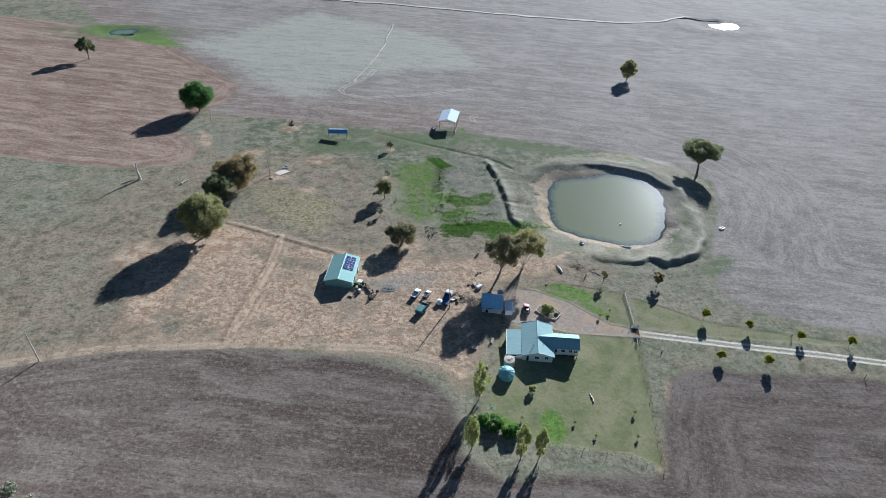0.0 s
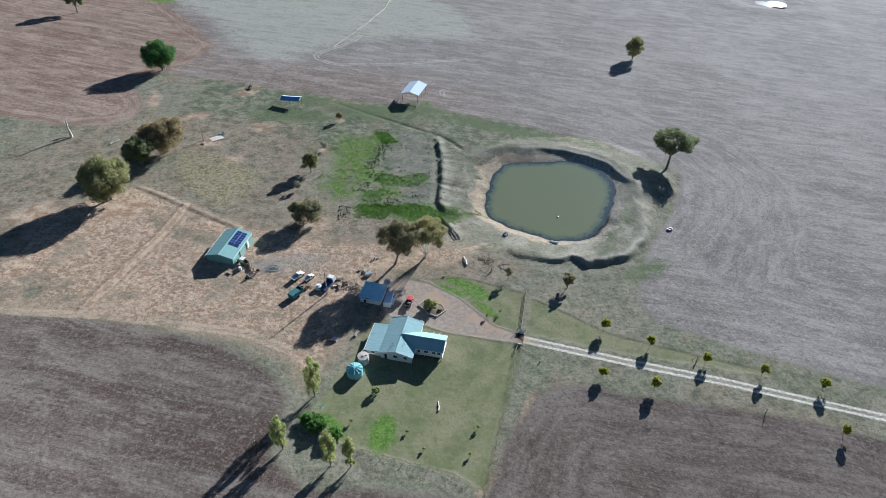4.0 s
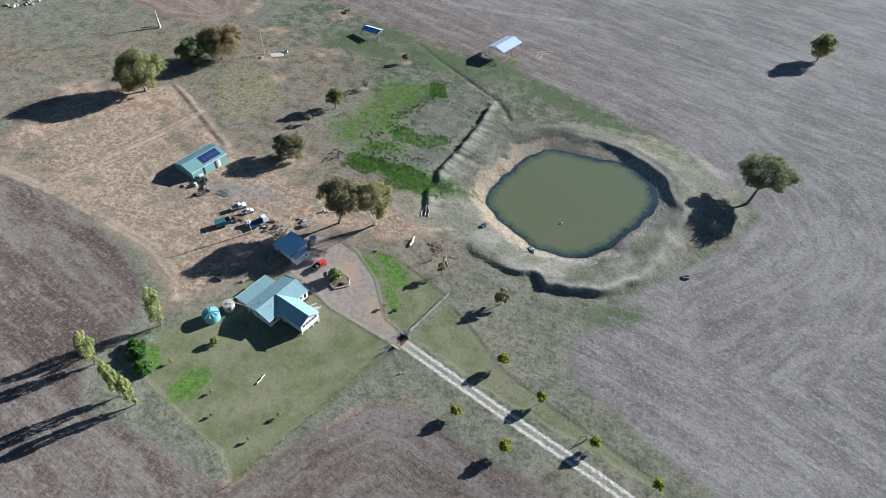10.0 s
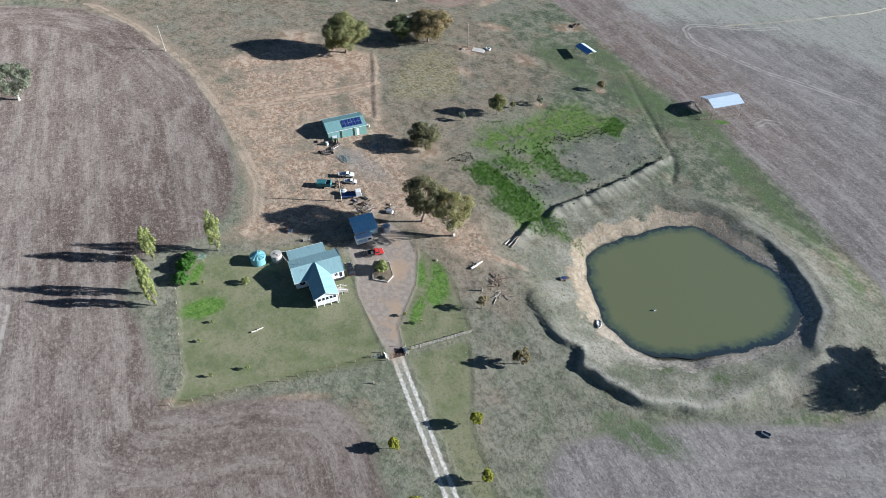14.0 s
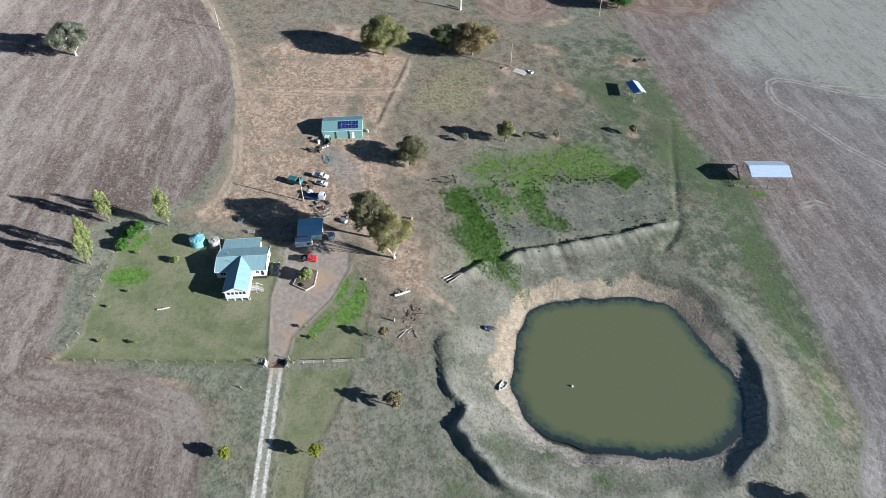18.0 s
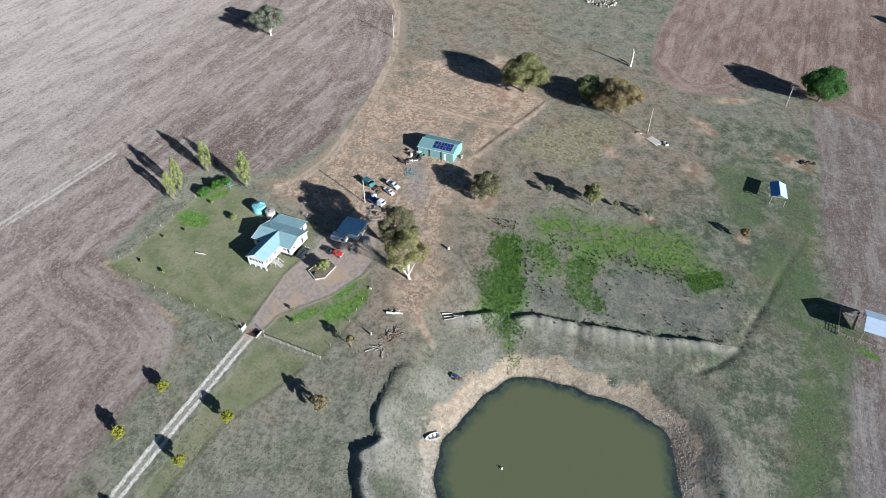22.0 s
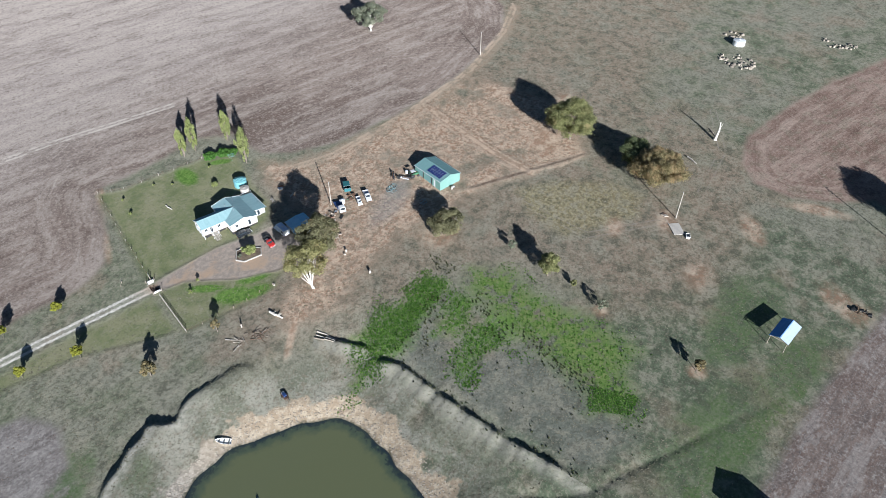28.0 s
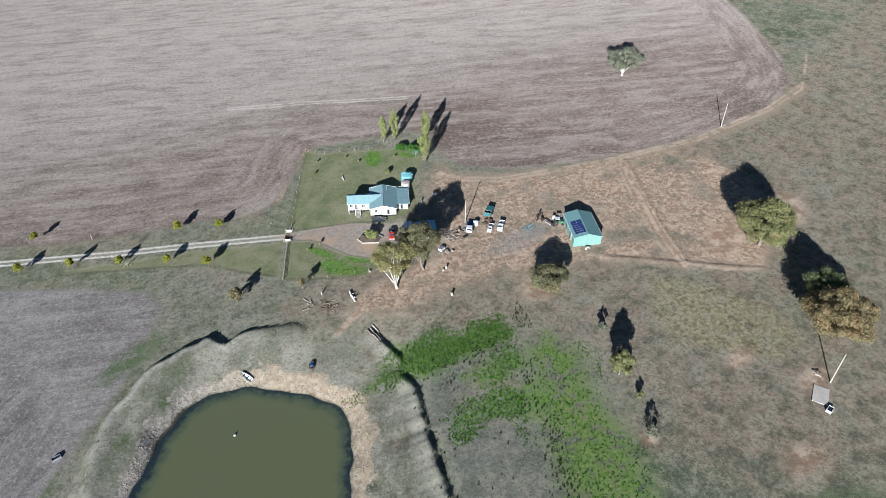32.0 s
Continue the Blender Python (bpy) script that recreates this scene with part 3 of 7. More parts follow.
            smut = n.math("MULTIPLY", n.step(n.math("ABSOLUTE", n.math("ADD", n.attr("grey_patch"), -2.0)), 16.0, 2.0), n.step(patch, 0.5, 0.58))
            earth = n.mix(n.math("MULTIPLY", smut, 0.6), earth, FC0)
        earth = n.mix(n.math("MULTIPLY", n.step(wide, 0.48, 0.62), 0.42 * bold), earth, c)
        earth = n.mix(n.math("MULTIPLY", n.step(wide, 0.46, 0.34), 0.38 * bold), earth, tuple(0.72 * v for v in a))
        earth = n.mix(n.math("MULTIPLY", n.step(rows, 0.53, 0.66), 0.30 * bold), earth, c)
        earth = n.mix(n.math("MULTIPLY", n.step(rows, 0.47, 0.34), 0.30 * bold), earth, tuple(0.6 * v for v in a))
        earth = n.mix(n.math("MULTIPLY", n.step(blot, 0.5, 0.6), 0.2 + 0.25 * bold), earth, c)
        earth = n.mix(n.math("MULTIPLY", n.step(blot, 0.47, 0.37), 0.2 + 0.25 * bold), earth, tuple(0.66 * v for v in a))
        earth = n.mix(n.math("MULTIPLY", n.step(fine, 0.47, 0.36), 0.5), earth, tuple(0.6 * v for v in a))
        earth = n.mix(n.math("MULTIPLY", n.step(fine, 0.53, 0.64), 0.46), earth, c)
        earth = n.mix(n.math("MULTIPLY", n.step(tuft, 0.56, 0.66), 0.3), earth, c)
        earth = n.mix(n.math("MULTIPLY", n.step(grit, 0.52, 0.68), 0.28), earth, c)
        earth = n.mix(n.math("MULTIPLY", n.step(grit, 0.48, 0.32), 0.22), earth, tuple(0.5 * v for v in a))
        e = edge(name, 1.6, 0.35)
        col = n.mix(e, col, earth)
        if name == "field_a":
            n.set("Diffuse Roughness", n.math("MULTIPLY_ADD", e, 0.4, 0.2))
        furrow = n.math("ADD", furrow, n.math("MULTIPLY", n.math("MULTIPLY", e, bold), n.math("SUBTRACT", rows, 0.5)))
    # worn wheel tracks
    tr = n.math("ADD", n.attr("track"), n.math("MULTIPLY", wee, 0.35))
    col = n.mix(n.math("MULTIPLY", n.step(tr, 0.9, 0.25), n.math("MULTIPLY", n.step(n.noise(0.25, 3, p), 0.38, 0.55), 0.55)), col, DIRT_PALE)
    thin = n.math("MULTIPLY", n.step(n.math("ABSOLUTE", n.math("SUBTRACT", n.attr("wheel"), 1.1)), 0.42, 0.12), n.step(n.noise(0.15, 3, p), 0.36, 0.5))
    col = n.mix(n.math("MULTIPLY", thin, n.math("MULTIPLY", n.step(fine, 0.4, 0.56), 0.36)), col, FA2)
    turn = n.math("MULTIPLY", n.step(n.math("ABSOLUTE", n.math("SUBTRACT", n.math("ADD", n.attr("turning"), n.math("MULTIPLY", wee, 0.25)), 1.0)), 0.8, 0.2), n.math("MULTIPLY_ADD", n.step(n.noise(0.3, 3, p), 0.36, 0.52), 0.5, 0.12))
    col = n.mix(turn, col, (0.43, 0.39, 0.34))
    col = n.mix(n.math("MULTIPLY", edge("gravel", 2.5, 0.8), 0.42), col, n.mix(n.step(grit, 0.4, 0.64), GRAVEL_A, GRAVEL_B))
    # lawns and lush beds
    lawn = n.mix(n.step(mid, 0.4, 0.62), LAWN_A, LAWN_B)
    lawn = n.mix(n.math("MULTIPLY", n.step(fine, 0.5, 0.62), 0.4), lawn, GRASS_PALE)
    lawn = n.mix(n.math("MULTIPLY", n.step(grit, 0.52, 0.66), 0.45), lawn, LAWN_C)
    lawn = n.mix(n.math("MULTIPLY", n.step(patch, 0.47, 0.36), 0.5), lawn, LAWN_C)
    lawn = n.mix(n.math("MULTIPLY", n.step(patch, 0.5, 0.62), 0.35), lawn, LAWN_B)
    lawn = n.mix(n.math("MULTIPLY", n.step(tuft, 0.54, 0.66), 0.3), lawn, GRASS_DARK)
    col = n.mix(n.math("MULTIPLY", edge("lawn", 1.7, 0.4), 0.93), col, lawn)
    bed = n.step(n.math("ADD", n.attr("bed"), n.math("MULTIPLY", wee, 0.3)), 1.15, 0.6)
    lush = n.mix(n.step(fine, 0.4, 0.62), LUSH_A, LUSH_B)
    lush = n.mix(n.math("MULTIPLY", n.step(grit, 0.5, 0.64), 0.5), lush, LUSH_C)
    col = n.mix(n.math("MULTIPLY", bed, 0.9), col, lush)
    dull = n.step(n.math("ADD", n.attr("dull_bed"), n.math("MULTIPLY", wob, 0.25)), 1.3, 0.4)
    bed_tone = n.mix(n.step(tuft, 0.42, 0.6), (0.07, 0.115, 0.038), (0.11, 0.14, 0.07))
    col = n.mix(n.math("MULTIPLY", dull, n.math("MULTIPLY_ADD", n.step(patch, 0.42, 0.54), 0.5, 0.3)), col, bed_tone)
    # the marsh
    soft = n.mix(n.step(fine, 0.42, 0.6), MEADOW_A, MEADOW_B)
    soft = n.mix(n.math("MULTIPLY", n.step(grit, 0.5, 0.64), 0.5), soft, LUSH_A)
    col = n.mix(n.math("MULTIPLY", edge("meadow", 5.0, 1.0), n.step(patch, 0.36, 0.52)), col, soft)
    col = n.mix(n.math("MULTIPLY", edge("marsh", 2.4, 1.5), n.math("MULTIPLY_ADD", n.step(fine, 0.38, 0.54), 0.5, 0.3)), col, lush)
    # gravel drive and the pale two-rut road
    gravel = n.mix(n.step(fine, 0.4, 0.62), DRIVE_A, DRIVE_B)
    gravel = n.mix(n.step(n.math("MULTIPLY_ADD", n.noise(0.2, 4, p), 0.5, n.math("MULTIPLY", mid, 0.5)), 0.5, 0.64), gravel, DRIVE_C)
    gravel = n.mix(n.math("MULTIPLY", n.step(grit, 0.5, 0.68), 0.35), gravel, DRIVE_A)
    col = n.mix(edge("drive", 0.9, 0.22), col, gravel)
    rd = n.math("ADD", n.attr("road"), n.math("MULTIPLY", wee, 0.35))
    near_gate = n.step(px, 8.0, -2.0)
    road = n.mix(n.step(grit, 0.4, 0.62), ROAD_A, ROAD_B)
    road = n.mix(near_gate, road, DRIVE_C)
    ruts = n.math("MULTIPLY", n.step(rd, 1.7, 1.2), n.math("MAXIMUM", n.step(rd, 0.35, 0.8), n.math("MAXIMUM", near_gate, 0.2)))
    col = n.mix(n.math("MULTIPLY", ruts, n.step(px, -1.5, 0.5)), col, road)
    # dam: pale dry bank, broken stone round the water, wet mud at the edge
    pd = n.attr("pond")
    pdw = n.math("ADD", pd, wee)
    bank = n.mix(n.step(mid, 0.42, 0.6), BANK_A, BANK_B)
    bank = n.mix(n.math("MULTIPLY", n.step(fine, 0.48, 0.62), 0.6), bank, GRASS_DRY)
    bank = n.mix(n.math("MULTIPLY", n.step(tuft, 0.52, 0.64), 0.5), bank, GRASS_DARK)
    bank = n.mix(n.math("MULTIPLY", n.step(grit, 0.5, 0.64), 0.5), bank, BANK_B)
    col = n.mix(n.math("MULTIPLY", n.step(n.math("ADD", pd, wob), 19.0, 12.0), n.math("MULTIPLY", n.step(n.noise(0.12, 5, p, 0.7), 0.36, 0.52), 0.85)), col, bank)
    col = n.mix(n.math("MULTIPLY", n.step(n.math("ADD", n.attr("levee"), n.math("ADD", wee, n.math("MULTIPLY", wob, 0.6))), 5.5, 2.0), n.math("MULTIPLY_ADD", n.step(fine, 0.4, 0.55), 0.5, 0.3)), col, BANK_B)
    col = n.mix(n.math("MULTIPLY", n.attr("lip"), n.math("MULTIPLY_ADD", n.step(fine, 0.38, 0.56), 0.6, 0.2)), col, (0.46, 0.43, 0.36))
    west = n.step(n.math("ADD", px, n.math("MULTIPLY", py, -0.12)), 34.0, 6.0)
    stone = n.mix(n.step(n.cells(1.3, p, "Color"), 0.2, 0.8), STONE_A, STONE_B)
    stone = n.mix(n.math("MULTIPLY", n.step(grit, 0.5, 0.64), 0.5), stone, STONE_C)
    clay = n.mix(n.step(fine, 0.4, 0.62), CLAY_A, CLAY_B)
    clay = n.mix(n.math("MULTIPLY", n.step(grit, 0.5, 0.66), 0.4), clay, CLAY_C)
    stone = n.mix(west, stone, clay)
    col = n.mix(n.step(n.math("ADD", n.math("ADD", pdw, n.math("MULTIPLY", n.math("SUBTRACT", 1.0, west), 2.3)), n.math("MULTIPLY", wob, 2.2)), 6.4, 5.2), col, stone)
    col = n.mix(n.step(pdw, 0.9, -0.2), col, MUD)
    n.set("Base Color", col)
    h = n.math("ADD", n.math("MULTIPLY", furrow, 0.42), n.math("MULTIPLY_ADD", n.noise(1.0, 3, p, 0.65), 0.24, n.math("MULTIPLY", n.noise(0.2, 2, p), 0.2)))
    even = n.math("MAXIMUM", edge("lawn", 0.8, 0.2), edge("drive", 0.7, 0.12))
    n.bump(n.math("MULTIPLY", h, n.math("MULTIPLY_ADD", even, -0.62, 1.0)), 1.0, 0.42)
    return n.m


GRASS_DRY, GRASS_GREEN, GRASS_PALE = (0.215, 0.172, 0.125), (0.165, 0.175, 0.115), (0.29, 0.268, 0.2)
GRASS_GREY = (0.228, 0.220, 0.165)
GRASS_DARK, GRASS_BARE = (0.078, 0.076, 0.055), (0.285, 0.205, 0.15)
DIRT_RED, DIRT_PALE = (0.285, 0.182, 0.12), (0.50, 0.385, 0.28)
FA0, FA1, FA2, FA3 = (0.118, 0.087, 0.071), (0.182, 0.142, 0.118), (0.345, 0.30, 0.257), (0.25, 0.214, 0.19)
FC0, FC1, FC2, FC3 = (0.165, 0.149, 0.137), (0.242, 0.220, 0.202), (0.385, 0.355, 0.32), (0.33, 0.335, 0.275)
FD0, FD1, FD2 = (0.185, 0.122, 0.094), (0.245, 0.172, 0.136), (0.38, 0.295, 0.235)
LAWN_A, LAWN_B, LAWN_C = (0.16, 0.175, 0.082), (0.235, 0.225, 0.13), (0.11, 0.135, 0.06)
LUSH_A, LUSH_B, LUSH_C = (0.065, 0.135, 0.022), (0.125, 0.225, 0.04), (0.21, 0.29, 0.075)
MEADOW_A, MEADOW_B = (0.115, 0.18, 0.045), (0.18, 0.222, 0.075)
DRIVE_A, DRIVE_B, DRIVE_C = (0.27, 0.225, 0.185), (0.36, 0.30, 0.245), (0.385, 0.28, 0.195)
ROAD_A, ROAD_B = (0.46, 0.42, 0.36), (0.68, 0.64, 0.56)
BANK_A, BANK_B = (0.158, 0.163, 0.115), (0.325, 0.306, 0.245)
STONE_A, STONE_B, STONE_C = (0.22, 0.195, 0.16), (0.40, 0.355, 0.295), (0.50, 0.44, 0.36)
CLAY_A, CLAY_B, CLAY_C = (0.33, 0.255, 0.172), (0.48, 0.395, 0.285), (0.25, 0.195, 0.14)
GRASS_LUSH, FLAT_A, FLAT_B = (0.082, 0.110, 0.064), (0.14, 0.144, 0.12), (0.212, 0.212, 0.18)
MOWN_A, MOWN_B = (0.20, 0.165, 0.085), (0.33, 0.285, 0.165)
GRAVEL_A, GRAVEL_B = (0.20, 0.20, 0.195), (0.31, 0.30, 0.28)
MUD = (0.06, 0.06, 0.04)

ground = new("ground", ground_mesh())
ground.data.materials.append(ground_material())
tagged(ground, "sloping farmland of dry pasture, ploughed fields and bare soil", "ground", kind="structure")


def water_material():
    n = Nodes("dam_water", 0.14, 0.0, 0.9)
    p = n.pos()
    d = n.attr("depth")
    px, _, _ = n.split(p)
    rim = n.math("ADD", d, n.math("MULTIPLY_ADD", n.noise(0.6, 5, p, 0.7), 5.0, -2.5))
    rim = n.math("SUBTRACT", rim, n.math("MULTIPLY_ADD", n.step(px, 42.0, 55.0), 1.1, 0.5))
    col = n.mix(n.step(rim, -0.5, 1.3), (0.026, 0.036, 0.034), n.mix(n.step(rim, 0.8, 3.4), (0.092, 0.116, 0.062), (0.165, 0.174, 0.074)))
    n.set("Base Color", n.mix(n.step(n.noise(0.05, 3, p), 0.4, 0.65), col, n.mix(0.15, col, (0.16, 0.17, 0.085))))
    n.bump(n.noise(1.1, 4, p), 0.05, 0.05)
    n.set("IOR", 1.85)
    return n.m


def pool(name, cx, cy, z, radius, rings, segs, label):
    me = bpy.data.meshes.new(name)
    v, depth, f = [(cx, cy, z)], [9.0], []
    for k in range(1, rings + 1):
        for s in range(segs):
            th = 2 * math.pi * s / segs
            r = radius(th) * k / rings
            v.append((cx + r * math.cos(th), cy + r * math.sin(th), z))
            depth.append(radius(th) - r - 0.6)
    for s in range(segs):
        f.append((0, 1 + s, 1 + (s + 1) % segs))
        for k in range(rings - 1):
            a, b = 1 + k * segs, 1 + (k + 1) * segs
            f.append((a + s, b + s, b + (s + 1) % segs, a + (s + 1) % segs))
    me.from_pydata(v, [], f)
    me.attributes.new("depth", "FLOAT", "POINT").data.foreach_set("value", depth)
    ob = new(name, me)
    me.materials.append(WATER_MAT)
    return tagged(ob, label, "water", kind="structure")


WATER_MAT = water_material()
pool("water", *POND, WATER, lambda th: float(pond_radius(th)) + 0.6, 24, 160, "still olive-green water of the farm dam")
pool("water_far_dam", 294.0, 389.0, gz(294, 389) + 0.8, lambda th: 6.0 + 8.0 * abs(math.cos(th)), 6, 48, "bright still water of a far dam")
pool("water_small_dam", -197.0, 327.0, gz(-197, 327) + 0.95, lambda th: 5.0 + 4.0 * abs(math.cos(th)), 6, 48, "blue still water of a small dam")


def strip(name, line, wide, mat, label, lift=0.06):
    """A narrow band of bare bank draped over the ground."""
    bm = bmesh.new()
    prev = None
    for (x0, y0), (x1, y1) in zip(line, line[1:]):
        ln = math.hypot(x1 - x0, y1 - y0)
        nx, ny = -(y1 - y0) / ln, (x1 - x0) / ln
        for k in range(int(ln // 4)):
            f = k / (ln // 4)
            cx, cy = x0 + (x1 - x0) * f, y0 + (y1 - y0) * f
            w = wide * (0.55 + 0.9 * noise.noise(Vector((cx * 0.08, cy * 0.08, 0))) ** 2 + 0.3 * noise.noise(Vector((cx * 0.3, cy * 0.3, 3))))
            o = 2.0 * noise.noise(Vector((cx * 0.05, cy * 0.05, 9)))
            row = []
            for side, up in ((-1.0, -0.4), (-0.9, 0.3), (0.9, 0.45), (1.0, -0.4)):
                vx, vy = cx + nx * (o + side * w), cy + ny * (o + side * w)
                row.append(bm.verts.new((vx, vy, gz(vx, vy) + lift + up)))
            for k2 in range(3 if prev else 0):
                bm.faces.new((prev[k2], row[k2], row[k2 + 1], prev[k2 + 1]))
            prev = row
    me = bpy.data.meshes.new(name)
    bm.to_mesh(me), bm.free()
    me.materials.append(mat)
    return tagged(new(name, me), label, "bank", kind="structure")


BANK_PAINT = paint("bare_bank", (0.27, 0.25, 0.20), (0.46, 0.43, 0.35), 0.95, grain=0.5, stain=0.05)
strip("creek_bank", [(-105.0, 442.0), (-50.0, 437.0), (-1.0, 431.0), (93.0, 408.0), (187.0, 391.0), (240.0, 401.0), (266.0, 411.0), (300.0, 408.0), (330.0, 390.0)], 3.4, BANK_PAINT, "pale eroded creek bank across the far field")
strip("wheel_track", [(-14.0, 365.0), (-33.0, 297.0), (-47.0, 260.0), (-61.0, 228.0)], 0.4, BANK_PAINT, "pale wheel track across the far field")


# ---- building blocks ----
def mesh_of(name, bm, material, smooth_faces=False):
    me = bpy.data.meshes.new(name)
    bm.to_mesh(me)
    bm.free()
    for m in material if isinstance(material, (list, tuple)) else [material]:
        me.materials.append(m)
    if smooth_faces:
        me.polygons.foreach_set("use_smooth", np.ones(len(me.polygons), bool))
    return me


def part(name, bm, material, parent, label="", smooth_faces=False):
    ob = new(name, mesh_of(name, bm, material, smooth_faces))
    ob.parent = parent
    if label:
        ob["label"] = label
    return ob


def thing(name, x, y, rz=0.0, z=None, label="", category="", group="", sink=0.0):
    ob = new(name)
    ob.matrix_world = pose(x, y, (gz(x, y) if z is None else z) - sink, 0, 0, rz)
    return tagged(ob, label, category, group)


def box(x0, x1, y0, y1, z0, z1, bevel=0.0, bm=None):
    own = bmesh.new()
    r = bmesh.ops.create_cube(own, size=1.0)
    for v in r["verts"]:
        v.co = Vector((x0 + (v.co.x + 0.5) * (x1 - x0), y0 + (v.co.y + 0.5) * (y1 - y0), z0 + (v.co.z + 0.5) * (z1 - z0)))
    if bevel:
        bmesh.ops.bevel(own, geom=own.edges[:], offset=bevel, segments=2, affect="EDGES", profile=0.6)
    return join(bm, own)


def join(bm, own):
    if bm is None:
        return own
    me = bpy.data.meshes.new("tmp")
    own.to_mesh(me)
    own.free()
    bm.from_mesh(me)
    bpy.data.meshes.remove(me)
    return bm


def tube(p0, p1, r0, r1=None, segs=8, bm=None):
    """A tapered round bar between two points."""
    bm = bm or bmesh.new()
    a, b = Vector(p0), Vector(p1)
    q = (b - a).to_track_quat("Z", "Y")
    rings = []
    for c, r in ((a, r0), (b, r0 if r1 is None else r1)):
        rings.append([bm.verts.new(c + q @ Vector((r * math.cos(2 * math.pi * k / segs), r * math.sin(2 * math.pi * k / segs), 0))) for k in range(segs)])
    for k in range(segs):
        bm.faces.new((rings[0][k], rings[0][(k + 1) % segs], rings[1][(k + 1) % segs], rings[1][k]))
    bm.faces.new(rings[0][::-1]), bm.faces.new(rings[1])
    return bm


def prism(points, depth, bm=None):
    """Extrudes a face (list of 3D points) by the vector depth."""
    bm = bm or bmesh.new()
    lo = [bm.verts.new(p) for p in points]
    hi = [bm.verts.new(Vector(p) + Vector(depth)) for p in points]
    k = len(lo)
    bm.faces.new(lo[::-1]), bm.faces.new(hi)
    for i in range(k):
        bm.faces.new((lo[i], lo[(i + 1) % k], hi[(i + 1) % k], hi[i]))
    bmesh.ops.recalc_face_normals(bm, faces=bm.faces[:])
    return bm


def lathe(profile, segs=24, bm=None, at=(0, 0, 0)):
    bm = bm or bmesh.new()
    rings = []
    for r, z in profile:
        rings.append([bm.verts.new((at[0] + r * math.cos(2 * math.pi * k / segs), at[1] + r * math.sin(2 * math.pi * k / segs), at[2] + z)) for k in range(segs)])
    for a, b in zip(rings, rings[1:]):
        for k in range(segs):
            bm.faces.new((a[k], a[(k + 1) % segs], b[(k + 1) % segs], b[k]))
    bm.faces.new(rings[0][::-1]), bm.faces.new(rings[-1])
    return bm


# ---- trees ----
BARK = paint("bark_grey", (0.17, 0.13, 0.10), (0.32, 0.27, 0.22), 0.9, grain=7, stain=1.2, relief=0.6)
BARK_WHITE = paint("bark_white", (0.55, 0.50, 0.42), (0.72, 0.68, 0.60), 0.8, grain=4, stain=0.8, relief=0.3)
LEAF = {
    "olive": foliage("leaf_olive", (0.146, 0.160, 0.065), (0.393, 0.386, 0.175), (0.466, 0.386, 0.197), 0.2),
    "brown": foliage("leaf_brown", (0.170, 0.148, 0.071), (0.376, 0.316, 0.167), (0.477, 0.347, 0.187), 0.45),
    "dark": foliage("leaf_dark", (0.095, 0.124, 0.064), (0.283, 0.312, 0.149), (0.377, 0.347, 0.165), 0.1),
    "green": foliage("leaf_green", (0.046, 0.115, 0.030), (0.132, 0.265, 0.069), (0.184, 0.241, 0.075), 0.05),
    "gum": foliage("leaf_gum", (0.206, 0.206, 0.087), (0.426, 0.393, 0.180), (0.489, 0.399, 0.193), 0.3),
    "lime": foliage("leaf_lime", (0.230, 0.270, 0.101), (0.459, 0.486, 0.189), (0.513, 0.459, 0.216), 0.2),
    "leafy": foliage("leaf_bright", (0.06, 0.15, 0.025), (0.15, 0.30, 0.06), (0.20, 0.30, 0.08), 0.1),
    "yellow": foliage("leaf_yellow", (0.21, 0.23, 0.035), (0.42, 0.41, 0.06), (0.42, 0.34, 0.06), 0.2),
    "smoke": foliage("leaf_smoke", (0.130, 0.130, 0.070), (0.300, 0.280, 0.152), (0.369, 0.305, 0.164), 0.2),
    "grey": foliage("leaf_grey", (0.156, 0.174, 0.114), (0.324, 0.336, 0.240), (0.396, 0.342, 0.240), 0.2),
}


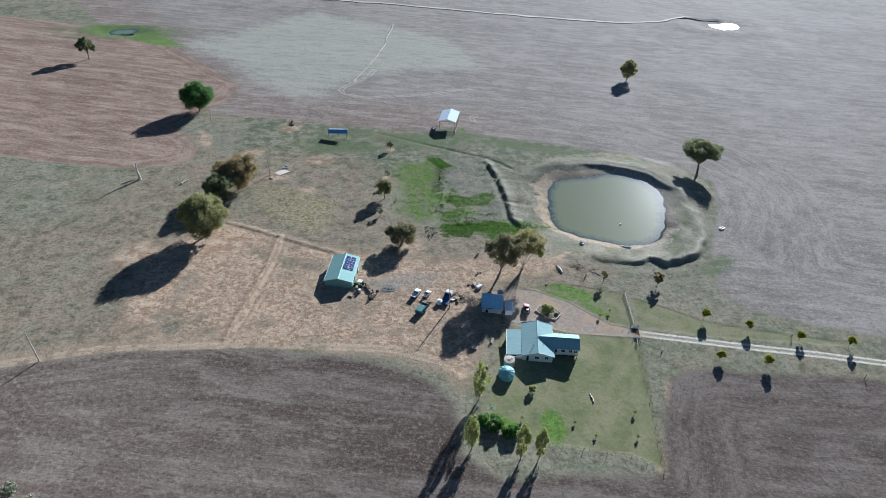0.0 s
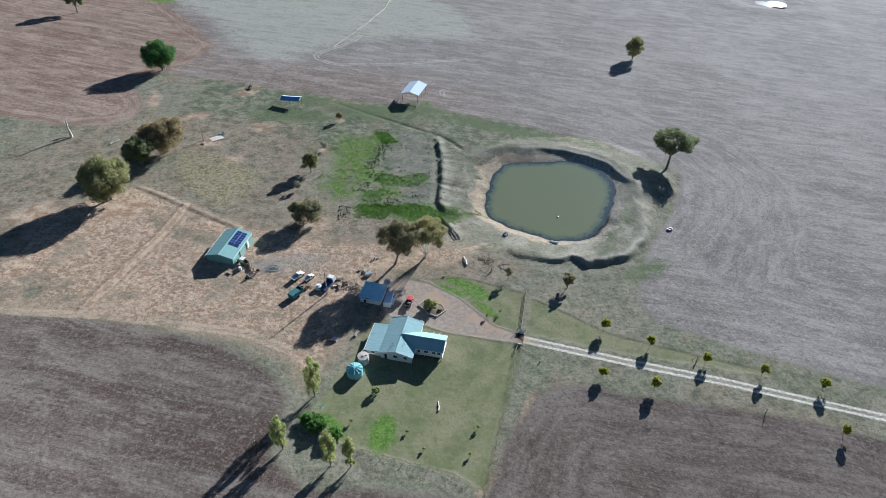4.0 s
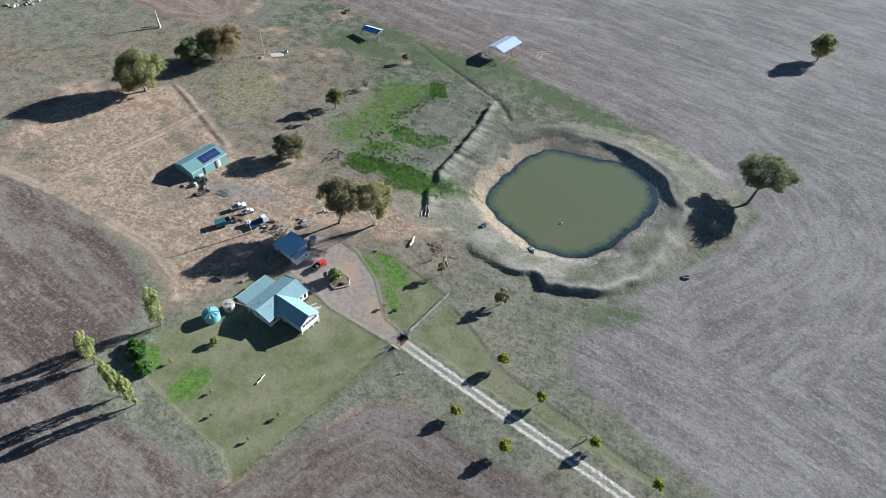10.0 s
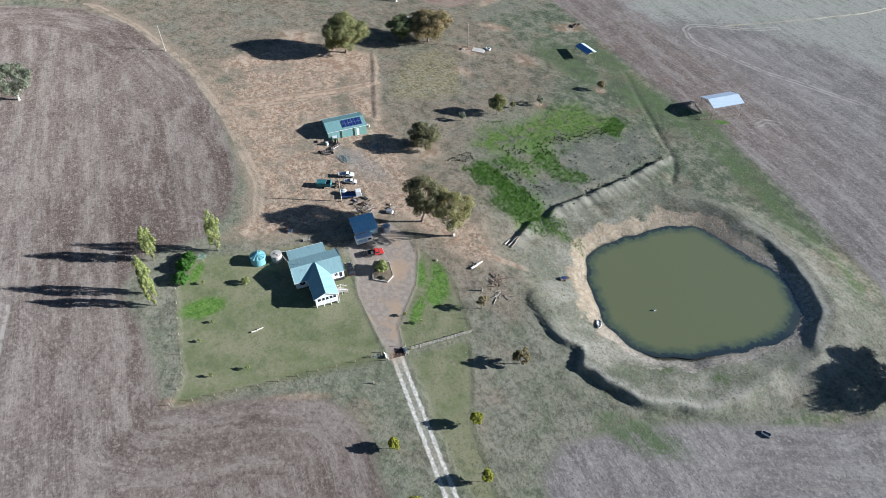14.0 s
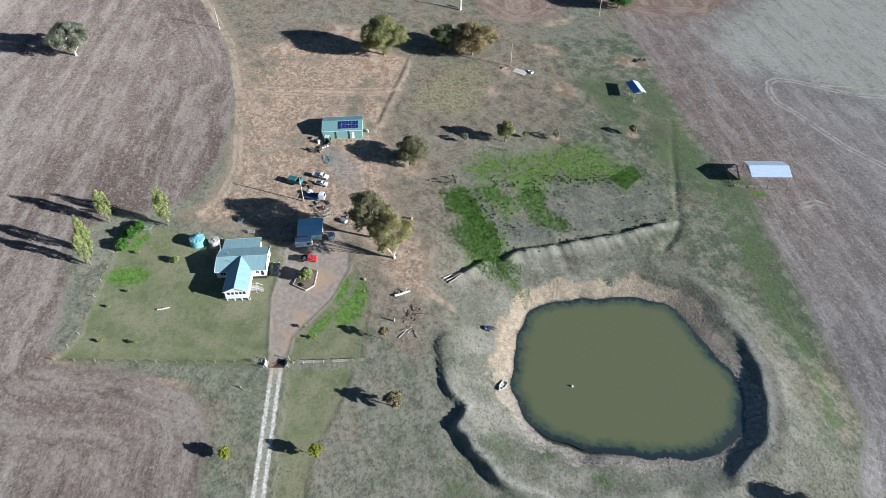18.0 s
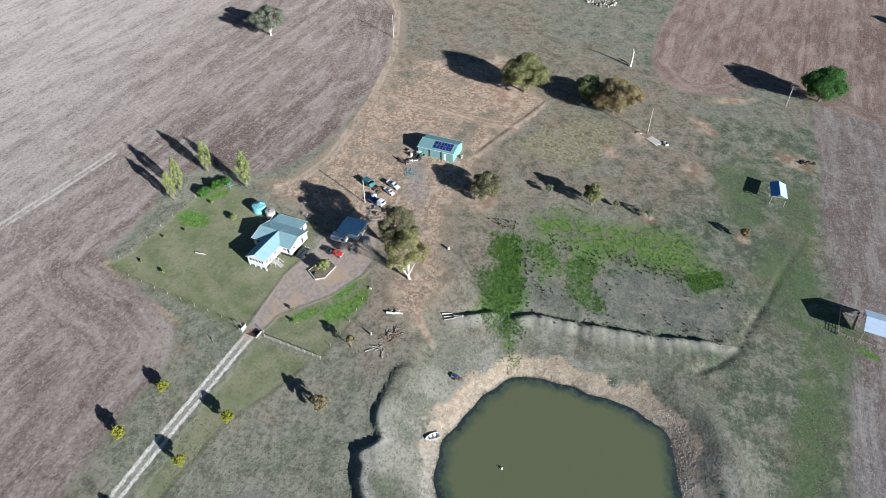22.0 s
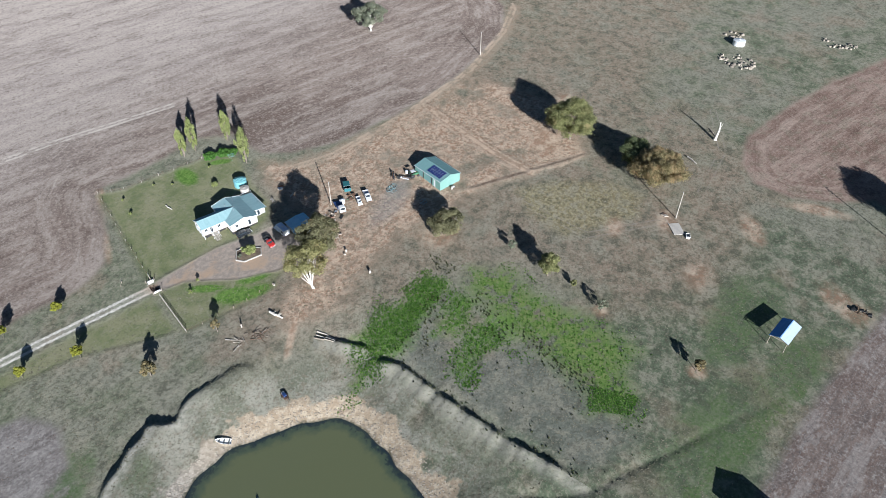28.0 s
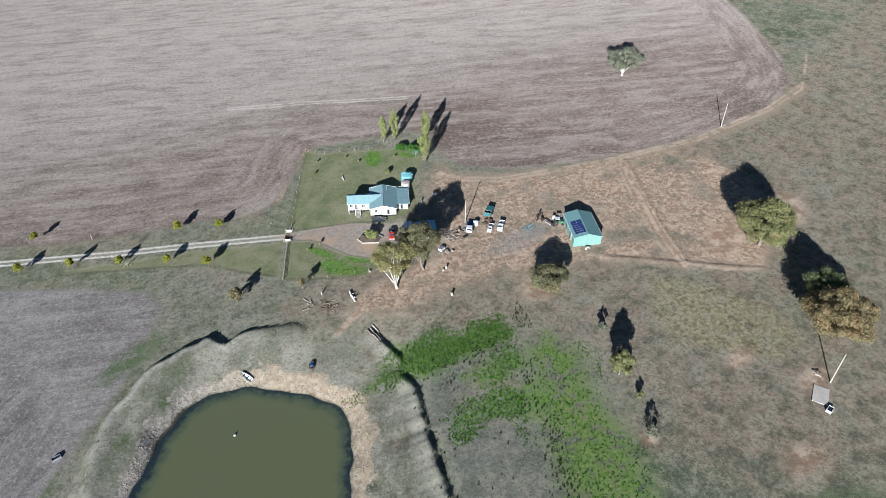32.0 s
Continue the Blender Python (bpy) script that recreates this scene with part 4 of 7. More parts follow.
def tree(name, x, y, tall, wide, leaf, label, seed, trunk=0.3, clear=0.25, lean=(0.0, 0.0), leaves=1600, size=0.42, bark=None, lobes=9, flat=0.8, open_crown=0.0, group="", leaf_from=None, limb=0.42, clumps=0, puff=0.105):
    """A tapered trunk with limbs and a crown of loose leaf sprays round the limb ends."""
    rnd = random.Random(seed)
    base = thing(name, x, y, rnd.uniform(0, 360) * 0, label=label, category="tree", group=group, sink=0.12)
    wood = bmesh.new()
    top = Vector((lean[0], lean[1], tall * clear))
    knee = top * 0.5 + Vector((rnd.uniform(-0.15, 0.15), rnd.uniform(-0.15, 0.15), 0)) * tall * 0.06
    tube((0, 0, 0), knee, trunk, trunk * 0.8, 9, wood), tube(knee, top, trunk * 0.8, trunk * 0.65, 9, wood)
    ends = []
    for k in range(lobes):
        az = 2 * math.pi * (k * 0.618 + rnd.uniform(-0.08, 0.08))
        up = ((k + 0.6) / lobes)
        rad = wide * 0.5 * math.sqrt(max(0.05, 1 - (2 * up - 0.85) ** 2)) * rnd.uniform(0.55, 0.95) * (0.72 if up > 0.3 else 0.9)
        foot = max(clear + 0.1, (leaf_from or 0.0) + 0.08)
        zz = tall * foot + tall * (0.93 - foot) * up
        end = Vector((lean[0] * 1.5 + rad * math.cos(az), lean[1] * 1.5 + rad * math.sin(az), zz))
        mid = top.lerp(end, 0.5) + Vector((rnd.uniform(-0.3, 0.3), rnd.uniform(-0.3, 0.3), rnd.uniform(-0.1, 0.5))) * wide * 0.06
        tube(top - Vector((0, 0, 0.1)), mid, trunk * limb, trunk * limb * 0.62, 6, wood), tube(mid, end, trunk * limb * 0.62, trunk * 0.07, 6, wood)
        ends.append(end)
        for _ in range(2):
            tw = mid.lerp(end, rnd.uniform(0.3, 0.9))
            tube(tw, tw + Vector((rnd.uniform(-1, 1), rnd.uniform(-1, 1), rnd.uniform(0, 1))) * wide * 0.13, trunk * 0.12, trunk * 0.04, 5, wood)
    part("trunk", wood, bark or BARK, base)
    low = tall * (leaf_from if leaf_from is not None else clear * 0.85)
    foot = max(clear, leaf_from or 0.0) * tall
    rg = np.random.default_rng(seed)
    # clumps of leaves round the limb ends and over an uneven outline
    spots = [(np.array(e), 1.0) for e in ends]
    side = [rg.normal(size=3) for _ in range(5)]
    mid_z, half_z = 0.5 * (foot + tall * 0.97), 0.5 * (tall * 0.97 - foot)
    for k in range(clumps or lobes * 3):
        d = rg.normal(size=3)
        d /= np.linalg.norm(d)
        d[2] = abs(d[2]) if rg.uniform() < 0.45 else d[2]
        swell = 0.86 + 0.17 * sum(math.sin(2.2 * float(d @ s)) for s in side) / 2.0
        r = swell * rg.uniform(0.55, 1.0) ** 0.5 * 0.9
        spots.append((np.array([lean[0] * 1.5 + d[0] * r * wide * 0.52, lean[1] * 1.5 + d[1] * r * wide * 0.52, mid_z + d[2] * r * half_z * 0.9]), rg.uniform(0.6, 1.25)))
    ball = wide * puff * 1.12
    leaves, size = int(leaves * 2.1), size * 0.78
    which = rg.integers(0, len(spots), leaves)
    at, sc = np.array([s[0] for s in spots])[which], np.array([s[1] for s in spots])[which]
    d = rg.normal(size=(leaves, 3))
    d /= np.linalg.norm(d, axis=1)[:, None]
    d[:, 2] = np.where(rg.uniform(size=leaves) < 0.35, np.abs(d[:, 2]), d[:, 2])
    r = ball * sc * rg.uniform(0.3, 1.0, leaves) ** 0.5 * np.where(rg.uniform(size=leaves) < 0.08, 1.35, 1.0)
    q = at + d * r[:, None] * np.array([1.0, 1.0, flat])
    q[:, 2] = np.where(q[:, 2] < low, low + rg.uniform(0, 0.9, leaves), q[:, 2])
    n = d + rg.normal(size=(leaves, 3)) * 0.45 + np.array([0, 0, 0.3])
    n /= np.linalg.norm(n, axis=1)[:, None]
    u = np.cross(n, rg.normal(size=(leaves, 3)))
    u /= np.linalg.norm(u, axis=1)[:, None]
    w = np.cross(n, u)
    s, l = (size * rg.uniform(0.6, 1.2, leaves))[:, None], (size * rg.uniform(0.9, 1.7, leaves))[:, None]
    verts = np.stack([q - u * l, q - w * s * 0.6 + n * s * 0.15, q + u * l, q + w * s * 0.6 - n * s * 0.1], 1).reshape(-1, 3).tolist()
    faces = np.arange(leaves * 4).reshape(-1, 4).tolist()
    me = bpy.data.meshes.new("crown")
    me.from_pydata(verts, [], faces)
    me.materials.append(LEAF[leaf])
    crown = new("crown", me)
    crown.parent = base
    return base


tree("eucalyptus", -128.0, 69.0, 16.0, 19.0, "olive", "broad olive-green eucalyptus on dry grass behind the shed", 11, 0.55, 0.14, leaves=15000, size=0.33, lobes=24, clumps=62)
tree("eucalyptus", -124.8, 94.5, 11.0, 13.0, "dark", "dark green eucalyptus beside a browner tree", 12, 0.42, 0.12, leaves=8500, size=0.32, lobes=16, clumps=40)
tree("eucalyptus", -118.5, 103.0, 13.5, 19.0, "brown", "brownish sparse eucalyptus on dry grass", 13, 0.42, 0.12, leaves=13000, size=0.31, lobes=20, clumps=60, puff=0.1)
tree("broadleaf_tree", -139.4, 186.5, 14.0, 16.5, "green", "dense bright green round tree at the field edge", 14, 0.45, 0.12, leaves=14000, size=0.34, lobes=22, clumps=60, puff=0.12)
tree("eucalyptus", -61.5, 57.0, 8.2, 11.5, "smoke", "small olive-brown tree beside the shed yard", 15, 0.25, 0.12, leaves=5500, size=0.28, lobes=15, clumps=34, puff=0.115)
tree("eucalyptus", -62.7, 91.0, 8.4, 7.0, "olive", "small dark eucalyptus at the marsh edge", 16, 0.22, 0.22, leaves=2800, size=0.27, lobes=10, clumps=18, puff=0.14)
tree("gum_tree", -23.3, 37.4, 16.5, 14.0, "gum", "tall gum tree with a white trunk beside the driveway", 17, 0.5, 0.07, lean=(0.2, -0.2), leaves=5000, size=0.28, bark=BARK_WHITE, lobes=11, leaf_from=0.36, limb=0.34, clumps=40, puff=0.1)
tree("gum_tree", -33.2, 33.6, 17.5, 13.5, "smoke", "grey-green open-crowned gum tree beside the garage", 18, 0.42, 0.2, lean=(1.0, 0.2), leaves=6000, size=0.29, lobes=18, leaf_from=0.3, clumps=50, puff=0.1)
tree("paddock_tree", 85.7, 101.6, 14.5, 22.0, "dark", "dark leaning tree with flat crown below the dam", 19, 0.6, 0.3, lean=(2.2, 3.6), leaves=9500, size=0.32, lobes=22, flat=0.6, leaf_from=0.42, clumps=46, puff=0.09)
tree("paddock_tree", 119.5, 238.6, 14.0, 12.5, "olive", "dark round tree alone in the far field", 20, 0.4, 0.12, leaves=4500, size=0.38, lobes=14, clumps=26, puff=0.13)
tree("paddock_tree", -157.0, -42.0, 13.0, 17.5, "grey", "grey-green spreading tree alone in the ploughed field", 21, 0.5, 0.1, leaves=6200, size=0.31, bark=BARK_WHITE, lobes=11, leaf_from=0.2, limb=0.3, clumps=40, puff=0.085)
for k, (x, y, h, w) in enumerate(((-55.0, -19.2, 13.6, 6.2), (-61.1, -34.5, 11.5, 5.4), (-50.4, -39.2, 12.8, 5.2), (-46.0, -39.8, 10.8, 4.4))):
    tree("poplar", x, y, h * 1.06, w * 0.74, "lime", "slender lime-green poplar at the edge of the lawn", 30 + k, 0.16, 0.05, leaves=1500, size=0.25, lobes=14, flat=2.6, clumps=22, puff=0.12, group="poplars by the yard")
for k, (x, y) in enumerate(((26.2, 3.0), (37.7, -3.8), (51.5, -10.6), (65.7, -15.7), (81.0, -21.0), (20.1, -15.0), (32.9, -19.5), (77.0, -36.0))):
    tree("sapling", x, y, 4.6 - 0.4 * (k % 3), 2.9 - 0.3 * (k % 2), "yellow", "young yellow-green street tree beside the farm road", 50 + k, 0.06, 0.3, leaves=650, size=0.26, lobes=7, puff=0.15, group="saplings along the road")


# ---- surfaces of made things ----
def iron(name, a, b, axis=0, pitch=0.076, rough=0.42, metal=0.15, rust=None):
    """Painted corrugated iron: ribs across one axis, streaks and weathering along them."""
    n = Nodes(name, rough, metal, 0.06)
    p = n.pos("Object")
    c = n.split(p)
    across, along = c[axis], c[1 - axis]
    streak = n.noise(1.0, 4, n.vec(n.math("MULTIPLY", across, 2.2), n.math("MULTIPLY", along, 0.25), 0.0), 0.6)
    sheet = n.noise(1.0, 0, n.vec(n.math("FLOOR", n.math("MULTIPLY", across, 1.31)), 0.0, 0.0))
    f = n.math("MULTIPLY_ADD", streak, 0.6, n.math("MULTIPLY", sheet, 0.4))
    col = n.mix(n.step(f, 0.3, 0.7), a, b)
    col = n.mix(n.math("MULTIPLY", n.step(n.noise(0.7, 5, p), 0.55, 0.75), 0.35), col, rust or tuple(0.6 * v for v in a))
    n.set("Base Color", col)
    ribs = n.math("SINE", n.math("MULTIPLY", across, 2 * math.pi / pitch))
    n.bump(n.math("ADD", n.math("MULTIPLY", ribs, 0.4), n.math("MULTIPLY", streak, 0.6)), 0.25, 0.02)
    return n.m


def boards(name, a, b, pitch=0.17):
    """Painted weatherboards: lapped horizontal lines."""
    n = Nodes(name, 0.6, 0.0, 0.3)
    p = n.pos("Object")
    z = n.split(p)[2]
    lap = n.math("FRACT", n.math("DIVIDE", z, pitch))
    f = n.noise(2.5, 5, p)
    col = n.mix(n.step(f, 0.3, 0.7), a, b)
    col = n.mix(n.math("MULTIPLY", n.step(lap, 0.12, 0.02), 0.5), col, tuple(0.55 * v for v in a))
    n.set("Base Color", col)
    n.bump(n.math("ADD", lap, n.math("MULTIPLY", f, 0.2)), 0.5, 0.03)
    return n.m


def glassy(name, tint=(0.02, 0.025, 0.03)):
    n = Nodes(name, 0.08, 0.0, 0.6)
    n.set("Base Color", n.mix(n.noise(1.5, 2, n.pos("Object")), tint, tuple(2.2 * v for v in tint)))
    return n.m


ROOF_X = iron("roof_teal_x", (0.25, 0.39, 0.40), (0.33, 0.48, 0.49), 0, rough=0.8, metal=0.0)
ROOF_Y = iron("roof_teal_y", (0.25, 0.39, 0.40), (0.33, 0.48, 0.49), 1, rough=0.8, metal=0.0)
ROOF_BLUE = iron("roof_garage", (0.34, 0.58, 0.68), (0.48, 0.72, 0.82), 1, rough=0.6, metal=0.0)
SHED_ROOF = iron("shed_roof", (0.19, 0.34, 0.33), (0.26, 0.42, 0.40), 1, 0.19, rough=0.55)
SHED_WALL = iron("shed_wall", (0.20, 0.36, 0.31), (0.27, 0.44, 0.38), 1, 0.19)
ZINC = iron("roof_zinc", (0.46, 0.55, 0.66), (0.58, 0.67, 0.77), 0, 0.12, 0.75, 0.0)
BOARD = boards("weatherboard_white", (0.72, 0.71, 0.68), (0.82, 0.81, 0.78))
WHITE = paint("trim_white", (0.74, 0.74, 0.72), (0.84, 0.84, 0.82), 0.5)
CREAM = paint("fibro_cream", (0.60, 0.60, 0.57), (0.74, 0.74, 0.71), 0.65)
GLASS = glassy("window_glass")
# DARK paints shade in gaps, under floors and in the pit; also the boat's seats
DARK = paint("shade_and_seat_dark", (0.03, 0.03, 0.03), (0.06, 0.055, 0.05), 0.9)
TIMBER = paint("old_timber", (0.26, 0.21, 0.16), (0.42, 0.36, 0.29), 0.85, grain=9)
TIMBER_PALE = paint("grey_timber", (0.36, 0.32, 0.27), (0.54, 0.49, 0.42), 0.85, grain=9)
STEEL = paint("galvanised_steel", (0.45, 0.46, 0.48), (0.60, 0.61, 0.63), 0.4, 0.6)
RUST = paint("rusty_iron", (0.13, 0.075, 0.05), (0.24, 0.14, 0.09), 0.8, 0.2)
BLACK = paint("black_rubber", (0.02, 0.02, 0.02), (0.04, 0.04, 0.04), 0.8)
CONCRETE = paint("concrete", (0.42, 0.38, 0.33), (0.58, 0.53, 0.46), 0.85, grain=5)
TANK_TEAL = paint("tank_teal", (0.16, 0.38, 0.40), (0.24, 0.48, 0.50), 0.55)
SOLAR = paint("solar_cell", (0.015, 0.03, 0.13), (0.025, 0.045, 0.2), 0.25, grain=2, spec=0.5, relief=0.02)


def pierced(length, tall, holes, thick=0.12):
    """A wall along x from 0 to length with openings (x0, x1, z0, z1) cut through."""
    xs = sorted({0.0, length, *(h[0] for h in holes), *(h[1] for h in holes)})
    bm = bmesh.new()
    for x0, x1 in zip(xs, xs[1:]):
        cut = sorted((h[2], h[3]) for h in holes if h[0] <= x0 + 1e-6 and h[1] >= x1 - 1e-6)
        z = 0.0
        for z0, z1 in cut + [(tall, tall)]:
            if z0 - z > 0.01:
                box(x0, x1, 0, thick, z, z0, bm=bm)
            z = z1
    bmesh.ops.remove_doubles(bm, verts=bm.verts[:], dist=1e-4)
    return bm


def window(parent, m, w, h, bars=1):
    """A framed sash with a dark pane, set in an opening; m places its lower corner."""
    f = 0.07
    bm = box(0, w, -0.03, 0.08, 0, f)
    box(0, w, -0.03, 0.08, h - f, h, bm=bm), box(0, f, -0.03, 0.08, f, h - f, bm=bm), box(w - f, w, -0.03, 0.08, f, h - f, bm=bm)
    for k in range(bars):
        c = w * (k + 1) / (bars + 1)
        box(c - 0.025, c + 0.025, -0.02, 0.06, f, h - f, bm=bm)
    win = part("window", bm, WHITE, parent)
    win.matrix_parent_inverse = Matrix()
    win.matrix_basis = m
    pane = part("pane", box(f * 0.5, w - f * 0.5, 0.03, 0.045, f * 0.5, h - f * 0.5), GLASS, win, "dark window pane")
    sill = part("sill", box(-0.08, w + 0.08, -0.1, 0.02, -0.06, -0.004), WHITE, win)
    return win


def wall_run(parent, x0, y0, x1, y1, z, tall, holes=(), mat=None, glaze=True, bars=1, label=""):
    """A wall between two plan points, outside on the right of the way, with glazed openings."""
    ln, ang = math.hypot(x1 - x0, y1 - y0), math.degrees(math.atan2(y1 - y0, x1 - x0))
    m = pose(x0, y0, z, 0, 0, ang)
    w = part("wall", pierced(ln, tall, list(holes)), mat or BOARD, parent, label)
    w.matrix_basis = m
    if glaze:
        for a, b, c, d in holes:
            window(parent, m @ Matrix.Translation((a, 0.02, c)), b - a, d - c, bars if b - a > 0.9 else 0)
    return w


def slab(parent, name, corners, thick, mat, label=""):
    """A roof sheet on four corners, its thickness downward."""
    return part(name, prism(corners, (0, 0, -thick)), mat, parent, label)


A_DEG = math.degrees(math.atan2(-0.305, 0.952))


def spot(b, a, ox=-32.7, oy=-1.9):
    """A plan point from distances across (b) and along (a) the buildings' common axes."""
    return ox + 0.952 * b + 0.305 * a, oy - 0.305 * b + 0.952 * a


# ---- the house ----
def build_house():
    z = 3.4
    h = thing("house", -32.7, -1.9, A_DEG, z=z, label="white weatherboard house with pale teal iron roof and raised wing", category="house")
    t = 2.4
    wall_run(h, -4.2, -6.4, 4.2, -6.4, 0, t, [(1.0, 1.8, 0.0, 2.0), (3.4, 4.6, 0.9, 2.0), (6.2, 7.2, 0.9, 2.0)])
    wall_run(h, 4.2, -6.28, 4.2, 6.28, 0, t, [(0.9, 2.4, 0.8, 2.0), (10.0, 11.0, 0.8, 2.0), (11.3, 12.2, 0.1, 2.0)])
    wall_run(h, 4.2, 6.4, -4.2, 6.4, 0, t, [(1.2, 2.2, 0.9, 2.0), (5.4, 6.3, 0.0, 2.05)])
    wall_run(h, -4.2, 6.28, -4.2, -6.28, 0, t, [(0.7, 1.7, 0.9, 1.9), (10.0, 11.0, 0.9, 1.9)])
    for y in (-6.4, 6.28):
        part("gable", prism([(-4.2, y, t), (4.2, y, t), (0, y, t + 1.16)], (0, 0.12, 0)), BOARD, h)
    for y in (-6.73, 6.7):
        for sx in (-1, 1):
            part("bargeboard", prism([(sx * 4.62, y, t - 0.16), (sx * 4.62, y, t + 0.05), (0, y, t + 1.29), (0, y, t + 1.08)], (0, 0.03, 0)), WHITE, h)
    over = 4.55
    for sx in (-1, 1):
        slab(h, "roof_sheet", [(0, -6.7, t + 1.26), (0, 6.7, t + 1.26), (sx * over, 6.7, t - 0.02), (sx * over, -6.7, t - 0.02)], 0.05, ROOF_Y)
    part("ridge_cap", prism([(-0.2, -6.72, t + 1.22), (0, -6.72, t + 1.31), (0.2, -6.72, t + 1.22)], (0, 13.44, 0)), ROOF_X, h)
    part("gutter", box(4.5, 4.62, -6.7, -3.2, t - 0.14, t - 0.03), WHITE, h)
    part("gutter", box(4.5, 4.62, 2.9, 6.7, t - 0.14, t - 0.03), WHITE, h)
    # lean-to at the back
    for x0, y0, x1, y1, holes in ((-8.3, -6.0, -4.21, -6.0, [(1.4, 2.4, 0.9, 1.7)]), (-4.21, 3.5, -8.3, 3.5, [(1.5, 2.4, 0.0, 1.9)]), (-8.3, 3.38, -8.3, -5.88, [(1.5, 2.8, 0.8, 1.6), (6.0, 7.0, 0.8, 1.6)])):
        wall_run(h, x0, y0, x1, y1, 0.0, 2.02, holes, CREAM)
    slab(h, "lean_to_roof", [(-4.3, -6.3, t - 0.06), (-4.3, 3.8, t - 0.06), (-8.75, 3.8, t - 0.33), (-8.75, -6.3, t - 0.33)], 0.05, ROOF_Y, "ribbed pale teal lean-to roof")
    part("gutter", box(-8.87, -8.75, -6.3, 3.8, t - 0.45, t - 0.33), WHITE, h)
    # raised wing: glazed sleep-out on stumps
    wall_run(h, 4.33, -2.95, 11.7, -2.95, 0, t - 0.03, [(0.6, 1.4, 0.8, 2.0), (2.4, 3.6, 0.9, 2.0), (4.6, 5.6, 0.9, 2.0), (6.0, 7.0, 0.9, 2.0)])
    wall_run(h, 11.7, -2.83, 11.7, 2.63, 0, t - 0.03, [(0.4, 1.3, 1.0, 2.05), (1.45, 2.3, 1.0, 2.05), (2.45, 3.3, 1.0, 2.05), (3.45, 4.3, 1.0, 2.05), (4.4, 5.2, 1.0, 2.05)])
    wall_run(h, 11.7, 2.75, 4.33, 2.75, 0, t - 0.03, [(0.6, 1.6, 1.0, 2.05), (2.3, 3.2, 0.0, 2.05), (4.6, 5.6, 0.9, 2.0)])
    part("gable", prism([(11.58, -2.95, t - 0.03), (11.58, 2.75, t - 0.03), (11.58, -0.1, t + 1.22)], (0.12, 0, 0)), BOARD, h)
    slab(h, "roof_sheet", [(0.1, -0.1, t + 1.42), (12.0, -0.1, t + 1.42), (12.0, 3.0, t - 0.04), (4.3, 3.0, t - 0.04)], 0.05, ROOF_X)
    slab(h, "roof_sheet", [(0.1, -0.1, t + 1.42), (4.3, -3.25, t - 0.04), (12.0, -3.25, t - 0.04), (12.0, -0.1, t + 1.42)], 0.05, ROOF_X)
    part("ridge_cap", prism([(0.15, -0.3, t + 1.36), (0.15, -0.1, t + 1.47), (0.15, 0.1, t + 1.36)], (11.9, 0, 0)), ROOF_Y, h)
    for y0, y1 in ((-3.25, -0.1), (3.0, -0.1)):
        part("bargeboard", prism([(12.0, y0, t - 0.2), (12.0, y0, t - 0.01), (12.0, y1, t + 1.45), (12.0, y1, t + 1.26)], (0.03, 0, 0)), WHITE, h)
    part("gutter", box(4.6, 12.0, 3.0, 3.12, t - 0.16, t - 0.05), WHITE, h)
    part("gutter", box(4.6, 12.0, -3.37, -3.25, t - 0.16, t - 0.05), WHITE, h)
    part("floor", box(-4.2, 4.2, -6.4, 6.4, -0.22, -0.004), TIMBER, h)
    part("floor", box(4.21, 11.7, -2.95, 2.75, -0.22, -0.004), TIMBER, h)
    part("bottom_rail", box(11.64, 11.78, -2.95, 2.75, -0.24, -0.01), WHITE, h)
    for bx in (4.6, 6.9, 9.2, 11.5):
        for by in (-2.8, -0.9, 0.9, 2.6):
            wx, wy = spot(bx, by)
            part("stump", box(bx - 0.1, bx + 0.1, by - 0.1, by + 0.1, gz(wx, wy) - z - 0.3, -0.22), WHITE if bx > 11 else TIMBER, h)
    # dark blocks fill the space below the floors as painted shade
    part("underfloor_shade", box(-4.1, 4.1, -6.3, 6.3, -1.5, -0.22), DARK, h, "dark block standing in for the shade under the floor")
    part("underfloor_shade", box(4.4, 10.9, -2.6, 2.4, -1.6, -0.5), DARK, h, "dark block standing in for the shade under the floor")
    # landing with steps at the wing's side door
    part("landing", box(7.6, 9.4, 2.9, 4.5, -0.16, -0.04), TIMBER_PALE, h, "pale timber landing")
    for k in range(5):
        part("step", box(7.7, 9.3, 4.5 + 0.3 * k, 4.82 + 0.3 * k, -0.36 - 0.19 * k, -0.3 - 0.19 * k), TIMBER_PALE, h)
    for x in (7.62, 9.3):
        part("handrail", prism([(x, 2.95, 0.86), (x, 4.4, 0.86), (x, 6.0, -0.1), (x, 6.0, -0.18), (x, 4.4, 0.78), (x, 2.95, 0.78)], (0.06, 0, 0)), WHITE, h)
        part("rail_post", box(x, x + 0.07, 4.35, 4.42, -1.3, 0.82), WHITE, h)
    for x in (7.6, 11.5):
        part("verandah_post", box(x, x + 0.09, 3.0, 3.09, -0.04 if x < 8 else -1.4, t - 0.1), WHITE, h)
    # roof details: flue, aerial, vent, downpipes to the tanks
    part("flue", tube((-1.4, -3.9, t + 0.7), (-1.4, -3.9, t + 1.9), 0.08), STEEL, h)
    part("aerial", tube((0.7, 1.6, t + 1.0), (0.7, 1.6, t + 2.9), 0.03, bm=tube((0.1, 1.6, t + 2.7), (1.3, 1.6, t + 2.7), 0.02)), STEEL, h)
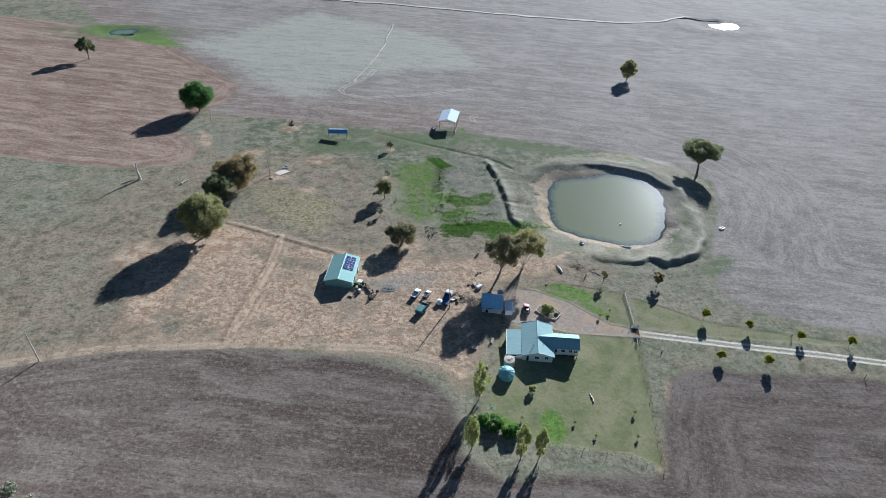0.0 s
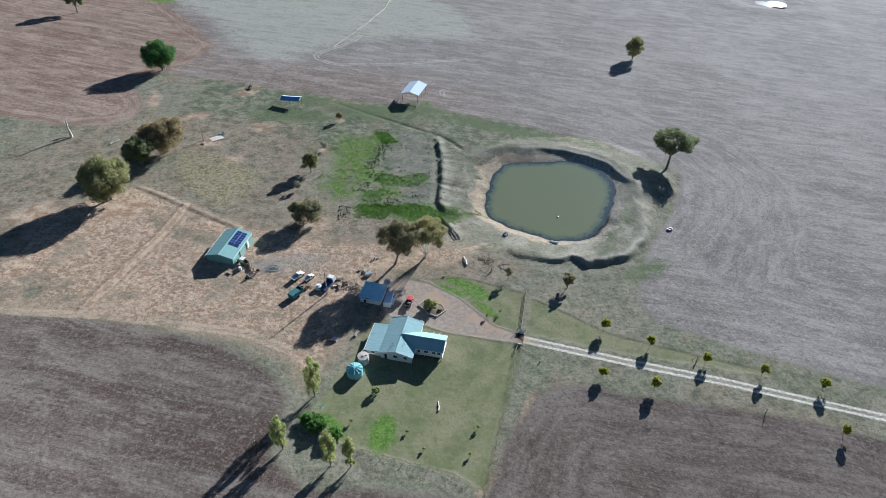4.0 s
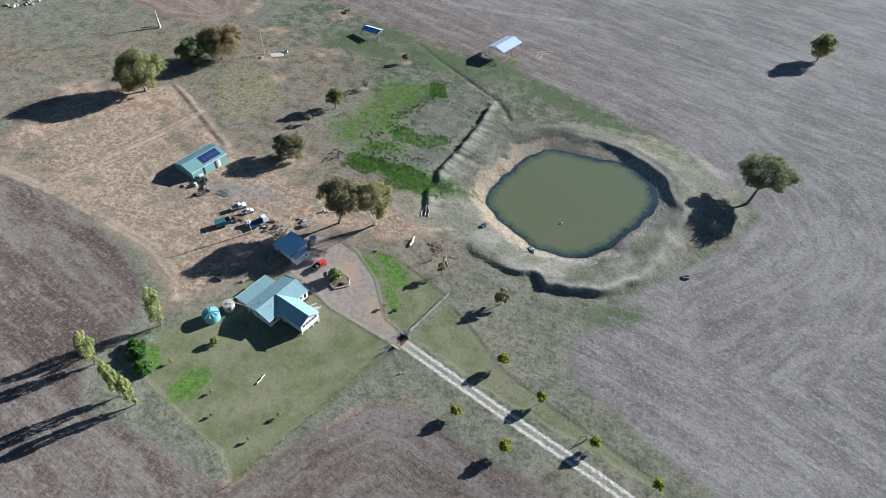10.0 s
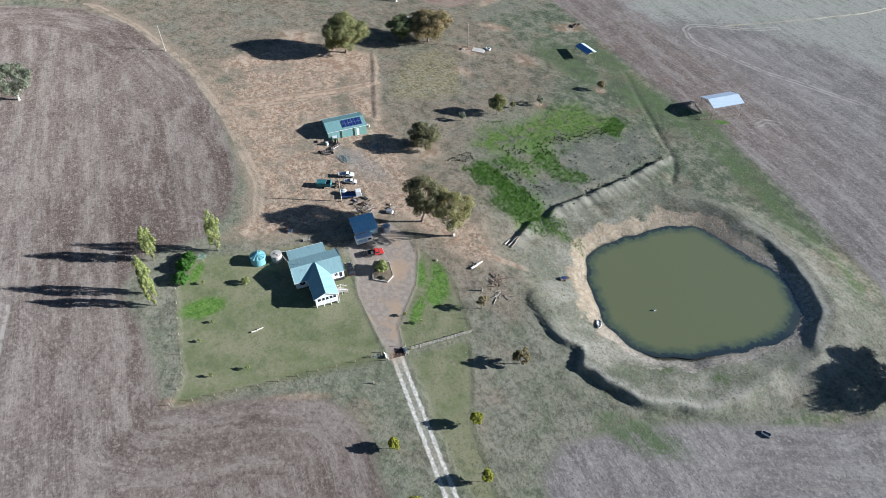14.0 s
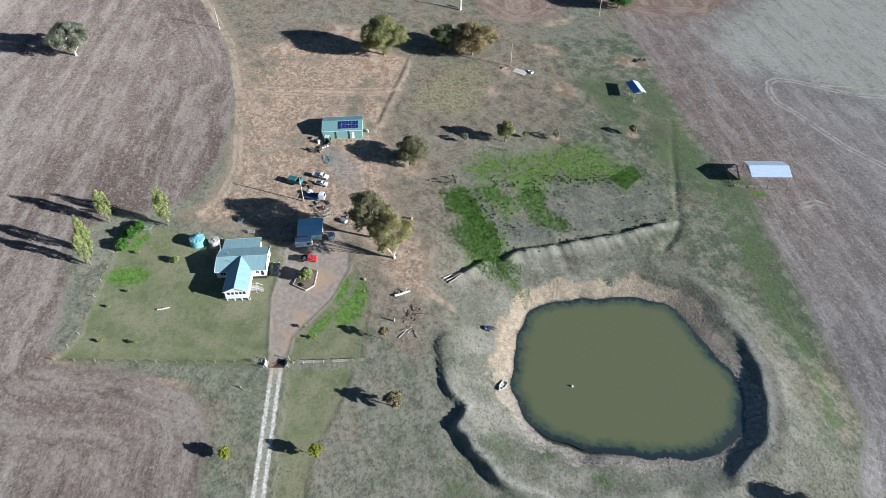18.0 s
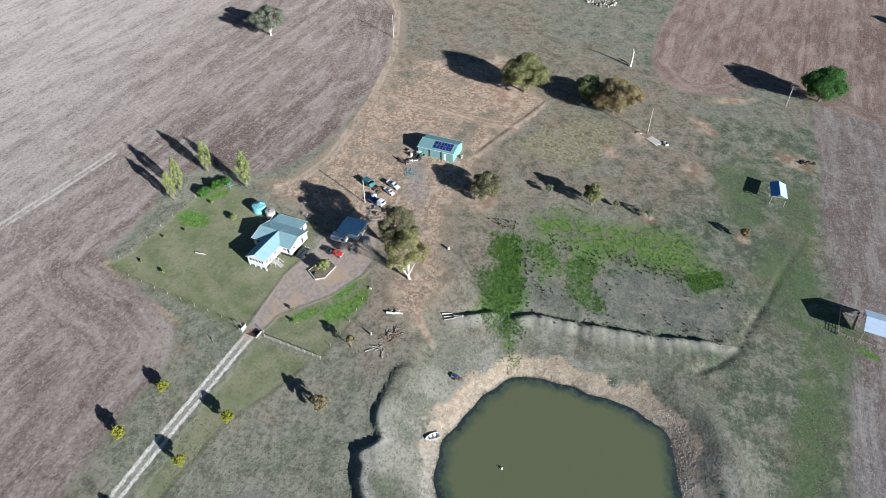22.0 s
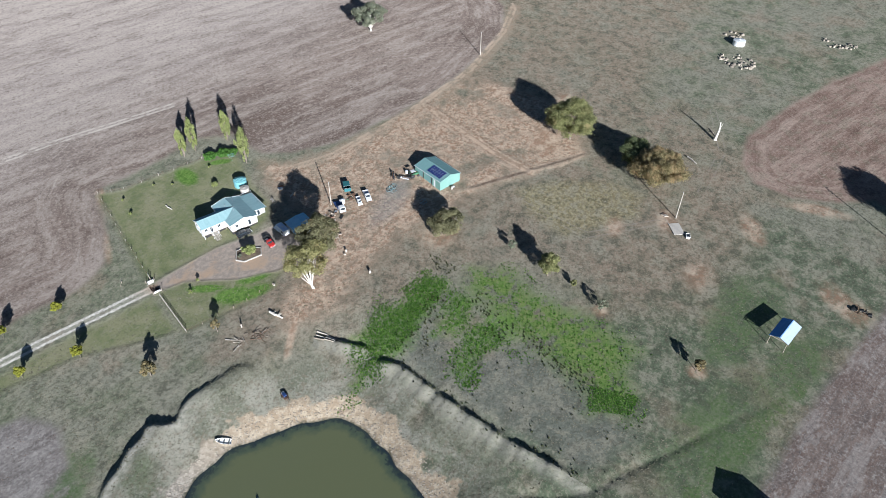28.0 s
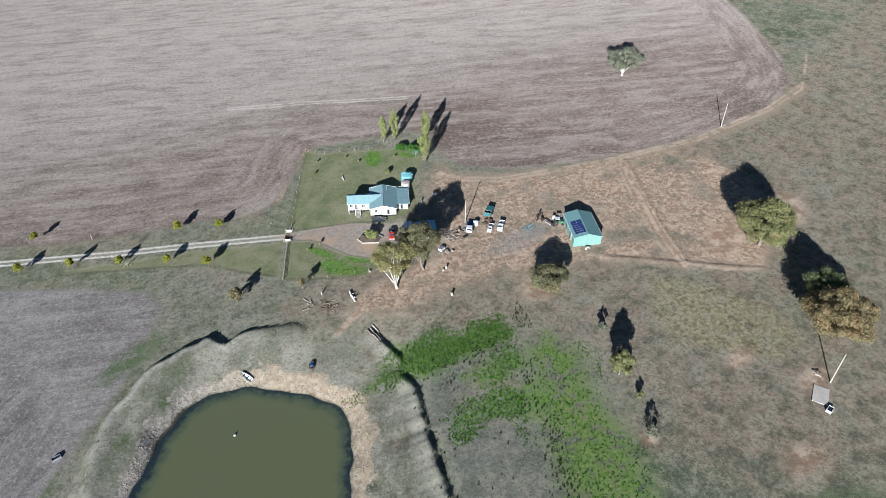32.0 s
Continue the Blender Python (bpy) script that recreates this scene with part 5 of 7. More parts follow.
    part("roof_vent", tube((1.6, -2.9, t + 0.7), (1.6, -2.9, t + 1.25), 0.06, bm=lathe([(0.14, 0), (0.14, 0.05), (0.02, 0.14)], 10, at=(1.6, -2.9, t + 1.24))), STEEL, h)
    part("downpipe", tube((-8.8, -6.2, t - 0.4), (-9.3, -7.5, 2.05), 0.06), WHITE, h, "white pipe from the gutter to a tank")
    part("downpipe", tube((-4.4, -6.7, t - 0.1), (-7.6, -7.6, 2.1), 0.06), WHITE, h, "white pipe from the gutter to a tank")
    part("aircon_box", box(5.2, 6.0, -3.35, -3.0, 0.1, 0.75, 0.04), CREAM, h)
    return h


build_house()


def water_tank(name, x, y, r, tall, mat, label, cone=0.45, ribs=0, hoops=7):
    t = thing(name, x, y, label=label, category="water tank", sink=0.1)
    prof = [(r, 0)]
    for k in range(hoops):
        z = tall * (k + 0.5) / hoops
        prof += [(r, z - tall / hoops * 0.3), (r + 0.035, z), (r, z + tall / hoops * 0.3)]
    prof += [(r, tall)]
    part("wall", lathe(prof, 32), mat, t)
    part("lid", lathe([(r + 0.06, tall - 0.05), (r + 0.06, tall), (0.35, tall + cone), (0.35, tall + cone + 0.08), (0.02, tall + cone + 0.12)], 32), mat, t)
    for k in range(ribs):
        w = 2 * math.pi * k / ribs
        c, s = math.cos(w), math.sin(w)
        part("rib", tube((0.36 * c, 0.36 * s, tall + cone + 0.02), (r * c, r * s, tall + 0.03), 0.09, 0.13, 6), mat, t)
    part("hatch", lathe([(0.28, 0), (0.28, 0.12), (0.24, 0.16), (0.02, 0.17)], 14, at=(r * 0.55, 0.2, tall + cone * 0.4)), mat, t)
    return t


water_tank("water_tank", -45.3, -12.4, 2.05, 2.2, TANK_TEAL, "round teal poly water tank with ribbed conical lid", 0.5, 12)
water_tank("water_tank", -43.1, -8.1, 1.45, 2.35, CONCRETE, "round pale concrete water tank beside the house", 0.12, 0, 4)


# ---- the farm shed ----
def build_shed():
    z = gz(-84.2, 40.0) - 0.05
    s = thing("farm_shed", -84.2, 40.0, A_DEG, z=z, label="green iron farm shed with solar panels on its roof", category="shed")
    t, base = 2.85, -0.7
    for x0, y0, x1, y1, holes in ((-4.3, -6.55, 4.3, -6.55, []), (4.3, 6.55, -4.3, 6.55, []), (-4.3, 6.43, -4.3, -6.43, [])):
        wall_run(s, x0, y0, x1, y1, base, t - base, holes, SHED_WALL, False)
    wall_run(s, 4.3, -6.43, 4.3, 6.43, base, t - base, [(0.9, 4.2, 0.02, 3.2), (5.3, 8.6, 0.02, 3.2), (9.6, 10.5, 0.02, 2.9)], SHED_WALL, False)
    for a, b, tall in ((0.9, 4.2, 3.2), (5.3, 8.6, 3.2), (9.6, 10.5, 2.9)):
        bm = box(4.22, 4.27, a - 6.43, b - 6.43, base + 0.05, base + tall)
        for k in range(7):
            box(4.27, 4.285, a - 6.43, b - 6.43, base + 0.1 + k * tall / 7.2, base + 0.16 + k * tall / 7.2, bm=bm)
        part("roller_door" if b - a > 1 else "door", bm, SHED_ROOF if b - a > 1 else WHITE, s, "closed ribbed roller door" if b - a > 1 else "")
    # dark strips beside the doors: the gaps' shade painted on, no real posts
    for y in (-2.1, 2.3):
        part("gap_shade", box(4.3, 4.42, y - 0.12, y + 0.12, base, t - 0.1), DARK, s, "dark strip painted as the shaded gap beside a door")
    for y in (-6.55, 6.43):
        part("gable", prism([(-4.3, y, t), (4.3, y, t), (0, y, t + 1.15)], (0, 0.12, 0)), SHED_WALL, s)
    for sx in (-1, 1):
        slab(s, "roof_sheet", [(0, -6.75, t + 1.24), (0, 6.75, t + 1.24), (sx * 4.5, 6.75, t + 0.02), (sx * 4.5, -6.75, t + 0.02)], 0.05, SHED_ROOF)
        part("gutter", box(*sorted((sx * 4.5, sx * 4.62)), -6.75, 6.75, t - 0.1, t + 0.01), WHITE, s)
    part("ridge_cap", prism([(-0.22, -6.77, t + 1.19), (0, -6.77, t + 1.29), (0.22, -6.77, t + 1.19)], (0, 13.54, 0)), SHED_ROOF, s)
    slope = math.degrees(math.atan2(-1.22, 4.5))
    for r in range(2):
        for k in range(6):
            m = pose(0, 0, t + 1.24, 0, -slope, 0) @ Matrix.Translation((0.45 + 1.72 * r, -1.1 + 1.12 * k, 0.1))
            p = part("solar_panel", box(0, 1.65, 0, 1.0, 0, 0.04), STEEL, s, "dark blue solar panel in a metal frame")
            p.matrix_basis = m
            bm = bmesh.new()
            for i in range(2):
                for j in range(2):
                    box(0.03 + 0.8 * i, 0.81 + 0.8 * i, 0.03 + 0.48 * j, 0.49 + 0.48 * j, 0.038, 0.046, bm=bm)
            part("cells", bm, SOLAR, p)
    part("concrete_apron", box(4.32, 5.6, -6.5, 4.0, base - 0.2, base + 0.1), CONCRETE, s)
    return s


build_shed()


# ---- garage, caravan and its tank ----
def build_garage():
    z = 2.62
    g = thing("garage", -40.2, 18.0, A_DEG, z=z, label="pale fibro garage with a low blue-grey iron roof", category="garage")
    wall_run(g, -3.0, -3.25, 3.0, -3.25, -0.4, 2.25, [(1.0, 1.9, 0.4, 2.1)], CREAM, True, 0)
    wall_run(g, 3.0, -3.13, 3.0, 3.13, -0.4, 2.1, [(3.7, 5.7, 0.4, 1.95)], CREAM, False)
    wall_run(g, 3.0, 3.25, -3.0, 3.25, -0.4, 2.25, [(2.2, 3.2, 1.2, 1.9)], CREAM, True, 0)
    wall_run(g, -3.0, 3.13, -3.0, -3.13, -0.4, 2.6, [], CREAM, False)
    part("garage_door", box(2.93, 2.98, 0.57, 2.57, 0.0, 1.55), ROOF_BLUE, g, "shut dark garage door")
    slab(g, "roof_sheet", [(-3.3, -3.5, 2.42), (-3.3, 3.5, 2.42), (-0.4, 3.5, 2.5), (-0.4, -3.5, 2.5)], 0.05, ROOF_BLUE)
    slab(g, "roof_sheet", [(-0.4, -3.5, 2.5), (-0.4, 3.5, 2.5), (3.3, 3.5, 1.78), (3.3, -3.5, 1.78)], 0.05, ROOF_BLUE)
    part("ridge_cap", prism([(-0.62, -3.52, 2.49), (-0.4, -3.52, 2.54), (-0.18, -3.52, 2.47)], (0, 7.04, 0)), ROOF_BLUE, g)
    part("bargeboard", box(-3.3, 3.3, -3.54, -3.51, 1.7, 1.8), WHITE, g)
    part("gutter", box(3.3, 3.42, -3.5, 3.5, 1.64, 1.76), WHITE, g)
    return g


build_garage()


def build_caravan():
    x, y = -35.7, 15.0
    c = thing("caravan", x, y, A_DEG + 2, label="old white caravan parked against the garage wall", category="caravan")
    side = [(-1.1, 0, 0.45), (1.1, 0, 0.45), (1.12, 0, 1.9), (0.95, 0, 2.25), (-0.95, 0, 2.25), (-1.12, 0, 1.9)]
    part("body", prism([(p[0], -2.3, p[2]) for p in side], (0, 4.6, 0)), WHITE, c)
    part("roof", prism([(-0.98, -2.25, 2.25), (0.98, -2.25, 2.25), (0.85, -2.25, 2.33), (-0.85, -2.25, 2.33)], (0, 4.5, 0)), ZINC, c, "pale blue-grey metal roof")
    for y0, w in ((-1.9, 0.9), (-0.5, 0.8), (1.0, 0.9)):
        part("window", box(1.11, 1.15, y0, y0 + w, 1.2, 1.8), GLASS, c, "dark caravan window")
    part("awning", prism([(1.12, -2.2, 1.92), (1.12, 0.6, 1.92), (1.9, 0.6, 1.7), (1.9, -2.2, 1.7)], (0, 0, -0.03)), WHITE, c, "folded-out pale awning")
    part("hatch", box(-0.3, 0.3, -0.3, 0.3, 2.33, 2.42, 0.02), CREAM, c)
    for sx in (-1, 1):
        w = part("wheel", lathe([(0.3, -0.1), (0.33, -0.06), (0.33, 0.06), (0.3, 0.1)], 16), BLACK, c)
        w.matrix_basis = pose(sx * 1.0, 0.1, 0.32, 0, 90, 0)
    part("drawbar", tube((0, -2.3, 0.5), (0, -3.2, 0.45), 0.05), STEEL, c)
    return c


build_caravan()
water_tank("water_tank", -35.9, 22.9, 1.0, 1.9, STEEL, "small galvanised water tank beside the garage", 0.1, 0, 6)


# ---- open hay shed and stock shelter ----
def shelter(name, x, y, rz, half_l, half_w, eave, ridge, label, mats, rails=0, offset=0.0):
    """A gabled roof on round posts; its length runs along local y."""
    s = thing(name, x, y, rz, label=label, category="shed")
    z0 = gz(x, y)

    def drop(px, py):
        p = s.matrix_world @ Vector((px, py, 0))
        return gz(p.x, p.y) - z0

    for sx, mat in ((-1, mats[0]), (1, mats[1])):
        slab(s, "roof_sheet", [(0, -half_l, ridge), (0, half_l, ridge), (sx * half_w, half_l, eave), (sx * half_w, -half_l, eave)], 0.05, mat)
        part("purlin", box(*sorted((sx * half_w * 0.9, sx * half_w * 0.9 - sx * 0.1)), -half_l, half_l, eave - 0.12, eave - 0.02), TIMBER, s)
    part("ridge_cap", prism([(-0.2, -half_l - 0.02, ridge - 0.02), (0, -half_l - 0.02, ridge + 0.06), (0.2, -half_l - 0.02, ridge - 0.02)], (0, 2 * half_l + 0.04, 0)), mats[1], s)
    n = 3 if half_l > 4 else 2
    for k in range(n):
        py = -half_l * 0.94 + 2 * half_l * 0.94 * k / (n - 1)
        for sx in (-1, 1):
            px = sx * half_w * 0.86
            part("post", tube((px, py, drop(px, py) - 0.4), (px, py, eave + (ridge - eave) * 0.12), 0.09, 0.08, 8), TIMBER, s)
        part("tie_beam", box(-half_w * 0.9, half_w * 0.9, py - 0.05, py + 0.05, eave - 0.18, eave - 0.02), TIMBER, s)
        part("king_post", box(-0.05, 0.05, py - 0.05, py + 0.05, eave - 0.02, ridge - 0.06), TIMBER, s)
    return s


H_DEG = math.degrees(math.atan2(11.0, 4.6)) - 90
shelter("hay_shed", -18.2, 166.0, H_DEG, 6.6, 4.5, 4.7, 6.1, "open hay shed with a gabled zinc roof on timber posts", (ZINC, ZINC))
# the sunless slope's zinc: blue skylight and shade are put into its colour
ZINC_SHADED = iron("roof_zinc_shaded", (0.15, 0.30, 0.55), (0.21, 0.38, 0.64), 0, 0.12, 0.7, 0.0)
shelter("stock_shelter", -75.2, 152.7, math.degrees(math.atan2(-2.1, 9.2)) - 90, 4.4, 2.5, 2.9, 3.8, "small open stock shelter with zinc roof, its sunless slope painted sky-blue", (ZINC, ZINC_SHADED))


# ---- vehicles ----
CAR_WHITE = paint("car_white", (0.72, 0.72, 0.70), (0.82, 0.82, 0.80), 0.3, grain=2, spec=0.5, relief=0.02)
CAR_RED = paint("car_red", (0.42, 0.025, 0.02), (0.55, 0.05, 0.04), 0.35, grain=2, spec=0.5, relief=0.02)
CAR_BLACK = paint("car_black", (0.015, 0.017, 0.02), (0.03, 0.032, 0.036), 0.25, grain=2, spec=0.6, relief=0.02)
CAR_BLUE = paint("truck_blue", (0.03, 0.06, 0.16), (0.06, 0.10, 0.24), 0.4, grain=2, relief=0.02)
TEAL_PAINT = paint("teal_paint", (0.03, 0.13, 0.14), (0.06, 0.20, 0.21), 0.6)
GREEN_PAINT = paint("green_paint", (0.05, 0.16, 0.08), (0.09, 0.24, 0.13), 0.5)
LAMP = paint("lamp_lens", (0.75, 0.75, 0.72), (0.85, 0.85, 0.82), 0.1)
LAMP_RED = paint("tail_lens", (0.35, 0.02, 0.02), (0.45, 0.03, 0.03), 0.2)


def wheel(parent, x, y, r, w=0.22):
    t = part("wheel", lathe([(r * 0.62, -w / 2), (r * 0.94, -w / 2), (r, -w / 3), (r, w / 3), (r * 0.94, w / 2), (r * 0.62, w / 2)], 18), BLACK, parent)
    t.matrix_basis = pose(x, y, r, 90, 0, 0)
    part("rim", lathe([(r * 0.6, -w * 0.4), (r * 0.3, -w * 0.52), (r * 0.3, w * 0.52), (r * 0.6, w * 0.4)], 14), STEEL, t)
    return t


def body_mesh(side, half, inset=0.0):
    """A body from its side profile (x, z): full width at the belt, drawn in towards the top."""
    bm = bmesh.new()
    hi, lo = max(p[1] for p in side), min(p[1] for p in side)
    rows = []
    for s in (-1, 1):
        rows.append([bm.verts.new((x, s * (half - inset * (z - lo) / (hi - lo)), z)) for x, z in side])
    k = len(side)
    bm.faces.new(rows[0]), bm.faces.new(rows[1][::-1])
    for i in range(k):
        bm.faces.new((rows[0][i], rows[1][i], rows[1][(i + 1) % k], rows[0][(i + 1) % k]))
    bmesh.ops.recalc_face_normals(bm, faces=bm.faces[:])
    bmesh.ops.bevel(bm, geom=bm.edges[:], offset=0.05, segments=2, affect="EDGES", profile=0.6)
    return bm


def car(name, x, y, heading, paintwork, label, style="ute", z=None, deck=None):
    """A vehicle that faces local +x: ute with tray, or wagon."""
    c = thing(name, x, y, heading, z, label=label, category="car")
    fwd = Vector((math.cos(radians(heading)), math.sin(radians(heading))))
    rise = (gz(x + 1.4 * fwd.x, y + 1.4 * fwd.y) - gz(x - 1.4 * fwd.x, y - 1.4 * fwd.y)) / 2.8
    tip = (gz(x - fwd.y, y + fwd.x) - gz(x + fwd.y, y - fwd.x)) / 2.0
    c.matrix_world = pose(x, y, gz(x, y), math.degrees(math.atan(tip)), -math.degrees(math.atan(rise)), heading)
    if style == "ute":
        part("body", body_mesh([(-0.2, 0.45), (2.35, 0.45), (2.4, 0.75), (2.3, 0.98), (1.25, 1.08), (-0.2, 1.08)], 0.86), paintwork, c)
        part("cab", body_mesh([(-0.2, 1.05), (1.2, 1.05), (0.75, 1.62), (0.0, 1.68), (-0.2, 1.6)], 0.82, 0.12), paintwork, c)
        bm = box(-2.5, -0.25, -0.9, 0.9, 0.85, 0.95)
        for a in ((-2.5, -0.25, -0.9, -0.86), (-2.5, -0.25, 0.86, 0.9), (-2.5, -2.46, -0.86, 0.86), (-0.3, -0.25, -0.86, 0.86)):
            box(*a, 0.95, 1.2, bm=bm)
        part("tray", bm, deck or STEEL, c, "dropside metal tray")
        part("chassis", box(-2.4, 2.2, -0.45, 0.45, 0.35, 0.85), BLACK, c)
        part("windscreen", prism([(1.17, -0.72, 1.1), (1.17, 0.72, 1.1), (0.79, 0.66, 1.58), (0.79, -0.66, 1.58)], (0.03, 0, 0.02)), GLASS, c)
        part("rear_window", box(-0.225, -0.2, -0.6, 0.6, 1.15, 1.5), GLASS, c)
        for s in (-1, 1):
            part("side_window", prism([(-0.1, s * 0.815, 1.12), (1.0, s * 0.815, 1.12), (0.68, s * 0.74, 1.55), (-0.05, s * 0.74, 1.55)], (0, s * 0.012, 0)), GLASS, c)
        ax = (1.55, -1.45)
    else:
        part("body", body_mesh([(-2.2, 0.4), (2.25, 0.4), (2.3, 0.75), (2.15, 0.95), (1.1, 1.05), (-2.15, 1.08), (-2.3, 0.8)], 0.9), paintwork, c)
        part("cab", body_mesh([(-2.05, 1.05), (1.05, 1.05), (0.45, 1.68), (-1.5, 1.72), (-1.9, 1.5)], 0.86, 0.14), paintwork, c)
        part("windscreen", prism([(1.0, -0.74, 1.12), (1.0, 0.74, 1.12), (0.5, 0.66, 1.62), (0.5, -0.66, 1.62)], (0.04, 0, 0.03)), GLASS, c)
        part("rear_window", prism([(-2.03, -0.7, 1.15), (-2.03, 0.7, 1.15), (-1.8, 0.64, 1.55), (-1.8, -0.64, 1.55)], (-0.04, 0, 0.02)), GLASS, c)
        for s in (-1, 1):
            part("side_window", prism([(-1.7, s * 0.855, 1.14), (0.85, s * 0.855, 1.14), (0.4, s * 0.765, 1.6), (-1.5, s * 0.765, 1.6)], (0, s * 0.012, 0)), GLASS, c)
        ax = (1.4, -1.4)
    for s in (-1, 1):
        part("headlight", box(2.3, 2.4, s * 0.62 - 0.16, s * 0.62 + 0.16, 0.7, 0.88, 0.02), LAMP, c)
        part("tail_light", box(-2.54 if style == "ute" else -2.32, -2.48 if style == "ute" else -2.2, s * 0.75 - 0.1, s * 0.75 + 0.1, 0.7, 0.85), LAMP_RED, c)
        part("mirror", box(0.95, 1.08, *sorted((s * 0.86, s * 1.04)), 1.12, 1.26, 0.02), BLACK, c)
        for a in ax:
            wheel(c, a, s * 0.76, 0.36)
    part("bumper", box(2.36, 2.48, -0.85, 0.85, 0.42, 0.6, 0.03), STEEL, c)
    return c


car("ute", -62.7, 26.7, 54, CAR_WHITE, "white ute parked on bare ground near the shed")
car("ute", -59.3, 26.0, 52, CAR_WHITE, "older white ute parked beside another ute").scale = (0.8, 0.8, 0.85)
red = car("ute", -29.9, 14.7, 72, CAR_RED, "red ute with a black tray beside the raised garden bed", deck=BLACK)
part("load", box(-1.2, -0.5, -0.6, 0.2, 0.96, 1.3, 0.08), STEEL, red, "grey toolbox on the tray")
car("station_wagon", -28.6, 5.6, 162, CAR_BLACK, "black wagon parked against the gable wall", "wagon")


def truck(x, y, heading):
    t = thing("truck", x, y, heading, label="old flat-bed truck with a white cab and dark blue bed", category="truck")
    part("cab", body_mesh([(1.0, 0.7), (2.7, 0.7), (2.75, 1.5), (2.45, 2.3), (1.0, 2.35)], 1.0, 0.08), CAR_WHITE, t)
    part("windscreen", prism([(2.72, -0.85, 1.5), (2.72, 0.85, 1.5), (2.5, 0.8, 2.15), (2.5, -0.8, 2.15)], (0.04, 0, 0.01)), GLASS, t)
    part("bed", box(-3.3, 0.85, -1.1, 1.1, 0.95, 1.1), CAR_BLUE, t)
    part("headboard", box(0.8, 0.88, -1.1, 1.1, 1.1, 2.0), CAR_BLUE, t)
    part("chassis", box(-3.2, 2.5, -0.4, 0.4, 0.55, 0.95), BLACK, t)
    for a in (2.0, -2.0):
        for s in (-1, 1):
            wheel(t, a, s * 0.85, 0.45, 0.28)
    for k in range(3):
        part("side_rail", box(-3.2 + 1.35 * k, -2.0 + 1.35 * k, 1.06, 1.12, 1.1, 1.5), CAR_BLUE, t)
    return t


truck(-53.4, 23.0, 60)


def trailer(x, y, heading):
    t = thing("crate_trailer", x, y, heading, label="teal steel crate trailer on dry grass", category="trailer")
    bm = box(-2.2, 2.2, -1.1, 1.1, 0.55, 0.7)
    part("deck", bm, TEAL_PAINT, t)
    for a in ((-2.2, 2.2, -1.1, -1.04), (-2.2, 2.2, 1.04, 1.1), (-2.2, -2.14, -1.04, 1.04), (2.14, 2.2, -1.04, 1.04)):
        part("side_panel", box(*a, 0.7, 1.7), TEAL_PAINT, t)
    for k in range(4):
        part("hoop", box(-2.1 + 1.37 * k, -2.02 + 1.37 * k, -1.1, 1.1, 1.7, 1.78), STEEL, t)
    part("cover", box(-2.15, 0.6, -1.06, 1.06, 1.79, 1.83), TEAL_PAINT, t)
    for s in (-1, 1):
        wheel(t, -0.2, s * 1.2, 0.36)
    part("drawbar", tube((2.2, 0, 0.6), (3.4, 0, 0.5), 0.06), RUST, t)
    return t


trailer(-62.4, 18.6, 48)


def tractor(x, y, heading, mat, label):
    t = thing("tractor", x, y, heading, label=label, category="tractor")
    part("bonnet", box(0.2, 1.9, -0.36, 0.36, 0.75, 1.35, 0.06), mat, t)
    part("chassis", box(-0.9, 1.8, -0.3, 0.3, 0.5, 0.8), RUST, t)
    part("seat", box(-0.75, -0.25, -0.28, 0.28, 0.95, 1.1, 0.04, bm=box(-0.8, -0.7, -0.28, 0.28, 1.1, 1.5, 0.03)), BLACK, t)
    part("canopy", box(-1.0, 0.5, -0.75, 0.75, 2.3, 2.38, 0.02), WHITE, t, "white sun canopy")
    for x0 in (-0.9, 0.4):
        for s in (-1, 1):
            part("canopy_post", tube((x0, s * 0.6, 0.8), (x0, s * 0.66, 2.3), 0.035), RUST, t)
    part("steering_wheel", lathe([(0.17, 0), (0.2, 0.02), (0.17, 0.04)], 14, at=(0.0, 0, 1.45)), BLACK, t)
    part("exhaust", tube((1.2, 0.2, 1.35), (1.2, 0.2, 2.0), 0.045), RUST, t)
    for s in (-1, 1):
        part("mudguard", box(-1.1, 0.0, s * 0.72 - 0.2, s * 0.72 + 0.2, 1.42, 1.5, 0.03), mat, t)
        wheel(t, -0.6, s * 0.8, 0.72, 0.4)
        wheel(t, 1.5, s * 0.65, 0.4, 0.26)
    return t


tractor(-79.6, 33.4, 150, GREEN_PAINT, "old green tractor with a white canopy by the shed")


def disc_plough(x, y, heading):
    t = thing("disc_plough", x, y, heading, label="rusty disc plough lying beside the shed", category="farm implement")
    part("beam", tube((-1.8, 0, 0.75), (1.9, 0.3, 0.75), 0.09), RUST, t)
    part("beam", tube((-1.4, 0.9, 0.7), (1.4, 1.0, 0.7), 0.08), RUST, t)
    for k in range(4):
        part("brace", tube((-1.3 + 0.85 * k, 0.03, 0.75), (-1.3 + 0.85 * k, 0.97, 0.7), 0.06), RUST, t)
        d = part("disc", lathe([(0.02, 0.1), (0.3, 0.07), (0.42, 0.0), (0.3, 0.05), (0.02, 0.07)], 18), STEEL, t)
        d.matrix_basis = pose(-1.3 + 0.85 * k, 0.5, 0.42, 70, 0, 20)
    wheel(t, -1.9, -0.3, 0.62, 0.16), wheel(t, 1.9, 0.9, 0.62, 0.16)
    part("hitch", tube((1.9, 0.3, 0.7), (3.0, 0.5, 0.4), 0.07), RUST, t)
    return t


disc_plough(-75.8, 27.3, 30)
disc_plough(-76.5, 31.6, 100)


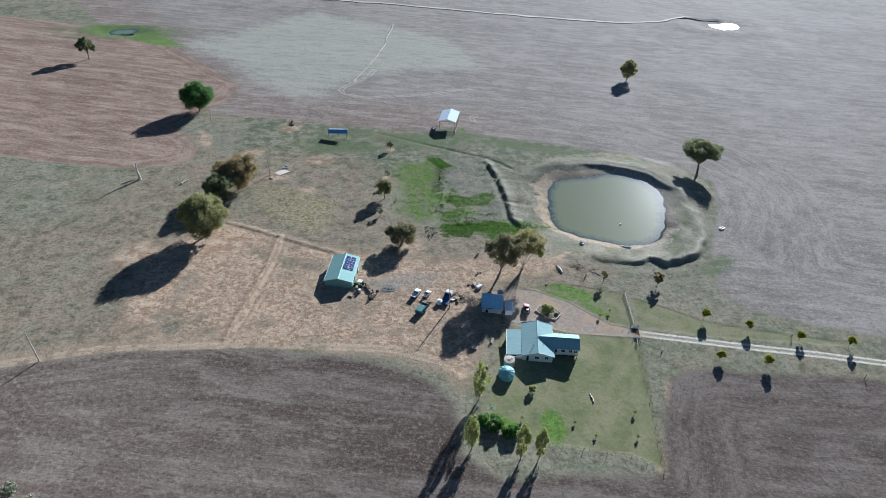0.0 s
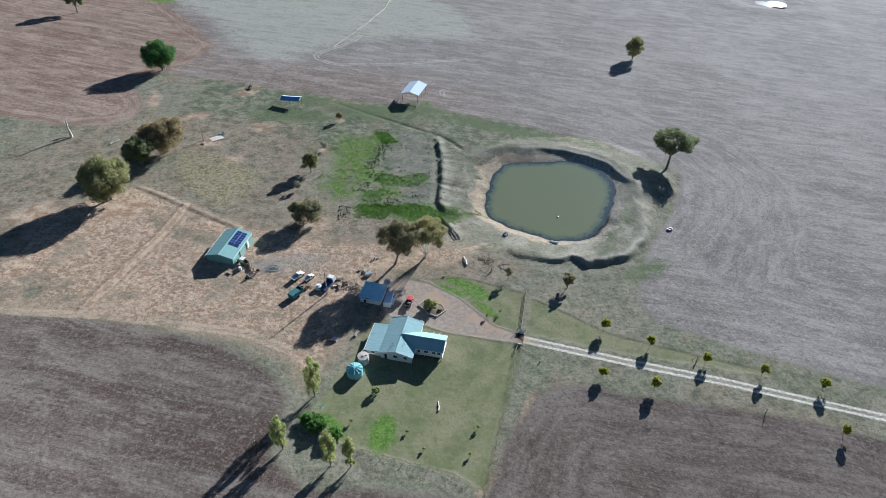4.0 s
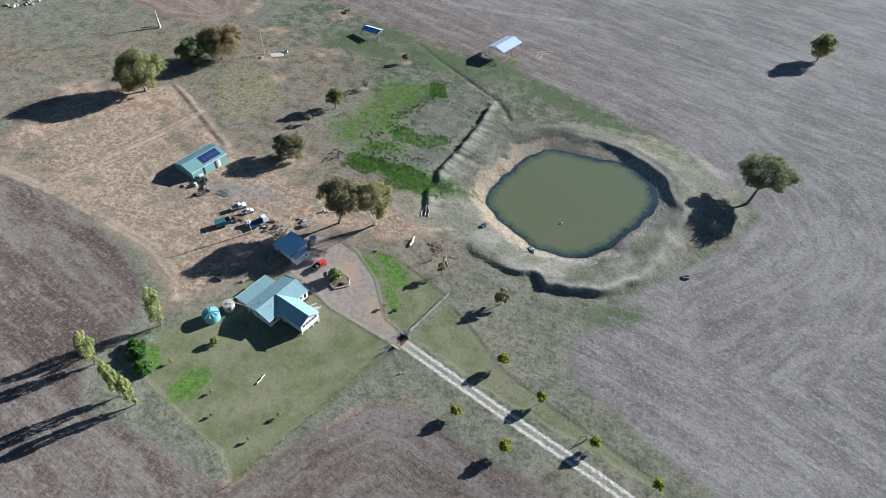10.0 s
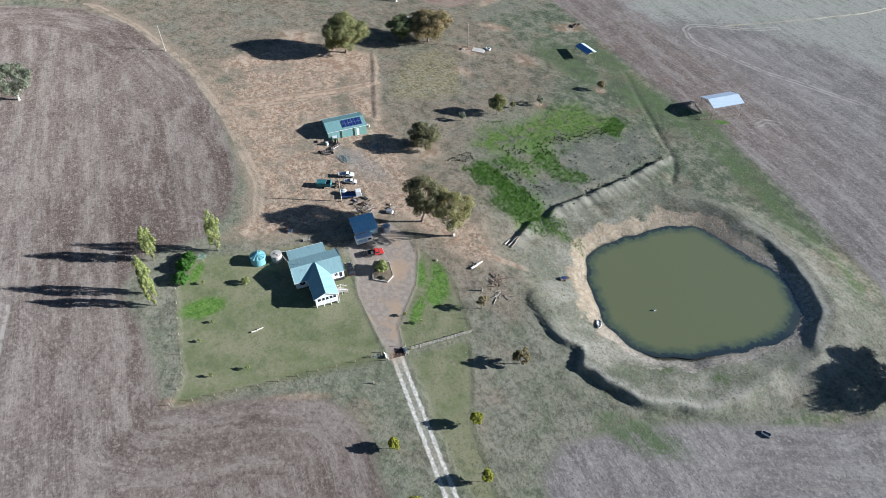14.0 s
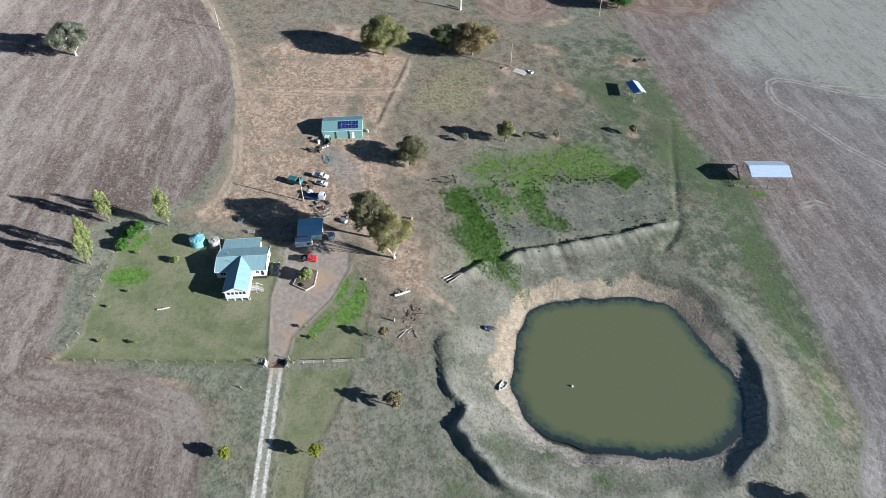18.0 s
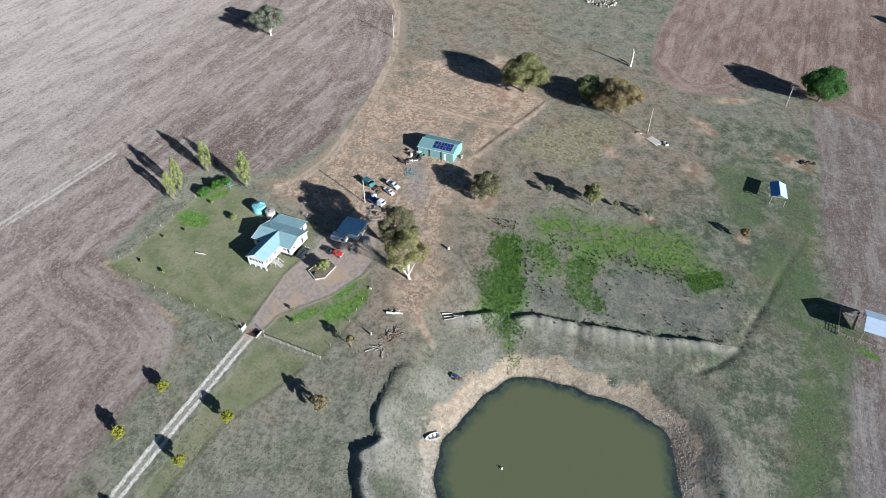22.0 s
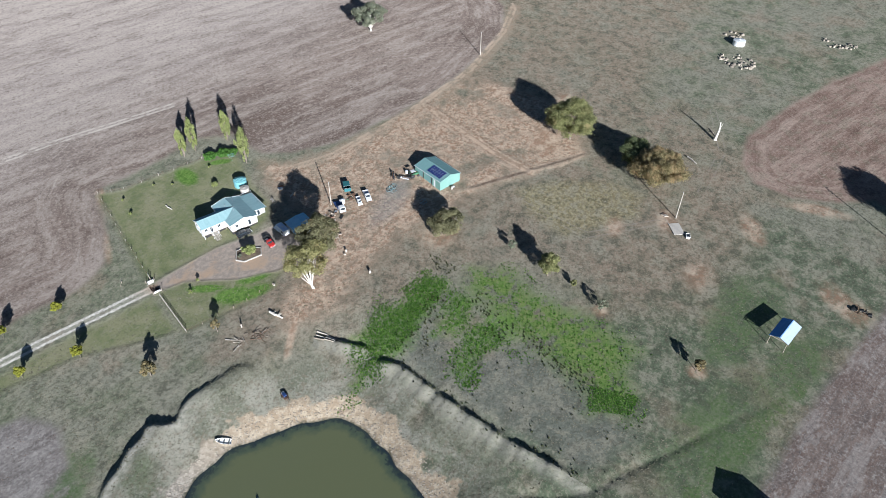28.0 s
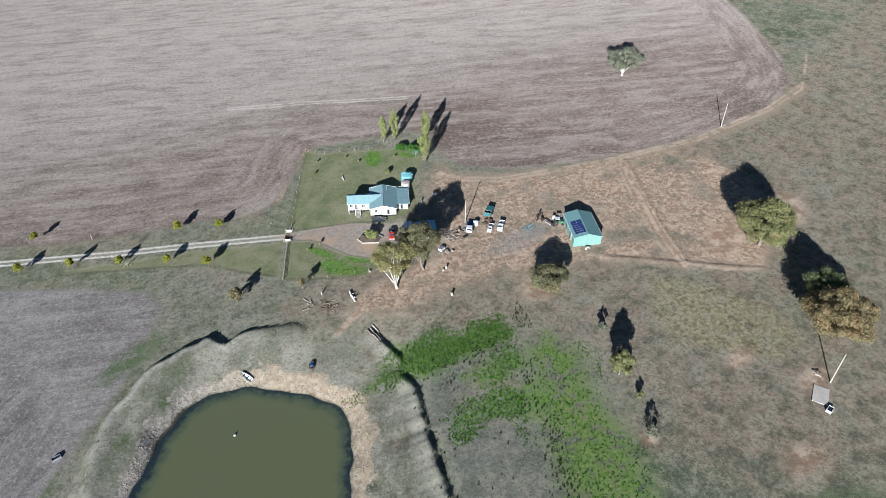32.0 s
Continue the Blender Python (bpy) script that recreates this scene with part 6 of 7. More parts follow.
def drum(x, y, mat, label, lying=False, r=0.3, tall=0.88):
    d = thing("drum", x, y, label=label, category="drum")
    bm = lathe([(r, 0), (r, tall * 0.3), (r + 0.02, tall * 0.33), (r, tall * 0.36), (r, tall * 0.64), (r + 0.02, tall * 0.67), (r, tall * 0.7), (r, tall)], 18)
    b = part("barrel", bm, mat, d)
    c = part("cap", lathe([(0.06, 0), (0.06, 0.03), (0.01, 0.035)], 8, at=(r * 0.5, 0, tall)), BLACK, d)
    if lying:
        d.matrix_world = pose(x, y, gz(x, y) + r, 90, 0, 40)
    return d


drum(-79.9, 30.4, WHITE, "white plastic drum near the shed corner", r=0.45, tall=1.1)
drum(-75.5, 46.0, CONCRETE, "pale drum standing near the shed door")
drum(-81.0, 47.7, CONCRETE, "grey drum against the shed gable")
drum(-82.2, 47.9, STEEL, "dented metal drum against the shed gable", True)
water_tank("water_tank", -56.2, 21.6, 0.85, 1.3, WHITE, "small white round tank between parked machines", 0.15, 0, 3)


def heap(name, x, y, spread, count, mats, label, category, seed, long_bits=True, high=0.5, twigs=False):
    """A loose heap of bars, boards and plates, each piece its own part."""
    rnd = random.Random(seed)
    t = thing(name, x, y, label=label, category=category)
    z0 = gz(x, y)
    for k in range(count):
        px, py = rnd.gauss(0, spread * 0.45), rnd.gauss(0, spread * 0.45)
        z = gz(x + px, y + py) - z0 + rnd.uniform(0.0, high) * max(0.2, 1 - math.hypot(px, py) / spread)
        m = pose(px, py, z, rnd.uniform(-14, 14), rnd.uniform(-14, 14), rnd.uniform(0, 180))
        if twigs:
            ln, bend = rnd.uniform(0.8, 3.0), rnd.uniform(-0.35, 0.35)
            bm = tube((-ln / 2, 0, 0.1), (0, bend, 0.16), rnd.uniform(0.05, 0.12), 0.05, 7)
            tube((0, bend, 0.16), (ln / 2, 0, 0.22), 0.05, 0.02, 7, bm)
            nm = "branch"
        elif long_bits and k % 3:
            ln = rnd.uniform(0.9, 2.6)
            bm, nm = tube((-ln / 2, 0, 0.08), (ln / 2, 0.05, 0.1), rnd.uniform(0.035, 0.08), rnd.uniform(0.02, 0.06), 7), "length"
        else:
            a, b = rnd.uniform(0.3, 0.8), rnd.uniform(0.25, 0.6)
            bm, nm = box(-a, a, -b, b, 0, rnd.uniform(0.08, 0.5), 0.02), "lump"
        p = part(nm, bm, mats[k % len(mats)], t)
        p.matrix_basis = m
    return t


heap("scrap_heap", -49.2, 22.8, 3.0, 22, [RUST, BLACK, TIMBER, STEEL], "dark heap of scrap iron and timber", "scrap heap", 61)
heap("scrap_heap", -42.0, 29.6, 2.2, 14, [TIMBER, CONCRETE, RUST], "loose boards and scrap near the gum trees", "scrap heap", 62)
heap("timber_pile", -46.3, 23.6, 3.0, 40, [TIMBER_PALE, TIMBER, TIMBER], "tangled pile of old timber and cut branches", "timber pile", 63, high=0.8, twigs=True)
heap("branch_pile", -3.0, 36.2, 2.8, 34, [TIMBER, RUST, TIMBER], "tangle of bleached dead branches", "branch pile", 64, high=0.3, twigs=True)
heap("branch_pile", 1.5, 33.5, 2.4, 12, [TIMBER, TIMBER_PALE], "scattered bleached dead branches on grass", "branch pile", 65, high=0.2, twigs=True)
heap("scrap_heap", -51.1, -0.3, 0.9, 4, [STEEL, WHITE, RUST], "few pale oddments lying in tree shade", "scrap heap", 66, False, 0.1)
heap("scrap_heap", -60.2, 22.3, 1.4, 8, [RUST, GREEN_PAINT, STEEL], "small machine parts beside a trailer", "scrap heap", 67)
heap("rubble_heap", -95.6, 169.6, 2.2, 18, [BLACK, RUST, TIMBER], "dark heap of burnt rubble on red soil", "rubble heap", 68, high=0.9)


def log(x, y, heading, ln, r, mat, label, stubs=2, seed=1):
    rnd = random.Random(seed)
    t = thing("log", x, y, heading, label=label, category="log")
    z0 = gz(x, y)
    fwd = Vector((math.cos(radians(heading)), math.sin(radians(heading))))
    e = [gz(x + fwd.x * s * ln / 2, y + fwd.y * s * ln / 2) - z0 for s in (-1, 1)]
    bm = tube((-ln / 2, 0, e[0] + r * 0.85), (0, rnd.uniform(-0.1, 0.1) * ln, r * 0.9), r, r * 0.9, 10)
    tube((0, 0.0, r * 0.9), (ln / 2, 0, e[1] + r * 0.6), r * 0.9, r * 0.6, 10, bm)
    part("stem", bm, mat, t)
    for k in range(stubs):
        a = rnd.uniform(-0.3, 0.4) * ln
        part("branch_stub", tube((a, 0, r), (a + rnd.uniform(0.3, 0.8), rnd.choice((-1, 1)) * rnd.uniform(0.4, 0.9), r + rnd.uniform(0.2, 0.7)), r * 0.4, r * 0.15, 7), mat, t)
    return t


log(-10.4, 35.3, 93, 4.4, 0.34, BARK_WHITE, "white fallen log on bare ground", 3, 3)
log(-24.9, -23.5, 84, 3.0, 0.2, BARK_WHITE, "bent white log lying on the lawn", 1, 4)
log(-138.9, 110.3, 60, 4.5, 0.35, TIMBER_PALE, "pale yellow log near the big trees", 2, 5)
log(-12.9, 50.6, 101, 5.6, 0.2, TIMBER_PALE, "long pale pole at the end of the levee", 0, 6)
log(-12.1, 51.0, 104, 5.4, 0.18, TIMBER_PALE, "long pale pole at the end of the levee", 0, 7)
log(-11.3, 51.2, 108, 5.4, 0.18, TIMBER, "long grey pole at the end of the levee", 0, 8)
log(2.0, 31.0, 120, 3.0, 0.12, TIMBER_PALE, "thin bleached branch on the grass", 1, 9)
log(-159.5, 112.0, 40, 5.0, 0.25, TIMBER, "fallen grey limb beside the dead tree", 3, 10)


def stump_post(x, y, tall, r, label):
    t = thing("stump", x, y, label=label, category="stump", sink=0.1)
    part("wood", tube((0, 0, 0), (0.1, 0.05, tall), r, r * 0.8, 10), TIMBER_PALE, t)
    part("cut_top", lathe([(r * 0.78, 0), (r * 0.7, 0.02), (0.02, 0.03)], 10, at=(0.1, 0.05, tall)), TIMBER, t)
    return t


stump_post(-2.6, 30.3, 1.3, 0.22, "short pale stump in the grass by the dam")
stump_post(-36.5, 47.3, 1.1, 0.4, "broken tree stump on bare soil")
stump_post(-18.3, 27.3, 0.5, 0.35, "low pale stump at the lawn edge")
stump_post(-38.4, 36.6, 0.5, 0.4, "low white stump near the gum trees")


def dead_tree(x, y):
    t = thing("dead_tree", x, y, label="tall bleached dead tree trunk on green pasture", category="tree", sink=0.2)
    bm = tube((0, 0, 0), (0.15, 0.1, 1.2), 0.75, 0.5, 10)
    tube((0.15, 0.1, 1.2), (-0.2, 0.4, 4.0), 0.5, 0.36, 10, bm), tube((-0.2, 0.4, 4.0), (0.3, 0.2, 7.5), 0.36, 0.16, 9, bm)
    part("trunk", bm, BARK_WHITE, t)
    part("limb", tube((0.0, 0.35, 4.8), (-1.0, 1.0, 6.6), 0.14, 0.05, 7), BARK_WHITE, t)
    part("limb", tube((0.2, 0.25, 6.6), (1.1, -0.3, 8.4), 0.1, 0.03, 7), BARK_WHITE, t)
    return t


dead_tree(-155.9, 113.7)


# ---- boat, pump and small things by the dam ----
def build_boat(x, y, heading):
    b = thing("rowing_boat", x, y, heading, label="white aluminium rowing boat drawn up on the dam bank", category="boat")
    rise = (gz(x + 1.4 * math.cos(radians(heading)), y + 1.4 * math.sin(radians(heading))) - gz(x - 1.4 * math.cos(radians(heading)), y - 1.4 * math.sin(radians(heading)))) / 2.8
    nx, ny = -math.sin(radians(heading)), math.cos(radians(heading))
    tip = (gz(x + nx, y + ny) - gz(x - nx, y - ny)) / 2.0
    b.matrix_world = pose(x, y, gz(x, y) + 0.06, math.degrees(math.atan(tip)), -math.degrees(math.atan(rise)), heading)
    st = [(-1.8, 0.62, 0.5), (-0.8, 0.72, 0.48), (0.4, 0.66, 0.52), (1.3, 0.38, 0.6), (1.9, 0.03, 0.7)]
    bm = bmesh.new()
    rows = []
    for sx, w, h in st:
        for o, sh in ((1.0, 0.0), (0.93, 0.05)):
            rows.append([bm.verts.new((sx, o * w * v, max(sh, hh * h) if sh else hh * h)) for v, hh in ((-1, 1), (-0.82, 0.3), (-0.4, 0.0), (0.4, 0.0), (0.82, 0.3), (1, 1))])
    out, inn = rows[0::2], rows[1::2]
    for a, c in zip(out, out[1:]):
        for k in range(5):
            bm.faces.new((a[k], a[k + 1], c[k + 1], c[k]))
    for a, c in zip(inn, inn[1:]):
        for k in range(5):
            bm.faces.new((a[k], c[k], c[k + 1], a[k + 1]))
    for a, c, d, e in zip(out, out[1:], inn, inn[1:]):
        bm.faces.new((a[0], c[0], e[0], d[0])), bm.faces.new((a[5], d[5], e[5], c[5]))
    bm.faces.new(out[0])
    bm.faces.new(inn[0][::-1])
    bmesh.ops.recalc_face_normals(bm, faces=bm.faces[:])
    part("hull", bm, CAR_WHITE, b)
    for sx, w in ((-1.3, 0.62), (-0.2, 0.64), (0.9, 0.45)):
        part("thwart", box(sx - 0.13, sx + 0.13, -w, w, 0.33, 0.37), DARK, b, "dark bench seat")
    part("transom", box(-1.82, -1.77, -0.5, 0.5, 0.06, 0.5), STEEL, b)
    return b


build_boat(22.8, 49.0, -55)


def build_pump(x, y):
    p = thing("pump_trailer", x, y, 70, label="old blue-grey pump trailer on the dam bank", category="pump")
    part("frame", box(-1.3, 1.2, -0.6, 0.6, 0.4, 0.5), RUST, p)
    part("engine", box(-0.5, 0.5, -0.4, 0.4, 0.5, 1.0, 0.05), CAR_BLUE, p)
    part("shroud", box(-1.2, -0.55, -0.4, 0.4, 0.5, 0.85, 0.04), STEEL, p)
    part("pipe", tube((0.5, 0, 0.7), (1.6, 0.5, 0.15), 0.09), BLACK, p)
    for s in (-1, 1):
        wheel(p, -0.2, s * 0.7, 0.3, 0.16)
    part("drawbar", tube((1.2, 0, 0.45), (2.2, -0.1, 0.15), 0.05), RUST, p)
    return p


build_pump(6.4, 53.2)
buoy = tagged(new("buoy"), "small white buoy floating on the dam", "buoy")
buoy.matrix_world = pose(28.6, 65.4, WATER - 0.05)
part("float", lathe([(0.05, -0.1), (0.26, 0.02), (0.3, 0.16), (0.22, 0.32), (0.04, 0.36)], 14), WHITE, buoy)
part("ring", lathe([(0.05, 0.35), (0.05, 0.48), (0.01, 0.5)], 8), BLACK, buoy)


def trough(x, y, rz, ln, w, h, mat, label):
    t = thing("water_trough", x, y, rz, label=label, category="trough", sink=0.1)
    bm = box(-ln / 2, ln / 2, -w / 2, -w / 2 + 0.1, 0, h)
    box(-ln / 2, ln / 2, w / 2 - 0.1, w / 2, 0, h, bm=bm), box(-ln / 2, -ln / 2 + 0.1, -w / 2 + 0.1, w / 2 - 0.1, 0, h, bm=bm)
    box(ln / 2 - 0.1, ln / 2, -w / 2 + 0.1, w / 2 - 0.1, 0, h, bm=bm), box(-ln / 2 + 0.1, ln / 2 - 0.1, -w / 2 + 0.1, w / 2 - 0.1, 0, 0.12, bm=bm)
    part("tub", bm, mat, t)
    part("water_fill", box(-ln / 2 + 0.1, ln / 2 - 0.1, -w / 2 + 0.1, w / 2 - 0.1, 0.12, h - 0.15), GLASS, t, "dark still water")
    return t


trough(68.0, 55.1, 20, 2.0, 1.0, 0.7, STEEL, "dark metal trough on the outer dam bank")
slab_ob = thing("concrete_slab", -101.8, 116.4, 38, label="cracked pale concrete slab by the power pole", category="slab", sink=0.34)
slab_ob.matrix_world = slab_ob.matrix_world @ Euler((radians(2.8), radians(4.6), 0)).to_matrix().to_4x4()
part("slab", box(-2.6, 2.6, -1.7, 1.7, 0, 0.42, 0.04), CONCRETE, slab_ob)
part("kerb", box(-2.6, 2.6, -1.72, -1.5, 0.42, 0.6, 0.03), CONCRETE, slab_ob)
white_tub = trough(-100.2, 120.4, 20, 1.9, 1.2, 0.75, WHITE, "white box-shaped trough beside the slab")
heap("rubble_heap", -106.0, 111.4, 1.0, 6, [RUST, TIMBER, CONCRETE], "little heap of rubble beside the slab", "rubble heap", 69, False, 0.2)


# ---- raised garden bed ----
EDGING = paint("edging_block", (0.30, 0.275, 0.235), (0.52, 0.49, 0.44), 0.85, grain=3)


def garden_bed():
    ring = [(-22.3, 8.7), (-19.3, 11.4), (-20.2, 14.0), (-25.0, 16.2), (-27.2, 14.0), (-24.6, 10.2)]
    cx, cy = -23.1, 12.4
    g = thing("garden_bed", cx, cy, label="six-sided garden bed with pale block edging and dark soil", category="garden bed", sink=0.1)
    z0 = gz(cx, cy) - 0.1
    for (x0, y0), (x1, y1) in zip(ring, ring[1:] + ring[:1]):
        a, b = Vector((x0 - cx, y0 - cy, gz(x0, y0) - z0 - 0.2)), Vector((x1 - cx, y1 - cy, gz(x1, y1) - z0 - 0.2))
        d = (b - a).normalized()
        n = Vector((-d.y, d.x, 0)) * 0.22
        part("edging", prism([a, b, b + n, a + n], (0, 0, 0.62)), EDGING, g, "weathered pale block edging")
    bm = bmesh.new()
    top = [bm.verts.new((x - cx, y - cy, gz(x, y) - z0 + 0.3)) for x, y in [(px * 0.97 + cx * 0.03, py * 0.97 + cy * 0.03) for px, py in ring]]
    mid = bm.verts.new((0, 0, 0.75))
    for k in range(6):
        bm.faces.new((top[k], top[(k + 1) % 6], mid))
    part("soil", bm, paint("garden_soil", (0.08, 0.06, 0.042), (0.19, 0.145, 0.10), 0.95), g)
    return g


garden_bed()


# ---- oddments under the gum trees ----
def white_box(x, y, turn, w, d, tall, label):
    b = thing("appliance_box", x, y, turn, label=label, category="box")
    part("body", box(-w / 2, w / 2, -d / 2, d / 2, 0.05, tall, 0.04), WHITE, b)
    part("door", box(-w / 2 + 0.03, w / 2 - 0.03, d / 2 + 0.003, d / 2 + 0.05, 0.1, tall - 0.06, 0.02), CREAM, b)
    part("top", box(-w / 2 - 0.02, w / 2 + 0.02, -d / 2 - 0.02, d / 2 + 0.02, tall + 0.003, tall + 0.05, 0.015), STEEL, b)
    for sx in (-1, 1):
        for sy in (-1, 1):
            part("foot", box(sx * w * 0.4 - 0.05, sx * w * 0.4 + 0.05, sy * d * 0.4 - 0.05, sy * d * 0.4 + 0.05, -0.1, 0.047), BLACK, b)
    return b


white_box(-41.5, 28.1, 30, 1.9, 1.1, 0.9, "white metal box standing near the gum trees")
drum(-39.5, 36.3, CONCRETE, "pale drum standing under the gum trees")


def bench(x, y, turn, label):
    """A low slatted garden bench."""
    b = thing("garden_bench", x, y, turn, label=label, category="bench")
    for k in range(4):
        part("slat", box(-0.95, 0.95, -0.3 + 0.15 * k, -0.18 + 0.15 * k, 0.42, 0.46, 0.008), TIMBER_PALE, b)
    for k in range(3):
        part("back_slat", box(-0.95, 0.95, 0.30, 0.335, 0.56 + 0.14 * k, 0.66 + 0.14 * k, 0.008), TIMBER_PALE, b)
    for sx in (-0.85, 0.85):
        part("leg", box(sx - 0.04, sx + 0.04, -0.3, -0.22, -0.2, 0.42), STEEL, b)
        part("leg", box(sx - 0.04, sx + 0.04, 0.22, 0.3, -0.2, 0.95), STEEL, b)
        part("armrest", box(sx - 0.05, sx + 0.05, -0.32, 0.22, 0.62, 0.66, 0.01), TIMBER_PALE, b)
    return b


bench(-50.3, 5.6, 20, "pale slatted garden bench in deep tree shade")
bench(-44.9, 2.0, 65, "pale slatted garden bench between house and trees")


def pipe_tangle(x, y, spread, turns, label, seed):
    """A loose tangle of thin pipe lying on the ground."""
    rnd = random.Random(seed)
    t = thing("pipe_tangle", x, y, label=label, category="pipe")
    z0 = gz(x, y)
    for k in range(turns):
        bm = bmesh.new()
        cx, cy, r = rnd.uniform(-0.45, 0.45) * spread, rnd.uniform(-0.45, 0.45) * spread, rnd.uniform(0.3, 0.65) * spread
        w0, flat = rnd.uniform(0, 6.28), rnd.uniform(0.45, 0.9)
        pts = []
        for i in range(19):
            w = w0 + 0.33 * i
            px, py = cx + r * math.cos(w) * (1 + 0.03 * i), cy + r * flat * math.sin(w)
            pts.append((px, py, gz(x + px, y + py) - z0 + 0.05 + 0.012 * k))
        for a, b in zip(pts, pts[1:]):
            tube(a, b, 0.028, segs=5, bm=bm)
        part("loop", bm, POLY_PIPE, t)
    return t


POLY_PIPE = paint("poly_pipe", (0.20, 0.29, 0.29), (0.30, 0.38, 0.38), 0.6)
pipe_tangle(-70.8, 31.2, 2.3, 12, "loose pale blue poly pipe tangled on bare ground", 5)
pipe_tangle(-71.0, 43.2, 1.9, 7, "coils of pale wire lying in tree shade", 6)


def lone_post(x, y, tall, braces, label):
    """A weathered strainer post with slanting stays."""
    p = thing("strainer_post", x, y, label=label, category="post")
    part("post", tube((0, 0, -0.4), (0, 0, tall), 0.11, 0.09, 9), TIMBER, p)
    for k in range(braces):
        w = 0.6 + 2.4 * k
        part("stay", tube((0, 0, tall * 0.8), (1.5 * math.cos(w), 1.5 * math.sin(w), -0.15), 0.06, 0.05, 7), TIMBER, p)
    part("cap", lathe([(0.1, 0), (0.1, 0.04), (0.02, 0.07)], 9, at=(0, 0, tall)), STEEL, p)
    return p


lone_post(59.8, -28.6, 1.9, 0, "lone dark timber post at the field edge")
lone_post(49.6, -9.3, 1.8, 2, "braced timber strainer post beside the road")
lone_post(4.1, -9.4, 0.8, 1, "short pale leaning stake in the grass")


# ---- fences, gate and poles ----
def fence(points, gap, tall, rails, label, mat, r=0.07, rail_r=0.008, seed=1):
    """Posts along a line with rails or wires between them."""
    rnd = random.Random(seed)
    x0, y0 = points[0]
    f = thing("fence", x0, y0, label=label, category="fence")
    z0 = gz(x0, y0)
    me = mesh_of("post", tube((0, 0, -0.4), (0, 0, tall), r, r * 0.9, 7), mat)
    for (ax, ay), (bx, by) in zip(points, points[1:]):
        n = max(1, round(math.hypot(bx - ax, by - ay) / gap))
        pts = [(ax + (bx - ax) * k / n, ay + (by - ay) * k / n) for k in range(n + 1)]
        for px, py in pts:
            p = new("post", me)
            p.parent = f
            p.matrix_basis = pose(px - x0, py - y0, gz(px, py) - z0, rnd.uniform(-4, 4), rnd.uniform(-4, 4), rnd.uniform(0, 90))
        for k in range(rails):
            bm = bmesh.new()
            h = tall * (k + 0.7) / (rails + 0.2)
            for (px, py), (qx, qy) in zip(pts, pts[1:]):
                tube((px - x0, py - y0, gz(px, py) - z0 + h), (qx - x0, qy - y0, gz(qx, qy) - z0 + h), rail_r, segs=5, bm=bm)
            part("wire" if rail_r < 0.03 else "rail", bm, RUST if rail_r < 0.03 else mat, f)
    return f


fence([(-1.6, -5.2), (-9.0, -26.5), (-17.2, -48.4)], 5.0, 1.05, 4, "grey post and wire fence beside the lawn", TIMBER_PALE, 0.05, seed=1)
fence([(-17.2, -48.0), (-23.2, -43.0), (-34.2, -39.2), (-48.4, -34.0)], 5.2, 1.0, 4, "old post and wire fence below the lawn", TIMBER_PALE, 0.05, seed=2)
fence([(1.6, 3.4), (6.4, 19.2)], 2.4, 1.15, 3, "pale timber post and rail fence beside the gate", TIMBER_PALE, 0.09, 0.05, seed=3)
fence([(6.4, 19.2), (-6.0, 24.0), (-18.0, 27.0)], 4.5, 1.0, 3, "low post and wire fence along the green lawn", TIMBER, 0.06, seed=4)
hx = Matrix.LocRotScale((-18.2, 166.0, 0), Euler((0, 0, radians(H_DEG))), None)
pen = [hx @ Vector(p) for p in ((-5.4, -6.9, 0), (-5.4, -11.5, 0), (4.6, -11.5, 0), (4.6, -6.9, 0))]
fence([(p.x, p.y) for p in pen], 2.4, 1.3, 4, "timber stockyard rails beside the hay shed", TIMBER, 0.09, 0.045, seed=5)
pen2 = [hx @ Vector(p) for p in ((4.6, -6.6, 0), (4.6, 6.6, 0))]
fence([(p.x, p.y) for p in pen2], 2.2, 1.3, 4, "timber rails along the open side of the hay shed", TIMBER, 0.09, 0.045, seed=6)


def cattle_grid():
    x, y = 0.4, -0.3
    g = thing("cattle_grid", x, y, math.degrees(math.atan2(-4.0, 12.0)), label="steel cattle grid with white wing panels across the road", category="cattle grid", sink=0.05)
    # solid dark block whose colour gives the pit's shade; no hollow is cut
    part("pit_shade", box(-1.1, 1.1, -2.0, 2.0, -0.4, 0.06), DARK, g, "dark block standing in for the shaded pit under the rails")
    for k in range(8):
        part("rail", tube((-0.98 + 0.28 * k, -2.0, 0.1), (-0.98 + 0.28 * k, 2.0, 0.1), 0.055, segs=8), RUST, g)
    for s in (-1, 1):
        part("kerb", box(-1.2, 1.2, s * 2.15 - 0.15, s * 2.15 + 0.15, -0.4, 0.25, 0.03), CONCRETE, g)
        w = part("wing_panel", prism([(-0.8, s * 2.3, 0.1), (0.8, s * 2.3, 0.1), (0.8, s * 2.6, 0.9), (-0.8, s * 2.6, 0.9)], (0, s * 0.06, 0.02)), WHITE, g, "sloping white wing panel")
        for e in (-1, 1):
            part("wing_post", tube((e * 1.15, s * 2.8, -0.4), (e * 1.15, s * 2.8, 1.35), 0.1, 0.09, 8), TIMBER, g)
    return g


cattle_grid()


